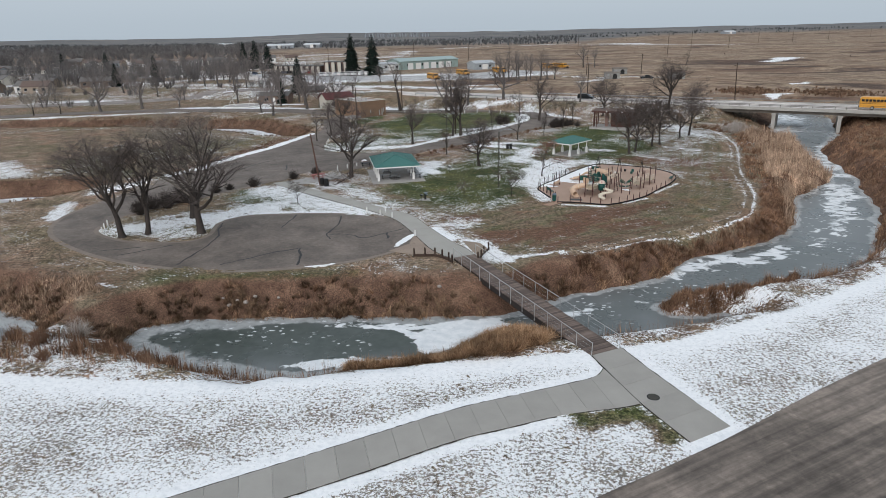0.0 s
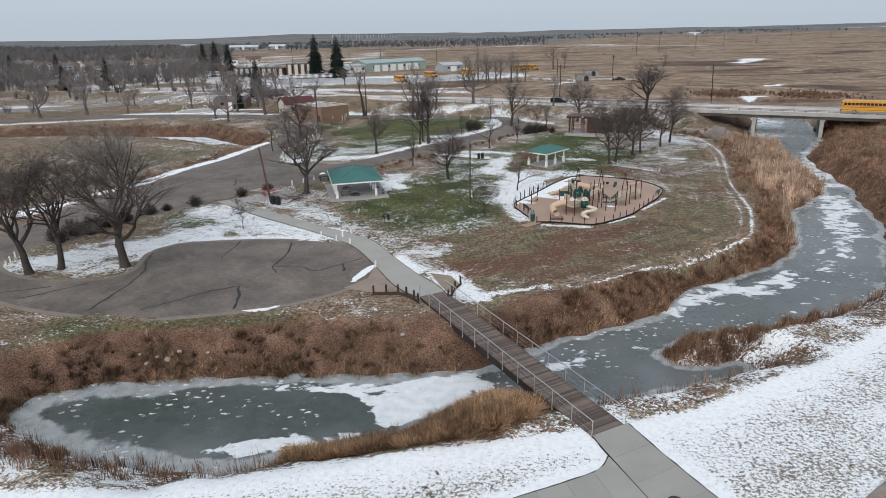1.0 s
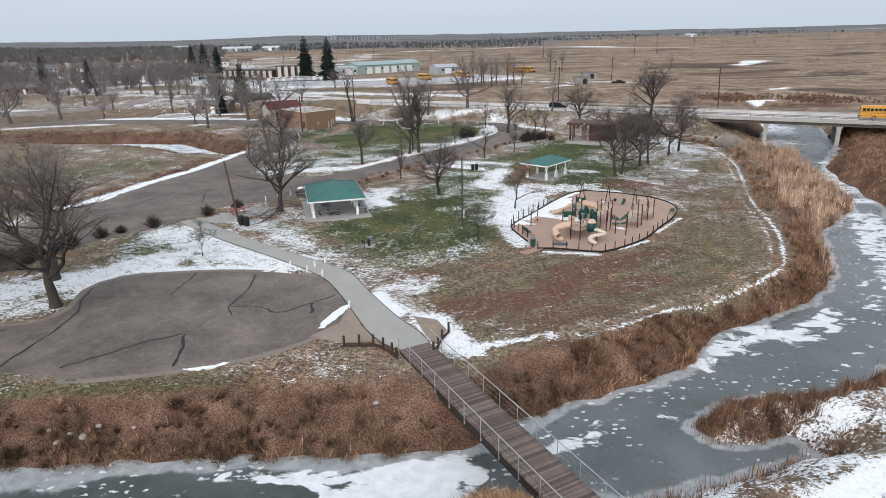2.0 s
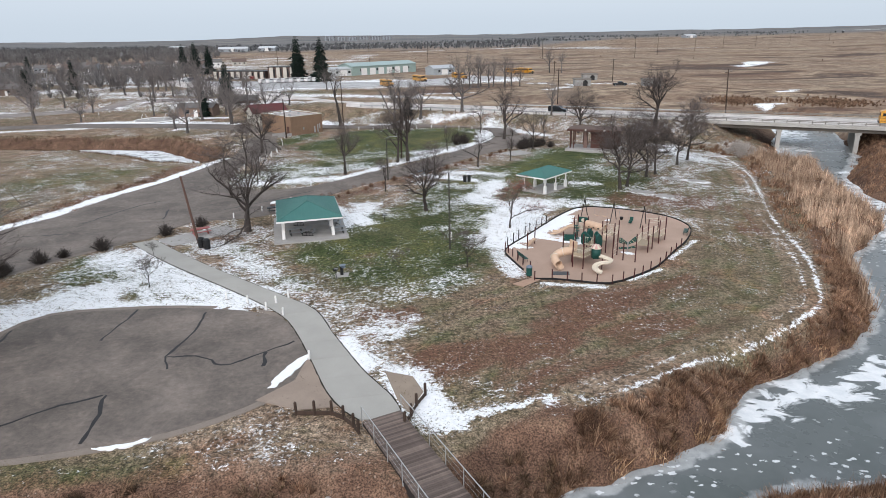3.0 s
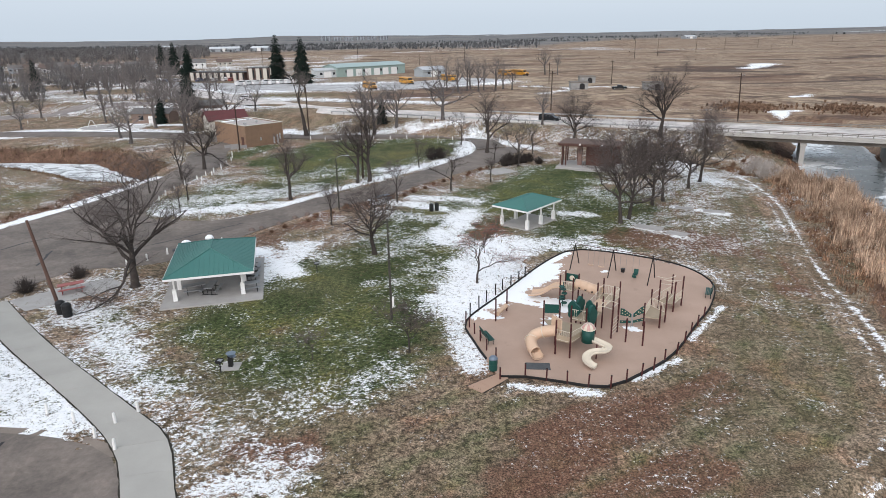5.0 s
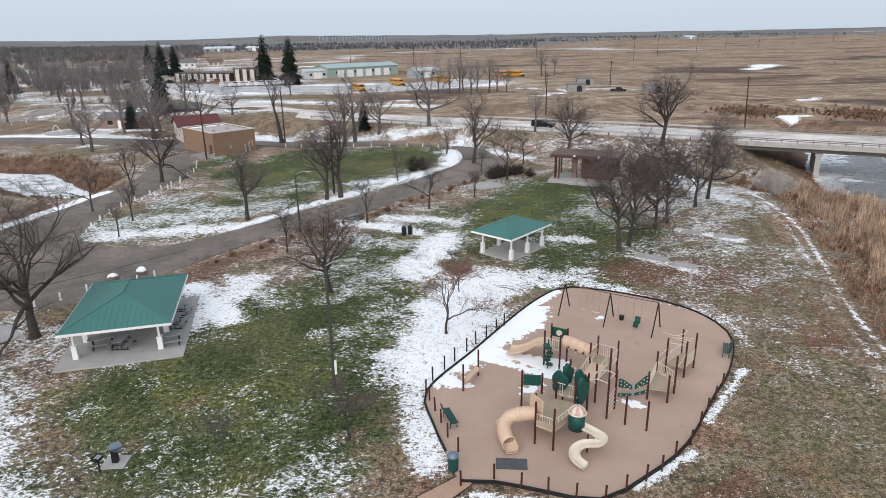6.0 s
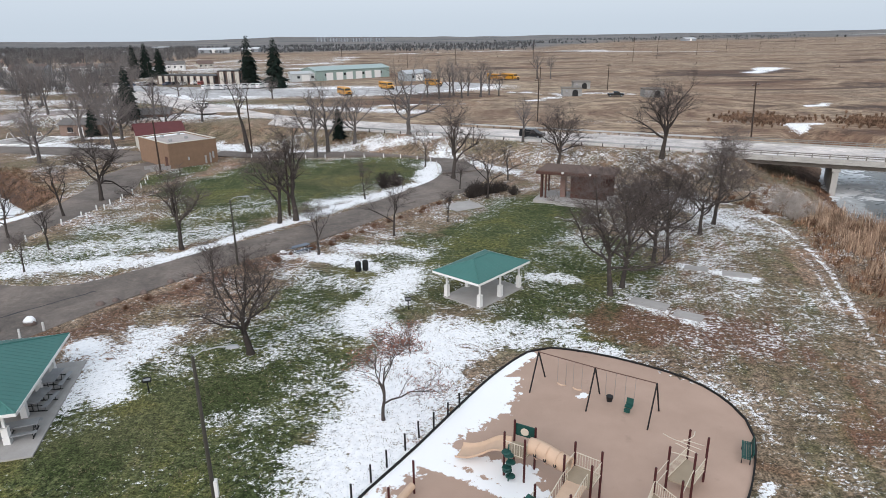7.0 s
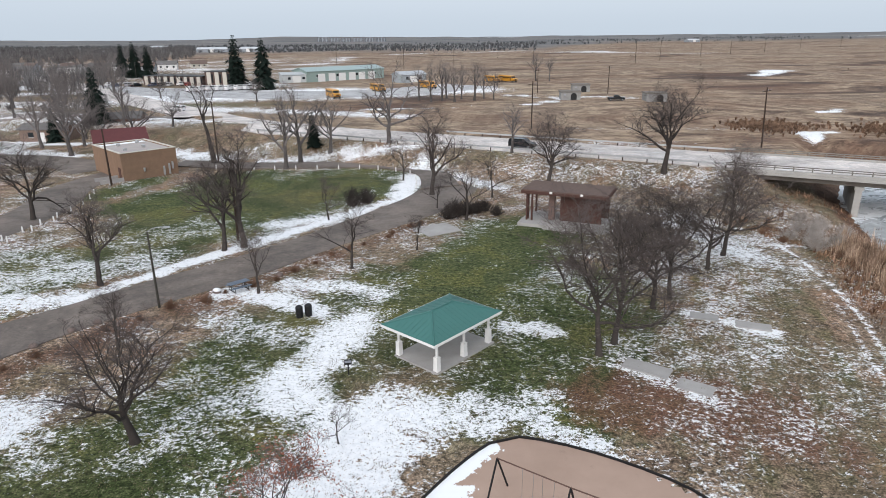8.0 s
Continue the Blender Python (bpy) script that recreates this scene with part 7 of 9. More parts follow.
# ---- reeds and tall dry grass on the banks ----
def grass_bed(name, pts, hmin, hmax, width, mat, label, seed, blades=6, lean=0.35):
    r = np.random.RandomState(seed)
    n = len(pts) * blades
    c = np.repeat(pts, blades, 0) + r.normal(0, 0.16, (n, 2))
    z = height(c[:, 0], c[:, 1])
    tall = np.repeat(r.uniform(0.75, 1.1, len(pts)), blades) * r.uniform(hmin, hmax, n)
    tall = tall * np.clip(0.82 + 0.75 * wave(c[:, 0], c[:, 1], 2.1, 1.0) + 0.45 * wave(c[:, 0], c[:, 1], 0.9, 2.0), 0.2, 1.9)
    a = 5.0 * wave(c[:, 0], c[:, 1], 2.3, 0.5) + r.normal(0, 0.8, n)
    tilt = np.abs(r.normal(0, lean, n)) * tall
    b = r.uniform(0, 2 * math.pi, n)
    w = width * r.uniform(0.6, 1.4, n)
    p0 = np.stack([c[:, 0] - np.cos(b) * w, c[:, 1] - np.sin(b) * w, z - 0.05], -1)
    p1 = np.stack([c[:, 0] + np.cos(b) * w, c[:, 1] + np.sin(b) * w, z - 0.05], -1)
    p2 = np.stack([c[:, 0] + np.cos(a) * tilt, c[:, 1] + np.sin(a) * tilt, z + tall], -1)
    co = np.stack([p0, p1, p2], 1).reshape(-1, 3).astype(np.float32)
    me = bpy.data.meshes.new(name)
    me.vertices.add(3 * n)
    me.vertices.foreach_set("co", co.ravel())
    me.loops.add(3 * n)
    me.loops.foreach_set("vertex_index", np.arange(3 * n, dtype=np.int32))
    me.polygons.add(n)
    me.polygons.foreach_set("loop_start", np.arange(0, 3 * n, 3, dtype=np.int32))
    me.update()
    me.materials.append(mat)
    return tagged(new(name, me), label, "dry grass", kind="stuff")


def blade_material(name, dark, mid, lite):
    m = Mat(name)
    gi = m.n.new("ShaderNodeNewGeometry")
    c = m.ramp(gi.outputs["Random Per Island"], [(0.0, dark), (0.5, mid), (1.0, lite)])
    big = m.noise(0.12, 4, 0.6)
    c = m.mix(0.75, c, m.ramp(big, [(0.36, (0.50, 0.47, 0.45)), (0.64, (1.5, 1.5, 1.5))]), "MULTIPLY")
    c = m.mix(0.6, c, m.ramp(m.noise(0.8, 4, 0.65), [(0.38, (0.36, 0.34, 0.33)), (0.62, (1.65, 1.63, 1.60))]), "MULTIPLY")
    return m.done(c, 0.9, 0, 0.15)


RUST_GRASS = blade_material("rust_grass", (0.090, 0.050, 0.034), (0.215, 0.124, 0.080), (0.39, 0.26, 0.172))
BANK_GRASS = blade_material("matted_grass", (0.070, 0.046, 0.032), (0.142, 0.092, 0.060), (0.25, 0.172, 0.112))
TAN_REED = blade_material("tan_reed", (0.22, 0.145, 0.105), (0.43, 0.305, 0.22), (0.62, 0.48, 0.36))


def scatter(seed, count, x0, x1, y0, y1, keep):
    r = np.random.RandomState(seed)
    p = np.stack([r.uniform(x0, x1, count), r.uniform(y0, y1, count)], -1)
    return p[keep(p[:, 0], p[:, 1], r.uniform(0, 1, count))]


def off_bridge(x, y):
    return dist_line(x, y, [(12.6, 41.8), (1.6, 65.6)]) > 1.9


def clear(x, y):
    ok = off_bridge(x, y) & (dist_poly(x, y, LOT) > 0.8)
    ok &= dist_poly(x, y, RING + [(40, 160), (0, 130), (4, 67)]) > 0.8
    return ok & (dist_line(x, y, [tuple(p) for p in smooth_line(RING, 3)]) > 1.3)


def on_bank(x, y, u):
    wd = water_dist(x, y)
    reach = np.where((x > 14) & (y > 62), 14.0, 3.5) + 1.5 * wave(x, y, 8.0, 2.0)
    return (wd > 0.15) & (wd < reach) & (near_side(x, y) < -8.5) & clear(x, y) & (u < 0.35 + 0.65 * sstep(reach - wd, 0, 3)) & (wave(x, y, 3.4, 2.0) > -0.32)


grass_bed("bank_grass", scatter(1, 40000, -62, 12, 42, 92, on_bank), 0.16, 0.42, 0.045, BANK_GRASS, "brown matted grass on the creek bank", 3, 5, 1.3)
grass_bed("rust_bank_grass", scatter(51, 30000, 12, 60, 42, 92, on_bank), 0.22, 0.60, 0.040, RUST_GRASS, "rust-brown tall grass along the creek", 52, 6, 0.9)


def tussocks(name, pts, hmin, hmax, mat, label, seed, blades=42):
    """Round tufts whose blades spread out and hang over."""
    r = np.random.RandomState(seed)
    n = len(pts) * blades
    c = np.repeat(pts, blades, 0)
    size = np.repeat(r.uniform(hmin, hmax, len(pts)), blades)
    a, k = r.uniform(0, 2 * math.pi, n), np.sqrt(r.uniform(0, 1, n))
    lean = np.repeat(r.normal(0, 0.35, (len(pts), 2)), blades, 0)
    foot = c + np.stack([np.cos(a), np.sin(a)], -1) * (0.16 * k * size)[:, None]
    tip = foot + np.stack([np.cos(a) * k + lean[:, 0], np.sin(a) * k + lean[:, 1]], -1) * (0.85 * size * r.uniform(0.7, 1.15, n))[:, None]
    z0 = height(foot[:, 0], foot[:, 1]) - 0.05
    z1 = z0 + 0.08 + size * (1.05 - 0.65 * k * k) * r.uniform(0.7, 1.0, n)
    b = a + math.pi / 2 + r.normal(0, 0.4, n)
    w = (0.030 * r.uniform(0.6, 1.4, n))[:, None] * np.stack([np.cos(b), np.sin(b)], -1)
    p = [np.column_stack([foot - w, z0]), np.column_stack([foot + w, z0]), np.column_stack([tip, z1])]
    me = bpy.data.meshes.new(name)
    me.vertices.add(3 * n)
    me.vertices.foreach_set("co", np.stack(p, 1).reshape(-1).astype(np.float32))
    me.loops.add(3 * n)
    me.loops.foreach_set("vertex_index", np.arange(3 * n, dtype=np.int32))
    me.polygons.add(n)
    me.polygons.foreach_set("loop_start", np.arange(0, 3 * n, 3, dtype=np.int32))
    me.update()
    me.materials.append(mat)
    return tagged(new(name, me), label, "dry grass", kind="stuff")


tussocks("bank_tussocks", scatter(41, 11000, -62, 12, 42, 92, on_bank), 0.35, 0.95, BANK_GRASS, "brown grass tussocks on the creek banks", 42)
tussocks("rust_tussocks", scatter(43, 16000, -62, 60, 42, 92, lambda x, y, u: on_bank(x, y, u) & ((x > 10) | (u < 0.16))), 0.40, 1.0, RUST_GRASS, "rusty grass tussocks on the creek banks", 44)
STRAW = blade_material("orange_straw", (0.14, 0.080, 0.046), (0.30, 0.185, 0.108), (0.48, 0.34, 0.22))


def fringe(x, y, u):
    wd = water_dist(x, y)
    return (wd > -0.15) & (wd < 0.9 + 0.5 * wave(x, y, 3.0)) & (near_side(x, y) < -8.5) & off_bridge(x, y) & (wave(x, y, 4.2, 1.4) > -0.1)


grass_bed("fringe_grass", scatter(33, 60000, -62, 60, 42, 92, fringe), 0.3, 0.8, 0.03, STRAW, "orange straw tufts hanging over the ice edge", 34, 7, 0.8)


def straw(x, y, u):
    return (dist_line(x, y, [(-70, 64), (-50, 60), (-42, 58.5), (-37, 58.6)]) < 2.6 + 1.2 * wave(x, y, 5.0)) & (water_dist(x, y) > 0.3) & clear(x, y)


grass_bed("straw_grass", scatter(31, 9000, -74, -34, 52, 68, straw), 0.25, 0.7, 0.035, TAN_REED, "pale straw-coloured grass above the frozen pool", 32, 6, 0.6)


def tall_reed(x, y, u):
    wd = water_dist(x, y)
    side = (dist_line(x, y, [(43, 80), (50, 92), (60, 110), (66, 128), (72, 142)]) < 5.5 + 1.8 * wave(x, y, 9.0)) | (dist_line(x, y, [(62, 106), (68, 112)]) < 5)
    inland = dist_line(x, y, [tuple(p) for p in smooth_line(RING, 3)]) > 4.6 + 1.2 * wave(x, y, 6.0, 1.0)
    clump = wave(x, y, 5.5, 0.4) + 0.5 * wave(x, y, 2.2, 3.0) > -0.28
    return side & inland & clump & (wd > 0.1) & clear(x, y)


grass_bed("reed_bed", scatter(2, 26000, 34, 84, 74, 150, tall_reed), 1.0, 2.1, 0.035, TAN_REED, "tall tan reeds along the creek", 4, 7, 0.22)


def east_bank(x, y, u):
    wd = water_dist(x, y)
    return (wd > 0.15) & (wd < 16 + 5 * wave(x, y, 14.0)) & (near_side(x, y) < 0) & clear(x, y) & ((x > 60) | (y > 92)) & (y < 172) & (x > 48) & ((np.hypot(x - 78, y - 161) > 15) | (u < 0.12)) & (wave(x, y, 6.0, 2.0) + 0.4 * wave(x, y, 2.5) > -0.45)


grass_bed("meadow_grass", scatter(5, 42000, 48, 130, 60, 172, east_bank), 0.25, 0.85, 0.040, RUST_GRASS, "rust-brown tall grass beyond the creek", 6, 7, 0.6)


def near_reed(x, y, u):
    wd = water_dist(x, y)
    a = (dist_line(x, y, [(-6, 45.2), (1, 46.8), (5, 49.6), (9.5, 49.4)]) < 1.5 + 0.5 * wave(x, y, 4.0)) | (dist_line(x, y, [(22, 55.5), (30, 57.5)]) < 1.4 + 0.5 * wave(x, y, 3.0)) | (dist_line(x, y, [(32, 58), (46, 66), (60, 80)]) < 1.2 + 0.5 * wave(x, y, 5.0))
    mass = dist_line(x, y, [(-48, 46.5), (-34, 46.2), (-24, 45.0), (-19, 44.0)]) < 2.6 + 0.8 * wave(x, y, 4.0)
    b = (dist_line(x, y, [(-38, 47), (-30, 46.5), (-22, 45.3), (-16, 43.9), (-8, 44.2)]) < 1.7 + 0.7 * wave(x, y, 4.0)) | (dist_line(x, y, [(14, 48.5), (20, 50.5), (28, 53.5)]) < 1.0 + 0.4 * wave(x, y, 3.0))
    return (a | (b & (u < 0.45)) | (mass & (wave(x, y, 2.4, 1.0) > -0.2))) & (wd > -0.7) & off_bridge(x, y)


grass_bed("near_reeds", scatter(7, 40000, -50, 62, 40, 82, near_reed), 0.5, 1.35, 0.022, RUST_GRASS, "thin rusty reeds at the snowy edge of the creek", 8, 6, 0.25)
grass_bed("oxbow_grass", scatter(9, 30000, -110, -30, 95, 200, lambda x, y, u: (water_dist(x, y) > 0.2) & ((water_dist(x, y) < 6) | (dist_line(x, y, [(-49, 111), (-44, 123), (-38, 146)]) < 2.6 + wave(x, y, 5.0))) & (dist_poly(x, y, FORK) > 3) & (dist_poly(x, y, DRIVE) > 2.5) & (dist_poly(x, y, LOT) > 3)), 0.25, 0.6, 0.05, BANK_GRASS, "brown matted grass round the frozen oxbow", 10, 4, 0.45)


def peninsula(x, y, u):
    return (dist_line(x, y, [(21.8, 56.0), (26, 57.0), (33, 58.2)]) < 1.5) & (water_dist(x, y) > -0.2)


grass_bed("peninsula_grass", scatter(14, 9000, 18, 38, 52, 62, peninsula), 0.4, 1.1, 0.022, RUST_GRASS, "rusty grass on the small peninsula in the ice", 15, 5, 0.3)
tussocks("reed_tussocks", scatter(45, 9000, -8, 12, 43, 52, lambda x, y, u: (dist_line(x, y, [(-6, 45.2), (0, 45.4), (4.5, 45.8), (6.6, 47.4)]) < 2.2 + 0.6 * wave(x, y, 4.0)) & (water_dist(x, y) > -0.3) & off_bridge(x, y) & (u < 0.6)), 0.6, 1.25, STRAW, "rusty reed tufts beside the footbridge", 46, 36)


# ---- turf tufts that break up the lawn ----
def turf(x, y, u):
    return (water_dist(x, y) > 7) & (dist_poly(x, y, LOT) > 0.3) & (dist_poly(x, y, DRIVE) > 0.3) & (dist_poly(x, y, PLAY) > 0.3) & (near_side(x, y) < -1) & (dist_line(x, y, [(1.9, 64.9), (-1, 71), (-6, 82), (-27.6, 104)]) > 2.1) \
        & (np.abs(x + 7.5) + np.abs(y - 107) > 12.5) & (dist_line(x, y, [(24, 121), (28, 125)]) > 4)


DULL = blade_material("dull_turf", (0.060, 0.055, 0.028), (0.125, 0.102, 0.062), (0.235, 0.19, 0.125))
grass_bed("turf_tufts", scatter(12, 30000, -30, 60, 60, 130, turf), 0.04, 0.13, 0.030, DULL, "short brown turf tufts in the park lawn", 13, 5, 0.9)

GLASS = plain("dark_glass", (0.02, 0.024, 0.028), 0.12, 0, 0.1, 2, 10, 0, 0.5)
BUS_YELLOW = plain("bus_yellow", (0.58, 0.27, 0.025), 0.35, 0, 0.06, 1, 20, 0, 0.5)
TYRE = plain("tyre_rubber", (0.018, 0.018, 0.019), 0.85)
RED_ROOF = plain("dark_red_roof", (0.105, 0.030, 0.030), 0.7, 0, 0.15, 1, 10)
GREY_ROOF = plain("grey_flat_roof", (0.40, 0.36, 0.34), 0.9, 0, 0.12, 0.5, 8)
CREAM_WALL = plain("cream_siding", (0.55, 0.52, 0.46), 0.8, 0, 0.1, 0.8, 10)
MINT_METAL = plain("mint_metal_siding", (0.29, 0.37, 0.34), 0.6, 0.1, 0.08, 0.5, 10)
SHINGLE = plain("grey_shingle", (0.15, 0.14, 0.135), 0.9, 0, 0.2, 0.8, 8)
STEEL_RAIL = plain("rail_steel", (0.20, 0.185, 0.165), 0.6, 0.5, 0.2, 2, 20)

# ---- highway bridge ----
HWM = Matrix.Translation((0, 0, 0)) @ Matrix(((HD[0], HN[0], 0, 0), (HD[1], HN[1], 0, 0), (0, 0, 1, 0), (0, 0, 0, 1)))


STAINED_SHADED = plain("stained_shaded_concrete", (0.17, 0.15, 0.13), 0.9, 0, 0.3, 0.4, 6)


def build_highway_bridge():
    br = thing("highway_bridge", "low concrete highway bridge with open pipe rails over the frozen creek", "bridge", HWM @ pose(-2, HW_NEAR, 0))
    L, W = 47.0, HW_FAR - HW_NEAR + 0.4
    part("deck_slab", Geo().box((0, W / 2 - 0.1, 2.74), (L, W + 0.5, 0.50)), BRIDGE_CONCRETE, br, "pale concrete deck edge")
    for y in (0.25, W - 0.45):
        part("kerb", Geo().box((0, y, 3.12), (L, 0.42, 0.26)), BRIDGE_CONCRETE, br)
    # girders: weather stain plus under-deck shade, both put into the darker concrete
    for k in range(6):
        part("girder", Geo().box((0, 1.1 + k * (W - 2.4) / 5, 2.12), (L - 0.6, 0.36, 0.72)).box((0, 1.1 + k * (W - 2.4) / 5, 1.74), (L - 0.6, 0.56, 0.12)), STAINED_SHADED, br, "weather-stained concrete girder, darkened for shade under the deck")
    for x in (-7.2, 7.4):
        p = part("pier", Geo().box((x, W / 2, -1.0), (0.85, W - 1.2, 4.9)), BRIDGE_CONCRETE, br, "solid grey concrete pier wall")
        part("pier_cap", Geo().box((x, W / 2, 1.45), (1.15, W - 0.9, 0.44)), BRIDGE_CONCRETE, p)
    for x in (-22.6, 22.6):
        part("abutment", Geo().box((x, W / 2, 0.9), (1.2, W + 0.3, 3.3)), BRIDGE_CONCRETE, br, "concrete bridge abutment")
        for y in (-0.4, W + 0.2):
            part("wing_wall", Geo().box((x + (1.4 if x > 0 else -1.4), y, 1.7), (3.2, 0.3, 2.6)), BRIDGE_CONCRETE, br)
    post = Geo().box((0, 0, 0.33), (0.16, 0.12, 0.62)).mesh("rail_post", STEEL_RAIL)
    for y in (0.25, W - 0.45):
        for k in range(20):
            o = part("rail_post", post, None, br)
            o.location = (-22.8 + k * 2.4, y, 3.25)
        for z in (3.60, 3.88):
            part("rail_pipe", Geo().box((0, y - 0.06, z), (L + 2, 0.09, 0.13)), STEEL_RAIL, br, "grey steel bridge rail")
    return br


build_highway_bridge()


def guard_rail(u0, u1, s, label):
    g = thing("guard_rail", label, "guard rail", HWM @ pose(u0, s, 0))
    part("rail", Geo().box(((u1 - u0) / 2, 0, HW_Z + 0.62), (u1 - u0, 0.05, 0.30)).box(((u1 - u0) / 2, -0.03, HW_Z + 0.62), (u1 - u0, 0.05, 0.08)), GALV, g, "galvanised beam rail")
    pm = Geo().box((0, 0.08, HW_Z + 0.25), (0.15, 0.15, 1.0)).mesh("rail_post", TIMBER)
    for k in range(int((u1 - u0) / 3.8) + 1):
        part("rail_post", pm, None, g).location = (0.3 + k * 3.8, 0, 0)


guard_rail(-118, -26, HW_NEAR + 0.3, "galvanised guard rail along the highway embankment")
guard_rail(-80, -26, HW_FAR - 0.3, "galvanised guard rail on the far highway shoulder")


# ---- vehicles ----
def side_prism(outline, half):
    """A closed body from its side outline (x, z) over the width."""
    n = len(outline)
    vs = [(x, -half, z) for x, z in outline] + [(x, half, z) for x, z in outline]
    return Geo().add(vs, [tuple(range(n)), tuple(range(2 * n - 1, n - 1, -1))] + [(i + n, (i + 1) % n + n, (i + 1) % n, i) for i in range(n)])


def wheel(parent, x, y, r):
    w = part("wheel", Geo().tube([(x, y - 0.12, r), (x, y + 0.12, r)], r, 16), TYRE, parent, "black tyre")
    part("rim", Geo().tube([(x, y - 0.13, r), (x, y + 0.13, r)], r * 0.55, 12), GREY_METAL, w)


def school_bus(m, label, flat=False):
    b = thing("school_bus", label, "bus", m, "school buses")
    L = 11.4
    out = [(0.0, 0.55), (9.3, 0.55), (9.3, 1.0), (L - 0.15, 1.0), (L, 1.15), (L, 1.62), (L - 0.15, 1.75), (9.6, 1.95), (9.3, 2.85), (9.1, 2.97), (0.2, 2.97), (0.0, 2.8)]
    part("body", side_prism(out, 1.22), BUS_YELLOW, b, "yellow painted bus body")
    part("roof", Geo().box((4.6, 0, 3.02), (8.8, 2.1, 0.14), 0, 0, 0, 0.93), BUS_YELLOW, b)
    for y in (-1.235, 1.235):
        for k in range(11):
            part("window", Geo().box((0.65 + k * 0.76, y, 2.28), (0.62, 0.03, 0.55)), GLASS, b)
        for z in (0.95, 1.55, 1.85):
            part("rub_rail", Geo().box((4.6, y, z), (9.2, 0.03, 0.06)), BLACK, b)
        part("door" if y < 0 else "side_panel", Geo().box((9.0, y, 1.65), (0.5, 0.035, 1.9)), GLASS if y < 0 else BUS_YELLOW, b)
    part("windscreen", Geo().box((9.50, 0, 2.40), (0.04, 2.1, 0.75), 0, 0, -18), GLASS, b)
    part("rear_window", Geo().box((-0.015, 0, 2.3), (0.03, 1.9, 0.6)), GLASS, b)
    part("bumper", Geo().box((L + 0.05, 0, 0.72), (0.16, 2.3, 0.28)), BLACK, b)
    part("rear_bumper", Geo().box((-0.06, 0, 0.66), (0.14, 2.3, 0.28)), BLACK, b)
    part("grille", Geo().box((L + 0.01, 0, 1.38), (0.03, 1.1, 0.4)), BLACK, b)
    for y in (-0.85, 0.85):
        part("headlight", Geo().box((L + 0.015, y, 1.35), (0.03, 0.26, 0.2)), WHITE_PAINT, b)
    for x in (2.7, 10.3):
        for y in (-1.1, 1.1):
            wheel(b, x, y, 0.5)
    return b


def car(m, paint, label, kind="suv"):
    c = thing("car", label, "car", m, "cars")
    if kind == "suv":
        out, glass = [(0, 0.35), (4.7, 0.35), (4.75, 0.7), (4.65, 0.95), (3.6, 1.08), (2.95, 1.62), (2.7, 1.72), (0.35, 1.72), (0.1, 1.6), (0, 1.0)], (1.75, 2.6)
    elif kind == "pickup":
        out, glass = [(0, 0.45), (5.6, 0.45), (5.65, 0.85), (5.5, 1.1), (4.3, 1.2), (3.7, 1.75), (3.5, 1.82), (2.2, 1.82), (2.0, 1.7), (2.0, 1.15), (0, 1.15)], (2.95, 1.2)
    else:
        out, glass = [(0, 0.5), (5.3, 0.5), (5.35, 1.0), (4.9, 1.25), (4.3, 2.2), (4.1, 2.3), (0.1, 2.3), (0, 2.1)], (2.4, 3.0)
    part("body", side_prism(out, 0.92), paint, c)
    top = max(z for _, z in out)
    for y in (-0.93, 0.93):
        part("side_window", Geo().box((glass[0], y, top - 0.36), (glass[1], 0.02, 0.36)), GLASS, c)
    xs = max(x for x, z in out)
    wx = [x for x, z in out if z == top][0]
    part("windscreen", Geo().box((wx + 0.30, 0, top - 0.28), (0.05, 1.6, 0.6), 0, 0, -40), GLASS, c)
    part("rear_window", Geo().box((0.02 if kind != "pickup" else 1.99, 0, top - 0.38), (0.04, 1.5, 0.38)), GLASS, c)
    for y in (-0.65, 0.65):
        part("headlight", Geo().box((xs, y, 0.82), (0.06, 0.3, 0.14)), WHITE_PAINT, c)
        part("tail_light", Geo().box((-0.01, y * 1.2, 0.95), (0.05, 0.16, 0.3)), RED_PLASTIC, c)
    for x in (0.9, xs - 0.95):
        for y in (-0.82, 0.82):
            wheel(c, x, y, 0.37)
    return c


BLACK_PAINT = plain("black_car_paint", (0.015, 0.016, 0.018), 0.25, 0.1, 0.1, 1, 10, 0, 0.5)
SILVER = plain("silver_car_paint", (0.42, 0.43, 0.44), 0.3, 0.4, 0.1, 1, 10, 0, 0.5)
WHITE_CAR = plain("white_car_paint", (0.72, 0.72, 0.72), 0.3, 0, 0.06, 1, 10, 0, 0.5)
RED_CAR = plain("red_car_paint", (0.26, 0.035, 0.03), 0.3, 0, 0.1, 1, 10, 0, 0.5)
BLUE_CAR = plain("blue_car_paint", (0.05, 0.075, 0.13), 0.3, 0.1, 0.1, 1, 10, 0, 0.5)
school_bus(HWM @ pose(9.0, 188.9, HW_Z + 0.03), "yellow school bus crossing the highway bridge")
car(HWM @ pose(-62.5, 189.2, HW_Z + 0.03), BLACK_PAINT, "black sport utility car on the salted highway")
car(pose(-42.9, 274, ground_z(-42.9, 274) + 0.9, 0, 0, 160), WHITE_CAR, "white sport utility car on the road to the depot")
for x, y, r in ((-7, 326, -68), (8, 352, -66), (28, 364, -62), (60, 396, -66), (67, 396, -60)):
    school_bus(pose(x, y, ground_z(x, y), 0, 0, r), "yellow school bus parked in the snowy depot yard")
for k in range(9):
    x, y = -68 + 3.6 * k, 355 + 1.0 * k
    car(pose(x, y, ground_z(x, y), 0, 0, 60), WHITE_CAR, "white van parked in a row at the depot", "van")
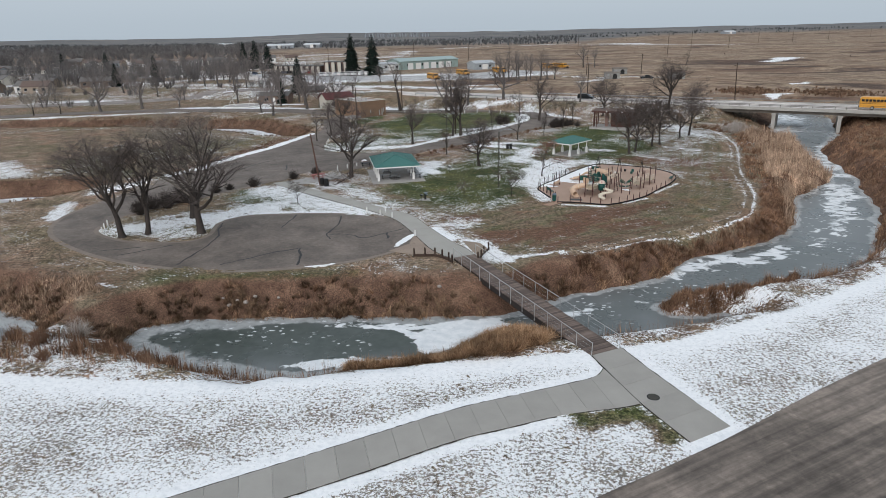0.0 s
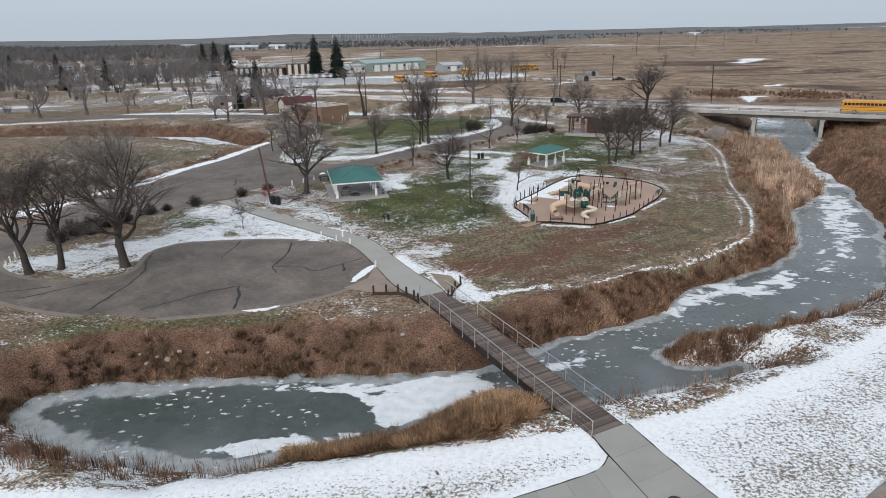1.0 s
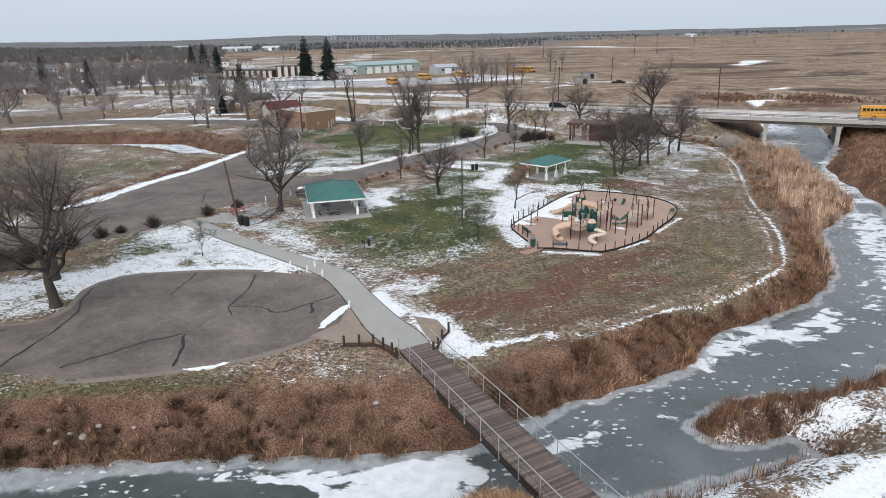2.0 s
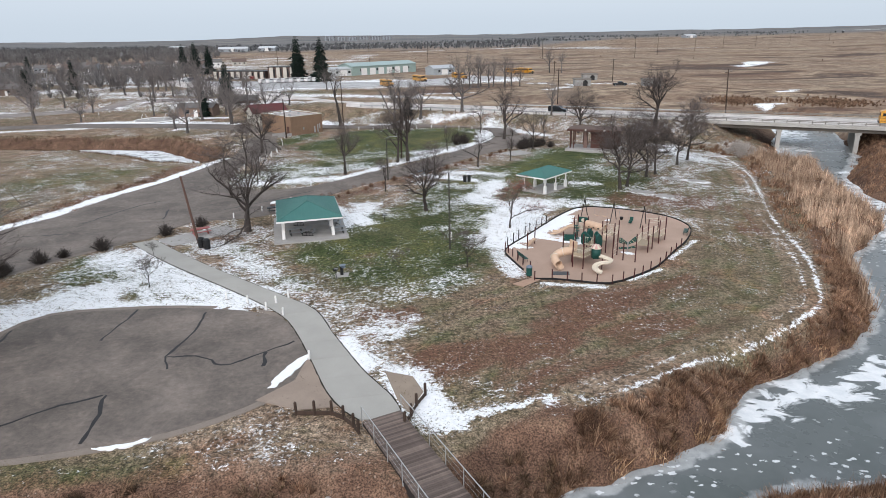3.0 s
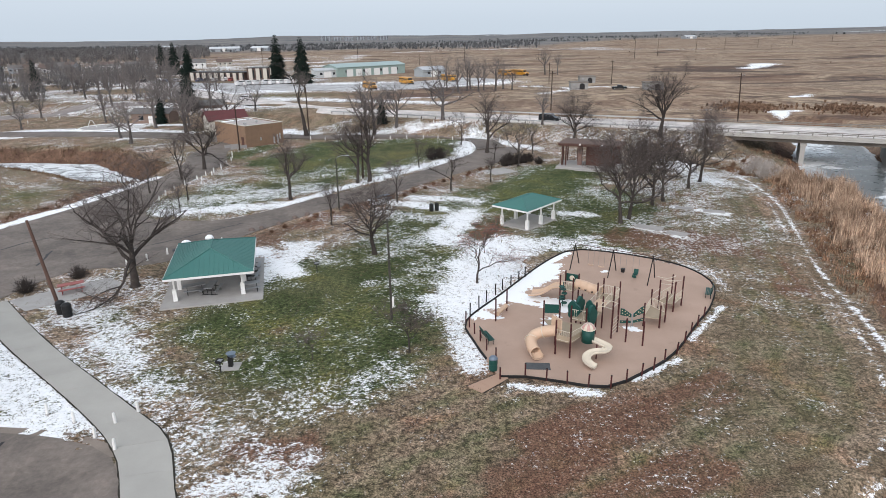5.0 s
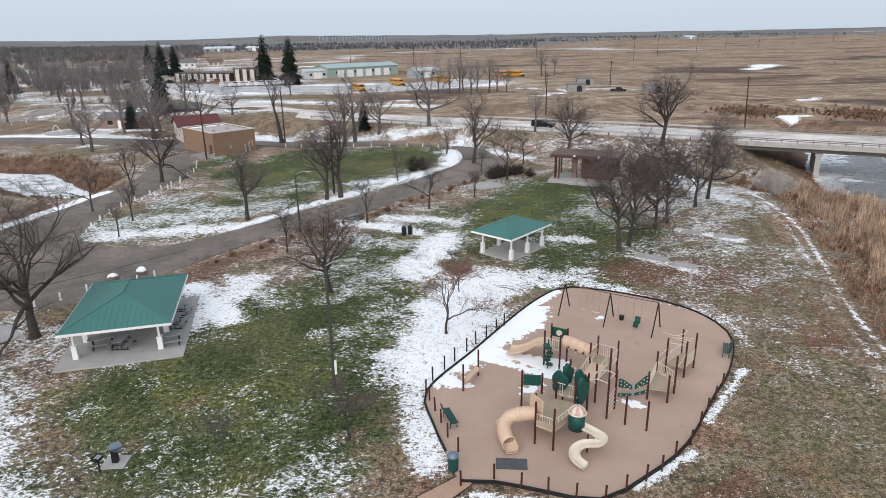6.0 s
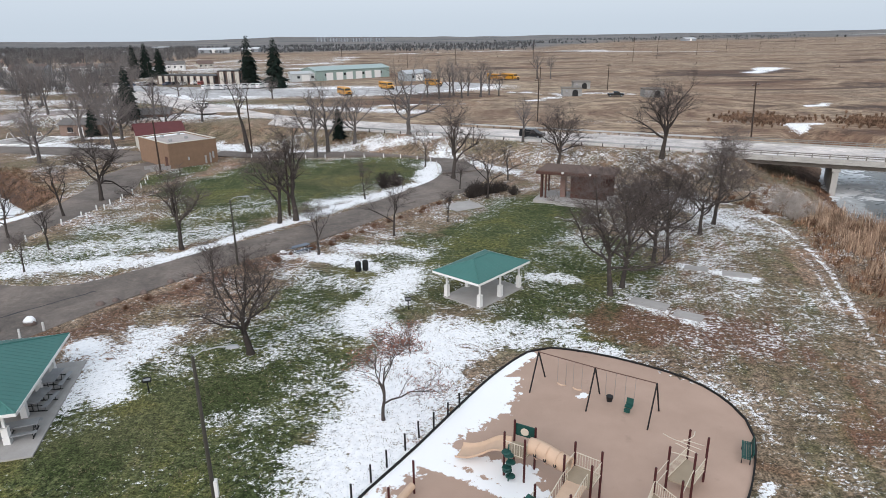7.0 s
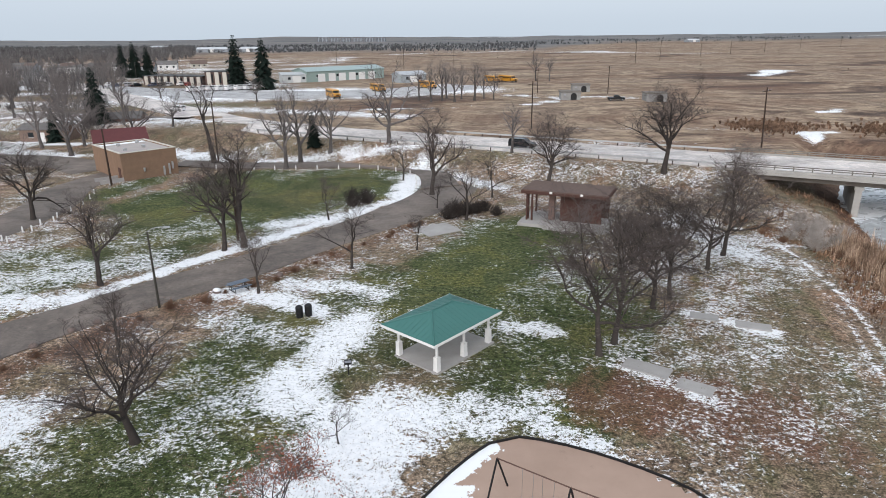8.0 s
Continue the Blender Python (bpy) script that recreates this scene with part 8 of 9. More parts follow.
for k, (x, y, p) in enumerate(((-96, 388, BLUE_CAR), (-92, 390, BLACK_PAINT), (-88, 389, SILVER), (-84, 391, WHITE_CAR), (-80, 390, RED_CAR), (-76, 392, SILVER), (-102, 384, BLACK_PAINT), (-108, 392, SILVER), (-112, 388, BLUE_CAR), (-118, 394, WHITE_CAR), (-124, 390, BLACK_PAINT))):
    car(pose(x, y, ground_z(x, y), 0, 0, 70 + 8 * (k % 3)), p, "car parked outside the depot", "suv" if k % 3 else "pickup")
for k in range(30):
    x, y = -292 + 5.2 * (k % 10) + 1.5 * (k // 10), 372 + 8.5 * (k // 10) - 1.5 * (k % 10)
    car(pose(x, y, ground_z(x, y), 0, 0, 80), (SILVER, BLUE_CAR, BLACK_PAINT, WHITE_CAR, RED_CAR, SILVER)[(k * 7) % 6], "car parked in a crowded lot past bare trees")


# ---- brick service building and the white shed behind it ----
def brick_building():
    a, b = Vector((-24.1, 186.4)), Vector((-17.4, 192.4))
    d = (b - a).normalized()
    rz = math.degrees(math.atan2(d.y, d.x))
    W, D, H = (b - a).length, 13.5, 4.5
    bb = thing("brick_building", "flat-roofed tan brick service building beside the lawn", "building", pose(a.x, a.y, 0, 0, 0, rz))
    for c, s in (((W / 2, 0.15, H / 2), (W, 0.3, H)), ((W / 2, D - 0.15, H / 2), (W, 0.3, H)), ((0.15, D / 2, H / 2), (0.3, D - 0.6, H)), ((W - 0.15, D / 2, H / 2), (0.3, D - 0.6, H))):
        part("wall", Geo().box(c, s), BRICK, bb, "tan brick wall")
    # brick courses stand out as thin raised bands
    for k in range(14):
        z = 0.25 + k * 0.31
        part("course", Geo().box((W / 2, -0.004, z), (W + 0.01, 0.012, 0.05)).box((-0.004, D / 2, z), (0.012, D + 0.01, 0.05)), BRICK, bb)
    part("roof", Geo().box((W / 2, D / 2, H - 0.25), (W - 0.6, D - 0.6, 0.2)), GREY_ROOF, bb, "pale gravel roof with a little snow")
    for c, s in (((W / 2, 0.12, H + 0.05), (W + 0.1, 0.42, 0.1)), ((W / 2, D - 0.12, H + 0.05), (W + 0.1, 0.42, 0.1)), ((0.12, D / 2, H + 0.05), (0.42, D - 0.4, 0.1)), ((W - 0.12, D / 2, H + 0.05), (0.42, D - 0.4, 0.1))):
        part("coping", Geo().box(c, s), CREAM_WALL, bb, "pale coping")
    for x, y in ((2.0, 3.5), (5.6, 5.0), (3.0, 9.5), (6.6, 10.6)):
        part("roof_vent", Geo().box((x, y, H + 0.05), (0.5, 0.5, 0.5)), GALV, bb)
    part("snow_cover", Geo().box((W / 2, D - 1.4, H - 0.13), (W - 1.4, 1.4, 0.05)), SNOW, bb, "strip of snow along the parapet")
    part("door", Geo().box((-0.03, 1.4, 1.05), (0.06, 1.0, 2.1)), BROWN_WOOD, bb, "dark door")
    for x, h, z in ((3.4, 0.6, 1.5), (6.6, 1.5, 0.9), (7.5, 1.8, 1.1), (8.1, 1.2, 1.6)):
        part("meter_box", Geo().box((x, -0.12, z), (0.28, 0.22, h)), GALV, bb)
    part("stair_wall", Geo().box((-1.8, 0.1, 0.3), (3.6, 0.22, 0.7)).box((-1.8, 2.8, 0.3), (3.6, 0.22, 0.7)), SLAB, bb, "low concrete stair wall")
    return bb


brick_building()


def gable(name, m, w, d, h, rise, wall_mat, roof_mat, label, category="house", doors=(), windows=3, group=""):
    """A house with walls, pitched roof with eaves, windows and a door; the ridge runs along x."""
    b = thing(name, label, category, m, group)
    for c, s in (((0, -d / 2 + 0.1, h / 2), (w, 0.2, h)), ((0, d / 2 - 0.1, h / 2), (w, 0.2, h)), ((-w / 2 + 0.1, 0, h / 2), (0.2, d - 0.4, h)), ((w / 2 - 0.1, 0, h / 2), (0.2, d - 0.4, h))):
        part("wall", Geo().box(c, s), wall_mat, b)
    for x in (-w / 2 + 0.1, w / 2 - 0.1):
        part("gable_wall", Geo().add([(x + s, y, z) for s in (-0.1, 0.1) for y, z in ((-d / 2, h), (d / 2, h), (0, h + rise))], [(2, 1, 0), (3, 4, 5), (0, 1, 4, 3), (1, 2, 5, 4), (2, 0, 3, 5)]), wall_mat, b)
    e = 0.45
    k = rise / (d / 2)
    for s in (-1, 1):
        vs = [(x, s * y, z + t) for t in (0.0, 0.16) for x, y, z in ((-w / 2 - e, d / 2 + e, h - e * k), (w / 2 + e, d / 2 + e, h - e * k), (w / 2 + e, 0, h + rise), (-w / 2 - e, 0, h + rise))]
        part("roof", Geo().add(vs, [(3, 2, 1, 0), (4, 5, 6, 7), (0, 1, 5, 4), (1, 2, 6, 5), (2, 3, 7, 6), (3, 0, 4, 7)]), roof_mat, b)
    for i in range(windows):
        x = -w / 2 + (i + 0.5) * w / windows
        wn_ = part("window", Geo().box((x, -d / 2 - 0.01, h * 0.55), (min(1.3, w / windows * 0.5), 0.06, min(1.2, h * 0.4))), GLASS, b)
        part("window_sill", Geo().box((x, -d / 2 - 0.05, h * 0.55 - min(0.65, h * 0.22)), (min(1.5, w / windows * 0.6), 0.12, 0.08)), WHITE_PAINT, wn_)
    for x, dw, dh in doors:
        part("door", Geo().box((x, -d / 2 - 0.02, dh / 2), (dw, 0.07, dh)), WHITE_PAINT, b)
    return b


gable("shed", pose(-35.2, 212.5, 0, 0, 0, 26), 9.0, 9.0, 3.4, 1.7, CREAM_WALL, RED_ROOF, "white shed with a dark red roof behind the brick building", "shed", ((2, 1.2, 2.1),), 2)
gable("pool_house", pose(-60.5, 234.5, 0, 0, 0, -5), 10.5, 6, 2.8, 1.0, plain("tan_block", (0.22, 0.155, 0.125), 0.85), SHINGLE, "low tan block pool house with a grey roof", "building", ((0, 1.2, 2.1),), 2)
gable("park_office", pose(-52.5, 252, 0, 0, 0, 10), 12, 7, 3.0, 1.2, plain("brown_block", (0.16, 0.105, 0.085), 0.85), SHINGLE, "low brown park building among bare trees", "building")


# ---- splash pad with pale railings ----
def round_pad():
    p = thing("splash_pad", "round pale splash pad with a low rim and white frames", "splash pad", pose(-70.0, 224.5, 0.02))
    part("basin", Geo().tube([(0, 0, -0.1), (0, 0, 0.18)], 6.2, 28), SLAB, p)
    part("rim", Geo().tube([(6.2 * math.cos(a), 6.2 * math.sin(a), 0.2) for a in [2 * math.pi * k / 28 for k in range(29)]], 0.16, 6), WHITE_PAINT, p)
    for x in (-3.5, 3.2):
        part("frame", Geo().tube([(x - 1.2, 0, 0.2), (x - 0.3, 0, 2.0), (x + 0.3, 0, 2.0), (x + 1.2, 0, 0.2)], 0.07, 6), WHITE_PAINT, p, "white tubular frame")
    return p


round_pad()
setting("road_pool", strip([(-150, 206), (-105, 216), (-70, 213), (-45, 206), (-33, 196)], 4.2, 4.2, 0.06, ground_z), ASPHALT, "asphalt road past the splash pad with snowy edges", "road")
setting("road_town", strip([(-190, 236), (-130, 246), (-95, 262), (-62, 268), (-40, 262)], 5.5, 5.5, 0.08, ground_z), asphalt_material("pinkish_road", (0.24, 0.205, 0.19), 0.3, (0.4, 0.37, 0.35)), "pale worn road towards the town", "road")
setting("road_depot", strip([(-110, 372), (-60, 350), (-20, 335), (20, 345), (50, 372)], 16, 16, 0.10, ground_z), YARD, "snow-covered depot yard with tyre tracks", "yard")
setting("road_cross", strip([(-420, 470), (-300, 455), (-180, 425), (-90, 372), (-55, 318)], 5, 5, 0.10, ground_z), YARD, "snowy cross street below the houses", "road")


# ---- open stage at the lawn's end ----
def stage():
    a, b = Vector((36.6, 157.2)), Vector((46.8, 152.0))
    d = (b - a).normalized()
    rz = math.degrees(math.atan2(d.y, d.x))
    st = thing("open_stage", "red-brown flat-roofed open stage on a raised concrete platform", "pavilion", pose(a.x, a.y, 0, 0, 0, rz))
    L, D, H = 9.4, 4.6, 4.15
    part("platform", Geo().box((L / 2, D / 2 - 0.6, 0.2), (L + 1.2, D + 1.8, 0.42)), SLAB, st, "pale concrete platform")
    part("step", Geo().box((L / 2, -1.75, 0.08), (4.0, 0.6, 0.2)), SLAB, st)
    post_h = H - 0.4
    part("roof", Geo().box((L / 2, D / 2, H + 0.12), (L + 0.9, D + 0.9, 0.16)), plain("brown_roofing", (0.125, 0.085, 0.07), 0.85), st, "flat brown roof")
    for c, s in (((L / 2, -0.5, H - 0.12), (L + 0.9, 0.14, 0.36)), ((L / 2, D + 0.5, H - 0.12), (L + 0.9, 0.14, 0.36)), ((-0.5, D / 2, H - 0.12), (0.14, D + 0.8, 0.36)), ((L + 0.5, D / 2, H - 0.12), (0.14, D + 0.8, 0.36))):
        part("fascia", Geo().box(c, s), BROWN_WOOD, st)
    for k in range(7):
        part("rafter", Geo().box((0.4 + k * (L - 0.8) / 6, D / 2, H - 0.10), (0.1, D + 0.6, 0.24)), BROWN_WOOD, st)
    for x, y in ((0.1, 0.1), (0.75, 0.1), (0.1, 0.75), (0.1, D - 0.2), (1.9, D - 0.2)):
        part("post", Geo().box((x, y, 0.4 + post_h / 2), (0.2, 0.2, post_h)), BROWN_WOOD, st, "dark red-brown wooden post")
    part("back_wall", Geo().box((6.4, D - 0.2, 0.4 + post_h / 2), (6.0, 0.25, post_h)), BROWN_WOOD, st, "red-brown boarded wall")
    for k in range(11):
        part("board", Geo().box((3.7 + k * 0.53, D - 0.345, 0.4 + post_h / 2), (0.45, 0.04, post_h - 0.05)), BROWN_WOOD, st)
    stucco = plain("brown_stucco", (0.20, 0.13, 0.11), 0.9)
    part("pillar", Geo().box((2.9, 1.5, 0.4 + post_h / 2), (0.7, 0.7, post_h)), stucco, st, "brown stucco pillar")
    part("front_wall", Geo().box((6.5, 1.3, 0.4 + post_h / 2), (5.0, 0.25, post_h)), BROWN_WOOD, st, "dark red-brown boarded front wall")
    for k in range(9):
        part("board", Geo().box((4.25 + k * 0.56, 1.155, 0.4 + post_h / 2), (0.49, 0.04, post_h - 0.04)), BROWN_WOOD, st)
    for x in (3.2, 6.9):
        part("floodlight", Geo().box((x, -0.62, H + 0.05), (0.3, 0.2, 0.24)), WHITE_PAINT, st, "white floodlight")
    return st


stage()


# ---- earth-covered concrete bunkers in the prairie ----
OLD_CONCRETE = plain("old_concrete", (0.27, 0.265, 0.255), 0.9, 0, 0.35, 0.5, 5)


def bunker(m, label="small grey concrete bunker with a dark arched opening"):
    b = thing("bunker", label, "bunker", m, "concrete bunkers")
    part("body", Geo().box((0, 3.5, 1.3), (6.6, 7, 2.6)), OLD_CONCRETE, b)
    part("roof", Geo().box((0, 3.5, 2.72), (7.2, 7.5, 0.26)), STAINED_SHADED, b, "flat stained concrete roof")
    out = [(-1.0, 0.05), (1.0, 0.05)] + [(math.cos(t) * 1.0, 1.4 + math.sin(t) * 0.95) for t in [math.pi * k / 10 for k in range(11)]]
    n = len(out)
    part("opening", Geo().add([(1.0 + x, -0.03, z) for x, z in out] + [(1.0 + x, 0.3, z) for x, z in out], [tuple(range(n))] + [(i, (i + 1) % n, (i + 1) % n + n, i + n) for i in range(n)]), BLACK, b, "dark arched opening")
    part("vent", Geo().box((-2.0, -0.02, 1.8), (0.7, 0.06, 0.6)), GREY_METAL, b)
    return b


for x, y in ((77.5, 300), (89, 330), (103.5, 290)):
    bunker(pose(x, y, ground_z(x, y), 0, 0, -8))
car(pose(89, 296, ground_z(89, 296), 0, 0, -10), BLACK_PAINT, "dark pickup parked by the bunkers", "pickup")

# ---- poles in the prairie and along the highway ----
for x, y, h in ((90.3, 201, 11.5), (51.5, 233, 11), (188, 555, 18), (236, 632, 17), (288, 670, 14), (348, 735, 14), (117, 575, 15), (430, 820, 14), (520, 900, 14), (640, 1000, 14), (56, 560, 14), (20, 520, 13), (-22, 500, 15), (72, 330, 9), (97, 322, 10), (-90, 520, 15)):
    utility_pole(pose(x, y, ground_z(x, y), 0, -4.5 if (x, y) == (90.3, 201) else 0, 25), h, "tall dark wooden utility pole in open prairie", h < 13)
for x, y, r in ((-78, 300, 200), (-95, 398, 20), (-118, 430, 30)):
    lamp_post(pose(x, y, ground_z(x, y), 0, 0, r), 9.5, 2.2, "tall road lamp post beside the highway")

# ---- depot and town ----
gable("bus_depot", pose(-13, 425, 0.9, 0, 0, 38), 46, 15, 5.0, 1.6, MINT_METAL, plain("pale_metal_roof", (0.34, 0.43, 0.42), 0.5, 0.2), "long mint-green metal bus depot", "building", ((-15, 4, 3.8), (-9, 4, 3.8), (-3, 4, 3.8), (3, 4, 3.8), (9, 4, 3.8), (15, 4, 3.8)), 4)
gable("garage", pose(23, 400, 0.9, 0, 0, 30), 14, 9, 3.6, 1.4, plain("grey_metal", (0.33, 0.36, 0.38), 0.6), plain("grey_metal_roof", (0.42, 0.44, 0.46), 0.5), "grey metal garage beside the depot", "building", ((0, 4, 3),), 2)
gable("storage_shed", pose(-33, 408, 0.9, 0, 0, 20), 14, 8, 3.8, 1.0, plain("pale_metal", (0.5, 0.52, 0.52), 0.6), plain("pale_roof", (0.45, 0.47, 0.48), 0.6), "pale metal storage shed in the yard", "building", ((0, 4, 3.2),), 2)


def flat_block(m, w, d, h, bays, label):
    b = thing("office_block", label, "building", m)
    part("wall", Geo().box((0, 0, h / 2), (w, d, h)), plain("dark_brick", (0.11, 0.075, 0.065), 0.85), b)
    part("roof", Geo().box((0, 0, h + 0.12), (w + 0.8, d + 0.8, 0.24)), BLACK, b)
    for k in range(bays):
        x = -w / 2 + (k + 0.5) * w / bays
        part("pillar", Geo().box((x, -d / 2 - 0.12, h / 2), (w / bays * 0.5, 0.24, h * 0.96)), CREAM_WALL, b, "cream wall panel")
        part("window", Geo().box((x + w / bays * 0.42, -d / 2 - 0.05, h * 0.55), (w / bays * 0.2, 0.12, h * 0.6)), GLASS, b)
    return b


flat_block(pose(-86, 402, 0.8, 0, 0, -22), 34, 12, 4.2, 9, "long low office block with cream panels between dark windows")
flat_block(pose(-62, 391, 0.8, 0, 0, -8), 15, 10, 6.5, 4, "taller office block with cream panels and a dark roof edge")
WALLS = [CREAM_WALL, plain("white_siding", (0.66, 0.65, 0.63), 0.8), plain("tan_siding", (0.36, 0.29, 0.23), 0.8), plain("grey_siding", (0.30, 0.32, 0.34), 0.8), plain("brown_siding", (0.17, 0.125, 0.10), 0.8)]
ROOFS = [SHINGLE, plain("brown_shingle", (0.14, 0.10, 0.085), 0.9), SNOW]
town = random.Random(5)
for k in range(26):
    t = k / 25
    x, y = -330 + 190 * t + town.uniform(-10, 10), 560 - 10 * t + town.uniform(-30, 45)
    gable("house", pose(x, y, ground_z(x, y), 0, 0, town.uniform(-25, 25)), town.uniform(8, 14), town.uniform(7, 9), town.uniform(2.7, 4.2), town.uniform(1.4, 2.4), WALLS[k % 5] if k % 3 else WALLS[1], ROOFS[k % 2], "small sided house among bare trees in the town", "house", ((1, 1, 2.1),), 3, "town houses")
for k in range(14):
    y = town.uniform(300, 470)
    x = -0.60 * y - town.uniform(0, 60)
    gable("house", pose(x, y, ground_z(x, y), 0, 0, town.uniform(-40, 40)), town.uniform(9, 13), town.uniform(7, 9), town.uniform(2.7, 3.6), town.uniform(1.4, 2.2), WALLS[(k * 3) % 5], ROOFS[k % 2], "low house behind bare trees at the edge of town", "house", ((1, 1, 2.1),), 3, "town houses")
gable("house", pose(-176, 334, 0, 0, 0, 15), 15, 9, 3.0, 1.8, WALLS[4], SHINGLE, "brown ranch house beside the snowy road", "house", ((1, 1, 2.1),), 4, "town houses")
for x, y, w, r in ((-262, 1075, 44, 5), (-212, 1090, 26, -5), (-420, 1300, 30, 0), (640, 1500, 26, 10)):
    gable("warehouse", pose(x, y, ground_z(x, y), 0, 0, r), w, 20, 4.5, 2.5, WALLS[3], plain("white_roof", (0.52, 0.54, 0.56), 0.7), "wide pale warehouse out on the plain", "warehouse", ((0, 6, 5),), 4)


def apartment_block(m, label):
    b = thing("apartment_block", label, "apartment building", m, "hilltop apartments")
    part("wall", Geo().box((0, 0, 7), (38, 16, 18)), plain("grey_cladding", (0.24, 0.25, 0.27), 0.8), b)
    part("roof", Geo().box((0, 0, 16.3), (39.5, 17.5, 0.6)), SHINGLE, b)
    for c in (-13, 0, 13):
        part("bay", Geo().box((c, -8.4, 8.2), (5, 1.2, 15.6)), WALLS[3], b, "pale grey projecting bay")
    for f in range(5):
        for c in range(12):
            part("window", Geo().box((-17.4 + c * 3.16, -8.03 if abs(((c * 3.16 - 17.4) + 13) % 13 - 0) > 2.7 else -9.03, 2.2 + f * 3.1), (1.5, 0.12, 1.5)), GLASS, b)
    return b


first_block = None
for k in range(6):
    x, y = -224 + 34 * k, 2050 + 10 * (k % 2)
    m = pose(x, y, ground_z(x, y) - 0.3, 0, 0, 10 + 4 * (k % 3)) @ Matrix.Diagonal((0.84, 0.84, 0.84, 1))
    if first_block is None:
        first_block = apartment_block(m, "grey and white apartment block on the far hill")
    else:
        copy_thing(first_block, m)


# ---- far woods ----
def wood_belt(name, pts, h0, h1, mat, label, seed):
    """Bare or scrubby far trees as many thin crossing stems."""
    r = np.random.RandomState(seed)
    per = 42
    n = len(pts) * per
    c = np.repeat(pts, per, 0)
    tall = np.repeat(r.uniform(h0, h1, len(pts)), per)
    ang, rad = r.uniform(0, 2 * math.pi, n), np.sqrt(r.uniform(0, 1, n)) * tall * 0.42
    z0 = height(c[:, 0], c[:, 1])
    top = np.stack([c[:, 0] + np.cos(ang) * rad, c[:, 1] + np.sin(ang) * rad, z0 + tall * (0.55 + 0.45 * np.sqrt(np.clip(1 - (rad / (tall * 0.45)) ** 2, 0, 1))) * r.uniform(0.75, 1.0, n)], -1)
    low = np.stack([c[:, 0] + np.cos(ang) * rad * 0.35, c[:, 1] + np.sin(ang) * rad * 0.35, z0 + tall * r.uniform(0.0, 0.35, n)], -1)
    w = 0.10 * np.sqrt(np.hypot(c[:, 0], c[:, 1]) / 400)
    a2 = r.uniform(0, 2 * math.pi, n)
    off = np.stack([np.cos(a2) * w, np.sin(a2) * w, np.zeros(n)], -1)
    co = np.stack([low - off, low + off, top], 1).reshape(-1, 3).astype(np.float32)
    me = bpy.data.meshes.new(name)
    me.vertices.add(3 * n)
    me.vertices.foreach_set("co", co.ravel())
    me.loops.add(3 * n)
    me.loops.foreach_set("vertex_index", np.arange(3 * n, dtype=np.int32))
    me.polygons.add(n)
    me.polygons.foreach_set("loop_start", np.arange(0, 3 * n, 3, dtype=np.int32))
    me.update()
    me.materials.append(mat)
    return tagged(new(name, me), label, "woods", kind="stuff")


WOOD = blade_material("grey_wood", (0.080, 0.076, 0.077), (0.130, 0.125, 0.126), (0.20, 0.192, 0.190))
# valley trees carry distance haze as a bluish tint in their base colour
FAR_WOOD = blade_material("hazy_wood", (0.072, 0.077, 0.084), (0.112, 0.117, 0.124), (0.17, 0.174, 0.178))
SCRUB = blade_material("rust_scrub", (0.085, 0.055, 0.042), (0.15, 0.100, 0.075), (0.23, 0.165, 0.125))
CREEK_SCRUB = blade_material("creek_scrub", (0.11, 0.068, 0.048), (0.20, 0.128, 0.088), (0.30, 0.21, 0.15))
r0 = np.random.RandomState(21)
yy = r0.uniform(330, 1250, 1900)
xx = -yy * r0.uniform(0.24, 0.75, 1900) - 20
keep = ~((np.abs(yy - 560) < 60) & (xx > -360) & (r0.uniform(0, 1, 1900) < 0.8)) & ((yy > 800) | (r0.uniform(0, 1, 1900) < 0.7))
wood_belt("town_woods", np.stack([xx, yy], -1)[keep], 7, 13, WOOD, "grey bare woods through the town", 22)
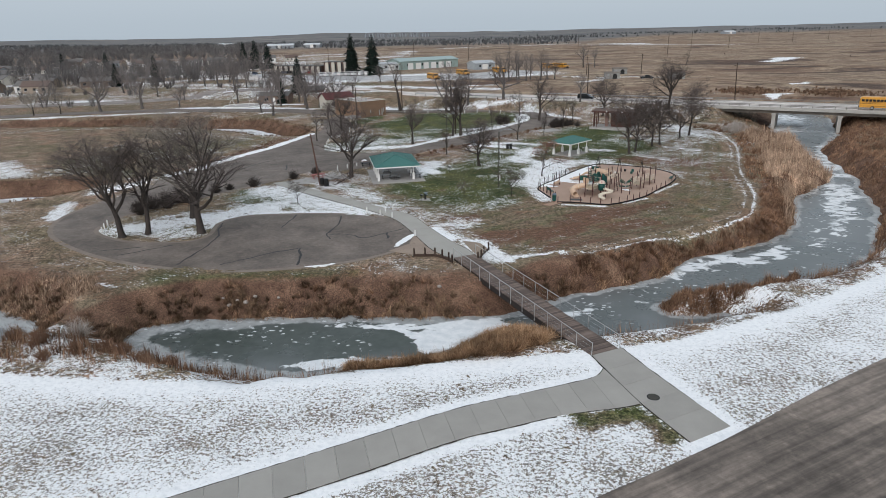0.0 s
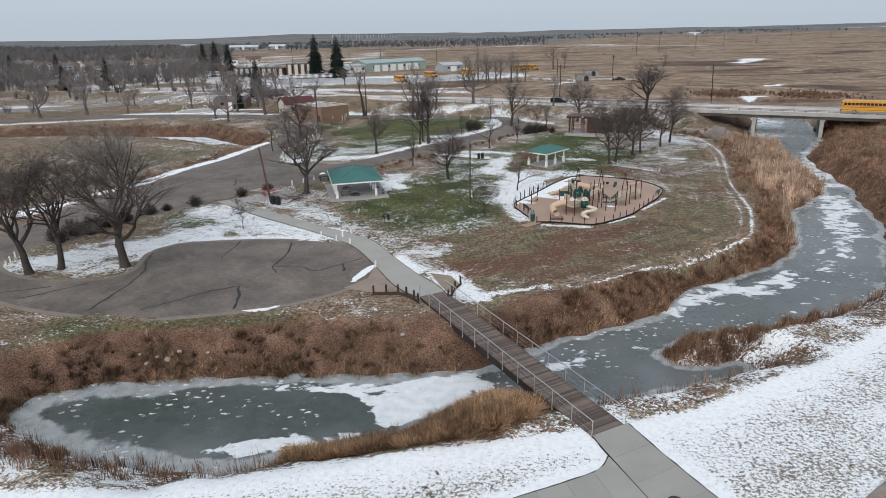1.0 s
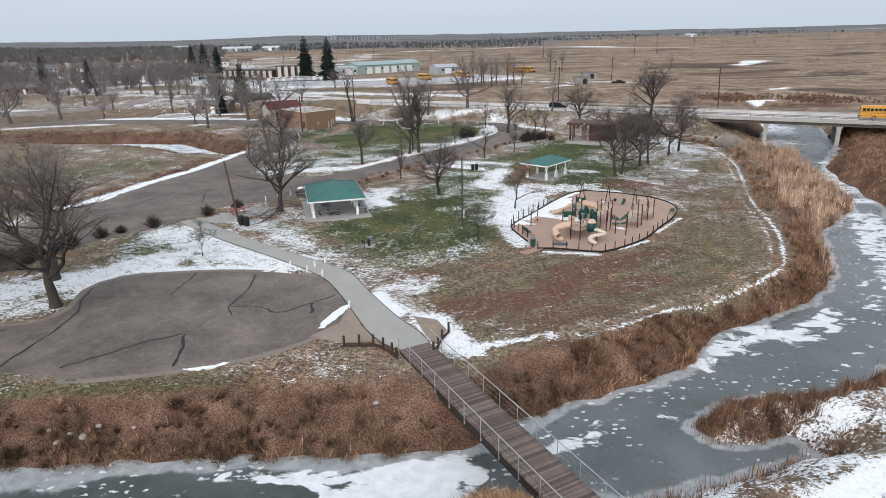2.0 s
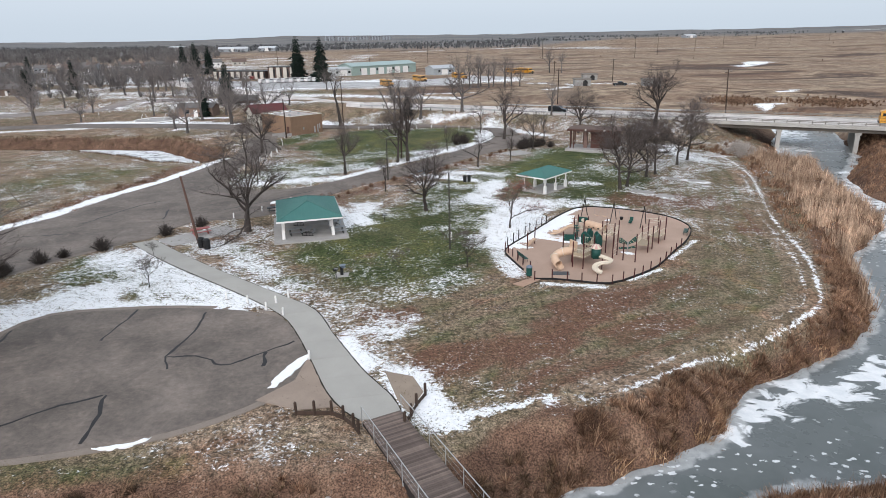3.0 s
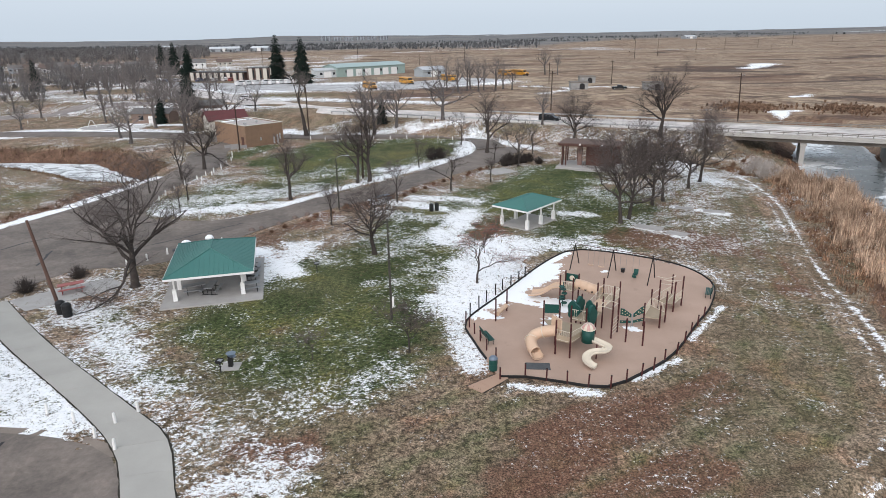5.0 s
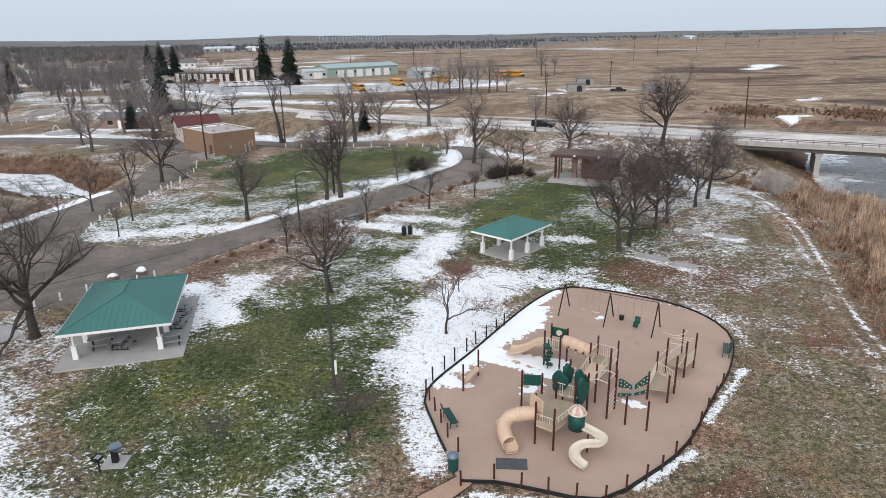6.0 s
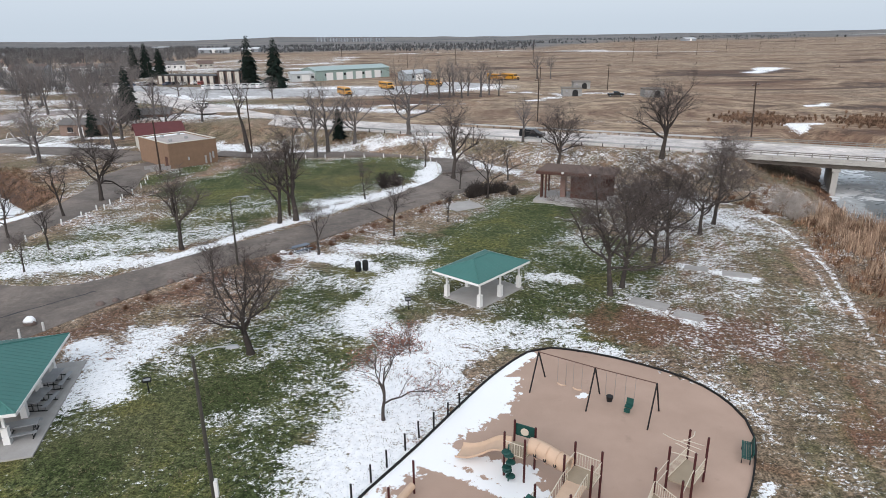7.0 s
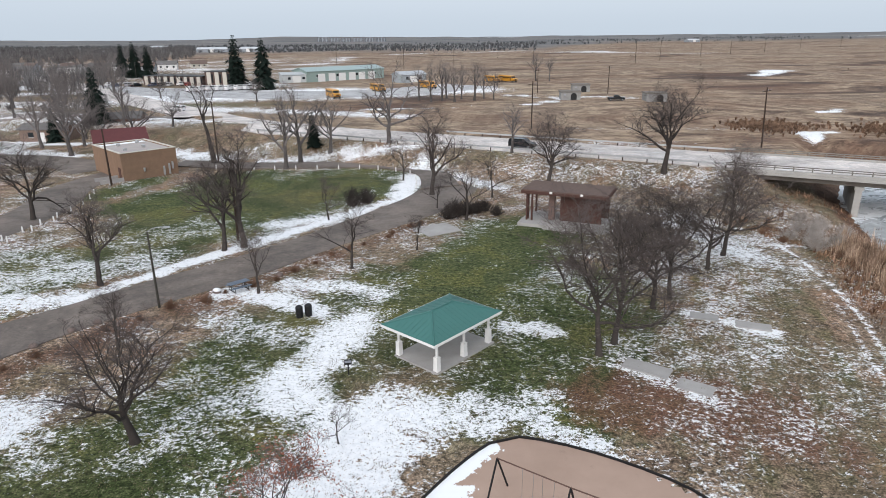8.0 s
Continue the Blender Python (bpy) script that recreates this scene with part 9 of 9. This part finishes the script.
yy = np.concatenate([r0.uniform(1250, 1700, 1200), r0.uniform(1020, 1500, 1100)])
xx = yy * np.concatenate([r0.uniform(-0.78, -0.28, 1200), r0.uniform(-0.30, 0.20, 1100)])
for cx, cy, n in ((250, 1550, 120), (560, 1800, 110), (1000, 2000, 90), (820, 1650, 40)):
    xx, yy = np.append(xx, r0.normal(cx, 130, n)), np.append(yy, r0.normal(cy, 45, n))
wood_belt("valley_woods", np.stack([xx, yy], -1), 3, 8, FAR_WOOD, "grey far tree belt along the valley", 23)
yy = np.concatenate([r0.uniform(420, 1500, 60), r0.uniform(225, 420, 1)])
xx = yy * np.concatenate([r0.uniform(0.02, 0.65, 60), r0.uniform(0.10, 0.75, 1)])
clumps = (yy > 420) | (wave(xx, yy, 30.0, 1.0) > 0.15)
xx, yy = xx[clumps], yy[clumps]
wood_belt("prairie_scrub", np.stack([xx, yy], -1), 0.5, 1.5, SCRUB, "scattered dark scrub in the prairie", 24)
nx, ny = np.concatenate([r0.normal(107, 4, 420), r0.normal(131, 5, 380)]), np.concatenate([r0.normal(229, 5, 420), r0.normal(218, 6, 380)])
wood_belt("creek_scrub", np.stack([nx, ny], -1)[dist_line(nx, ny, [(101, 199.5), (110, 216), (117, 218.4)]) > 3.2], 0.5, 1.3, CREEK_SCRUB, "rust-brown scrub along the creek north of the highway", 27)
xx, yy = r0.uniform(-330, -60, 200), r0.uniform(228, 420, 200)
ok = (dist_line(xx, yy, [(-190, 236), (-130, 246), (-95, 262), (-62, 268), (-40, 262)]) > 10) & (dist_line(xx, yy, HW_LINE) > 12) & (dist_line(xx, yy, [(-420, 470), (-300, 455), (-180, 425), (-90, 372), (-55, 318)]) > 9) & ((xx < -120) | (yy > 255) & (yy < 300)) & (dist_poly(xx, yy, [(-300, 362), (-235, 352), (-235, 400), (-300, 400)]) > 4) & (dist_poly(xx, yy, [(-80, 212), (-40, 212), (-40, 245), (-80, 245)]) > 0)
wood_belt("roadside_brush", np.stack([xx, yy], -1)[ok], 3, 9, WOOD, "grey leafless brush along the old road", 25)
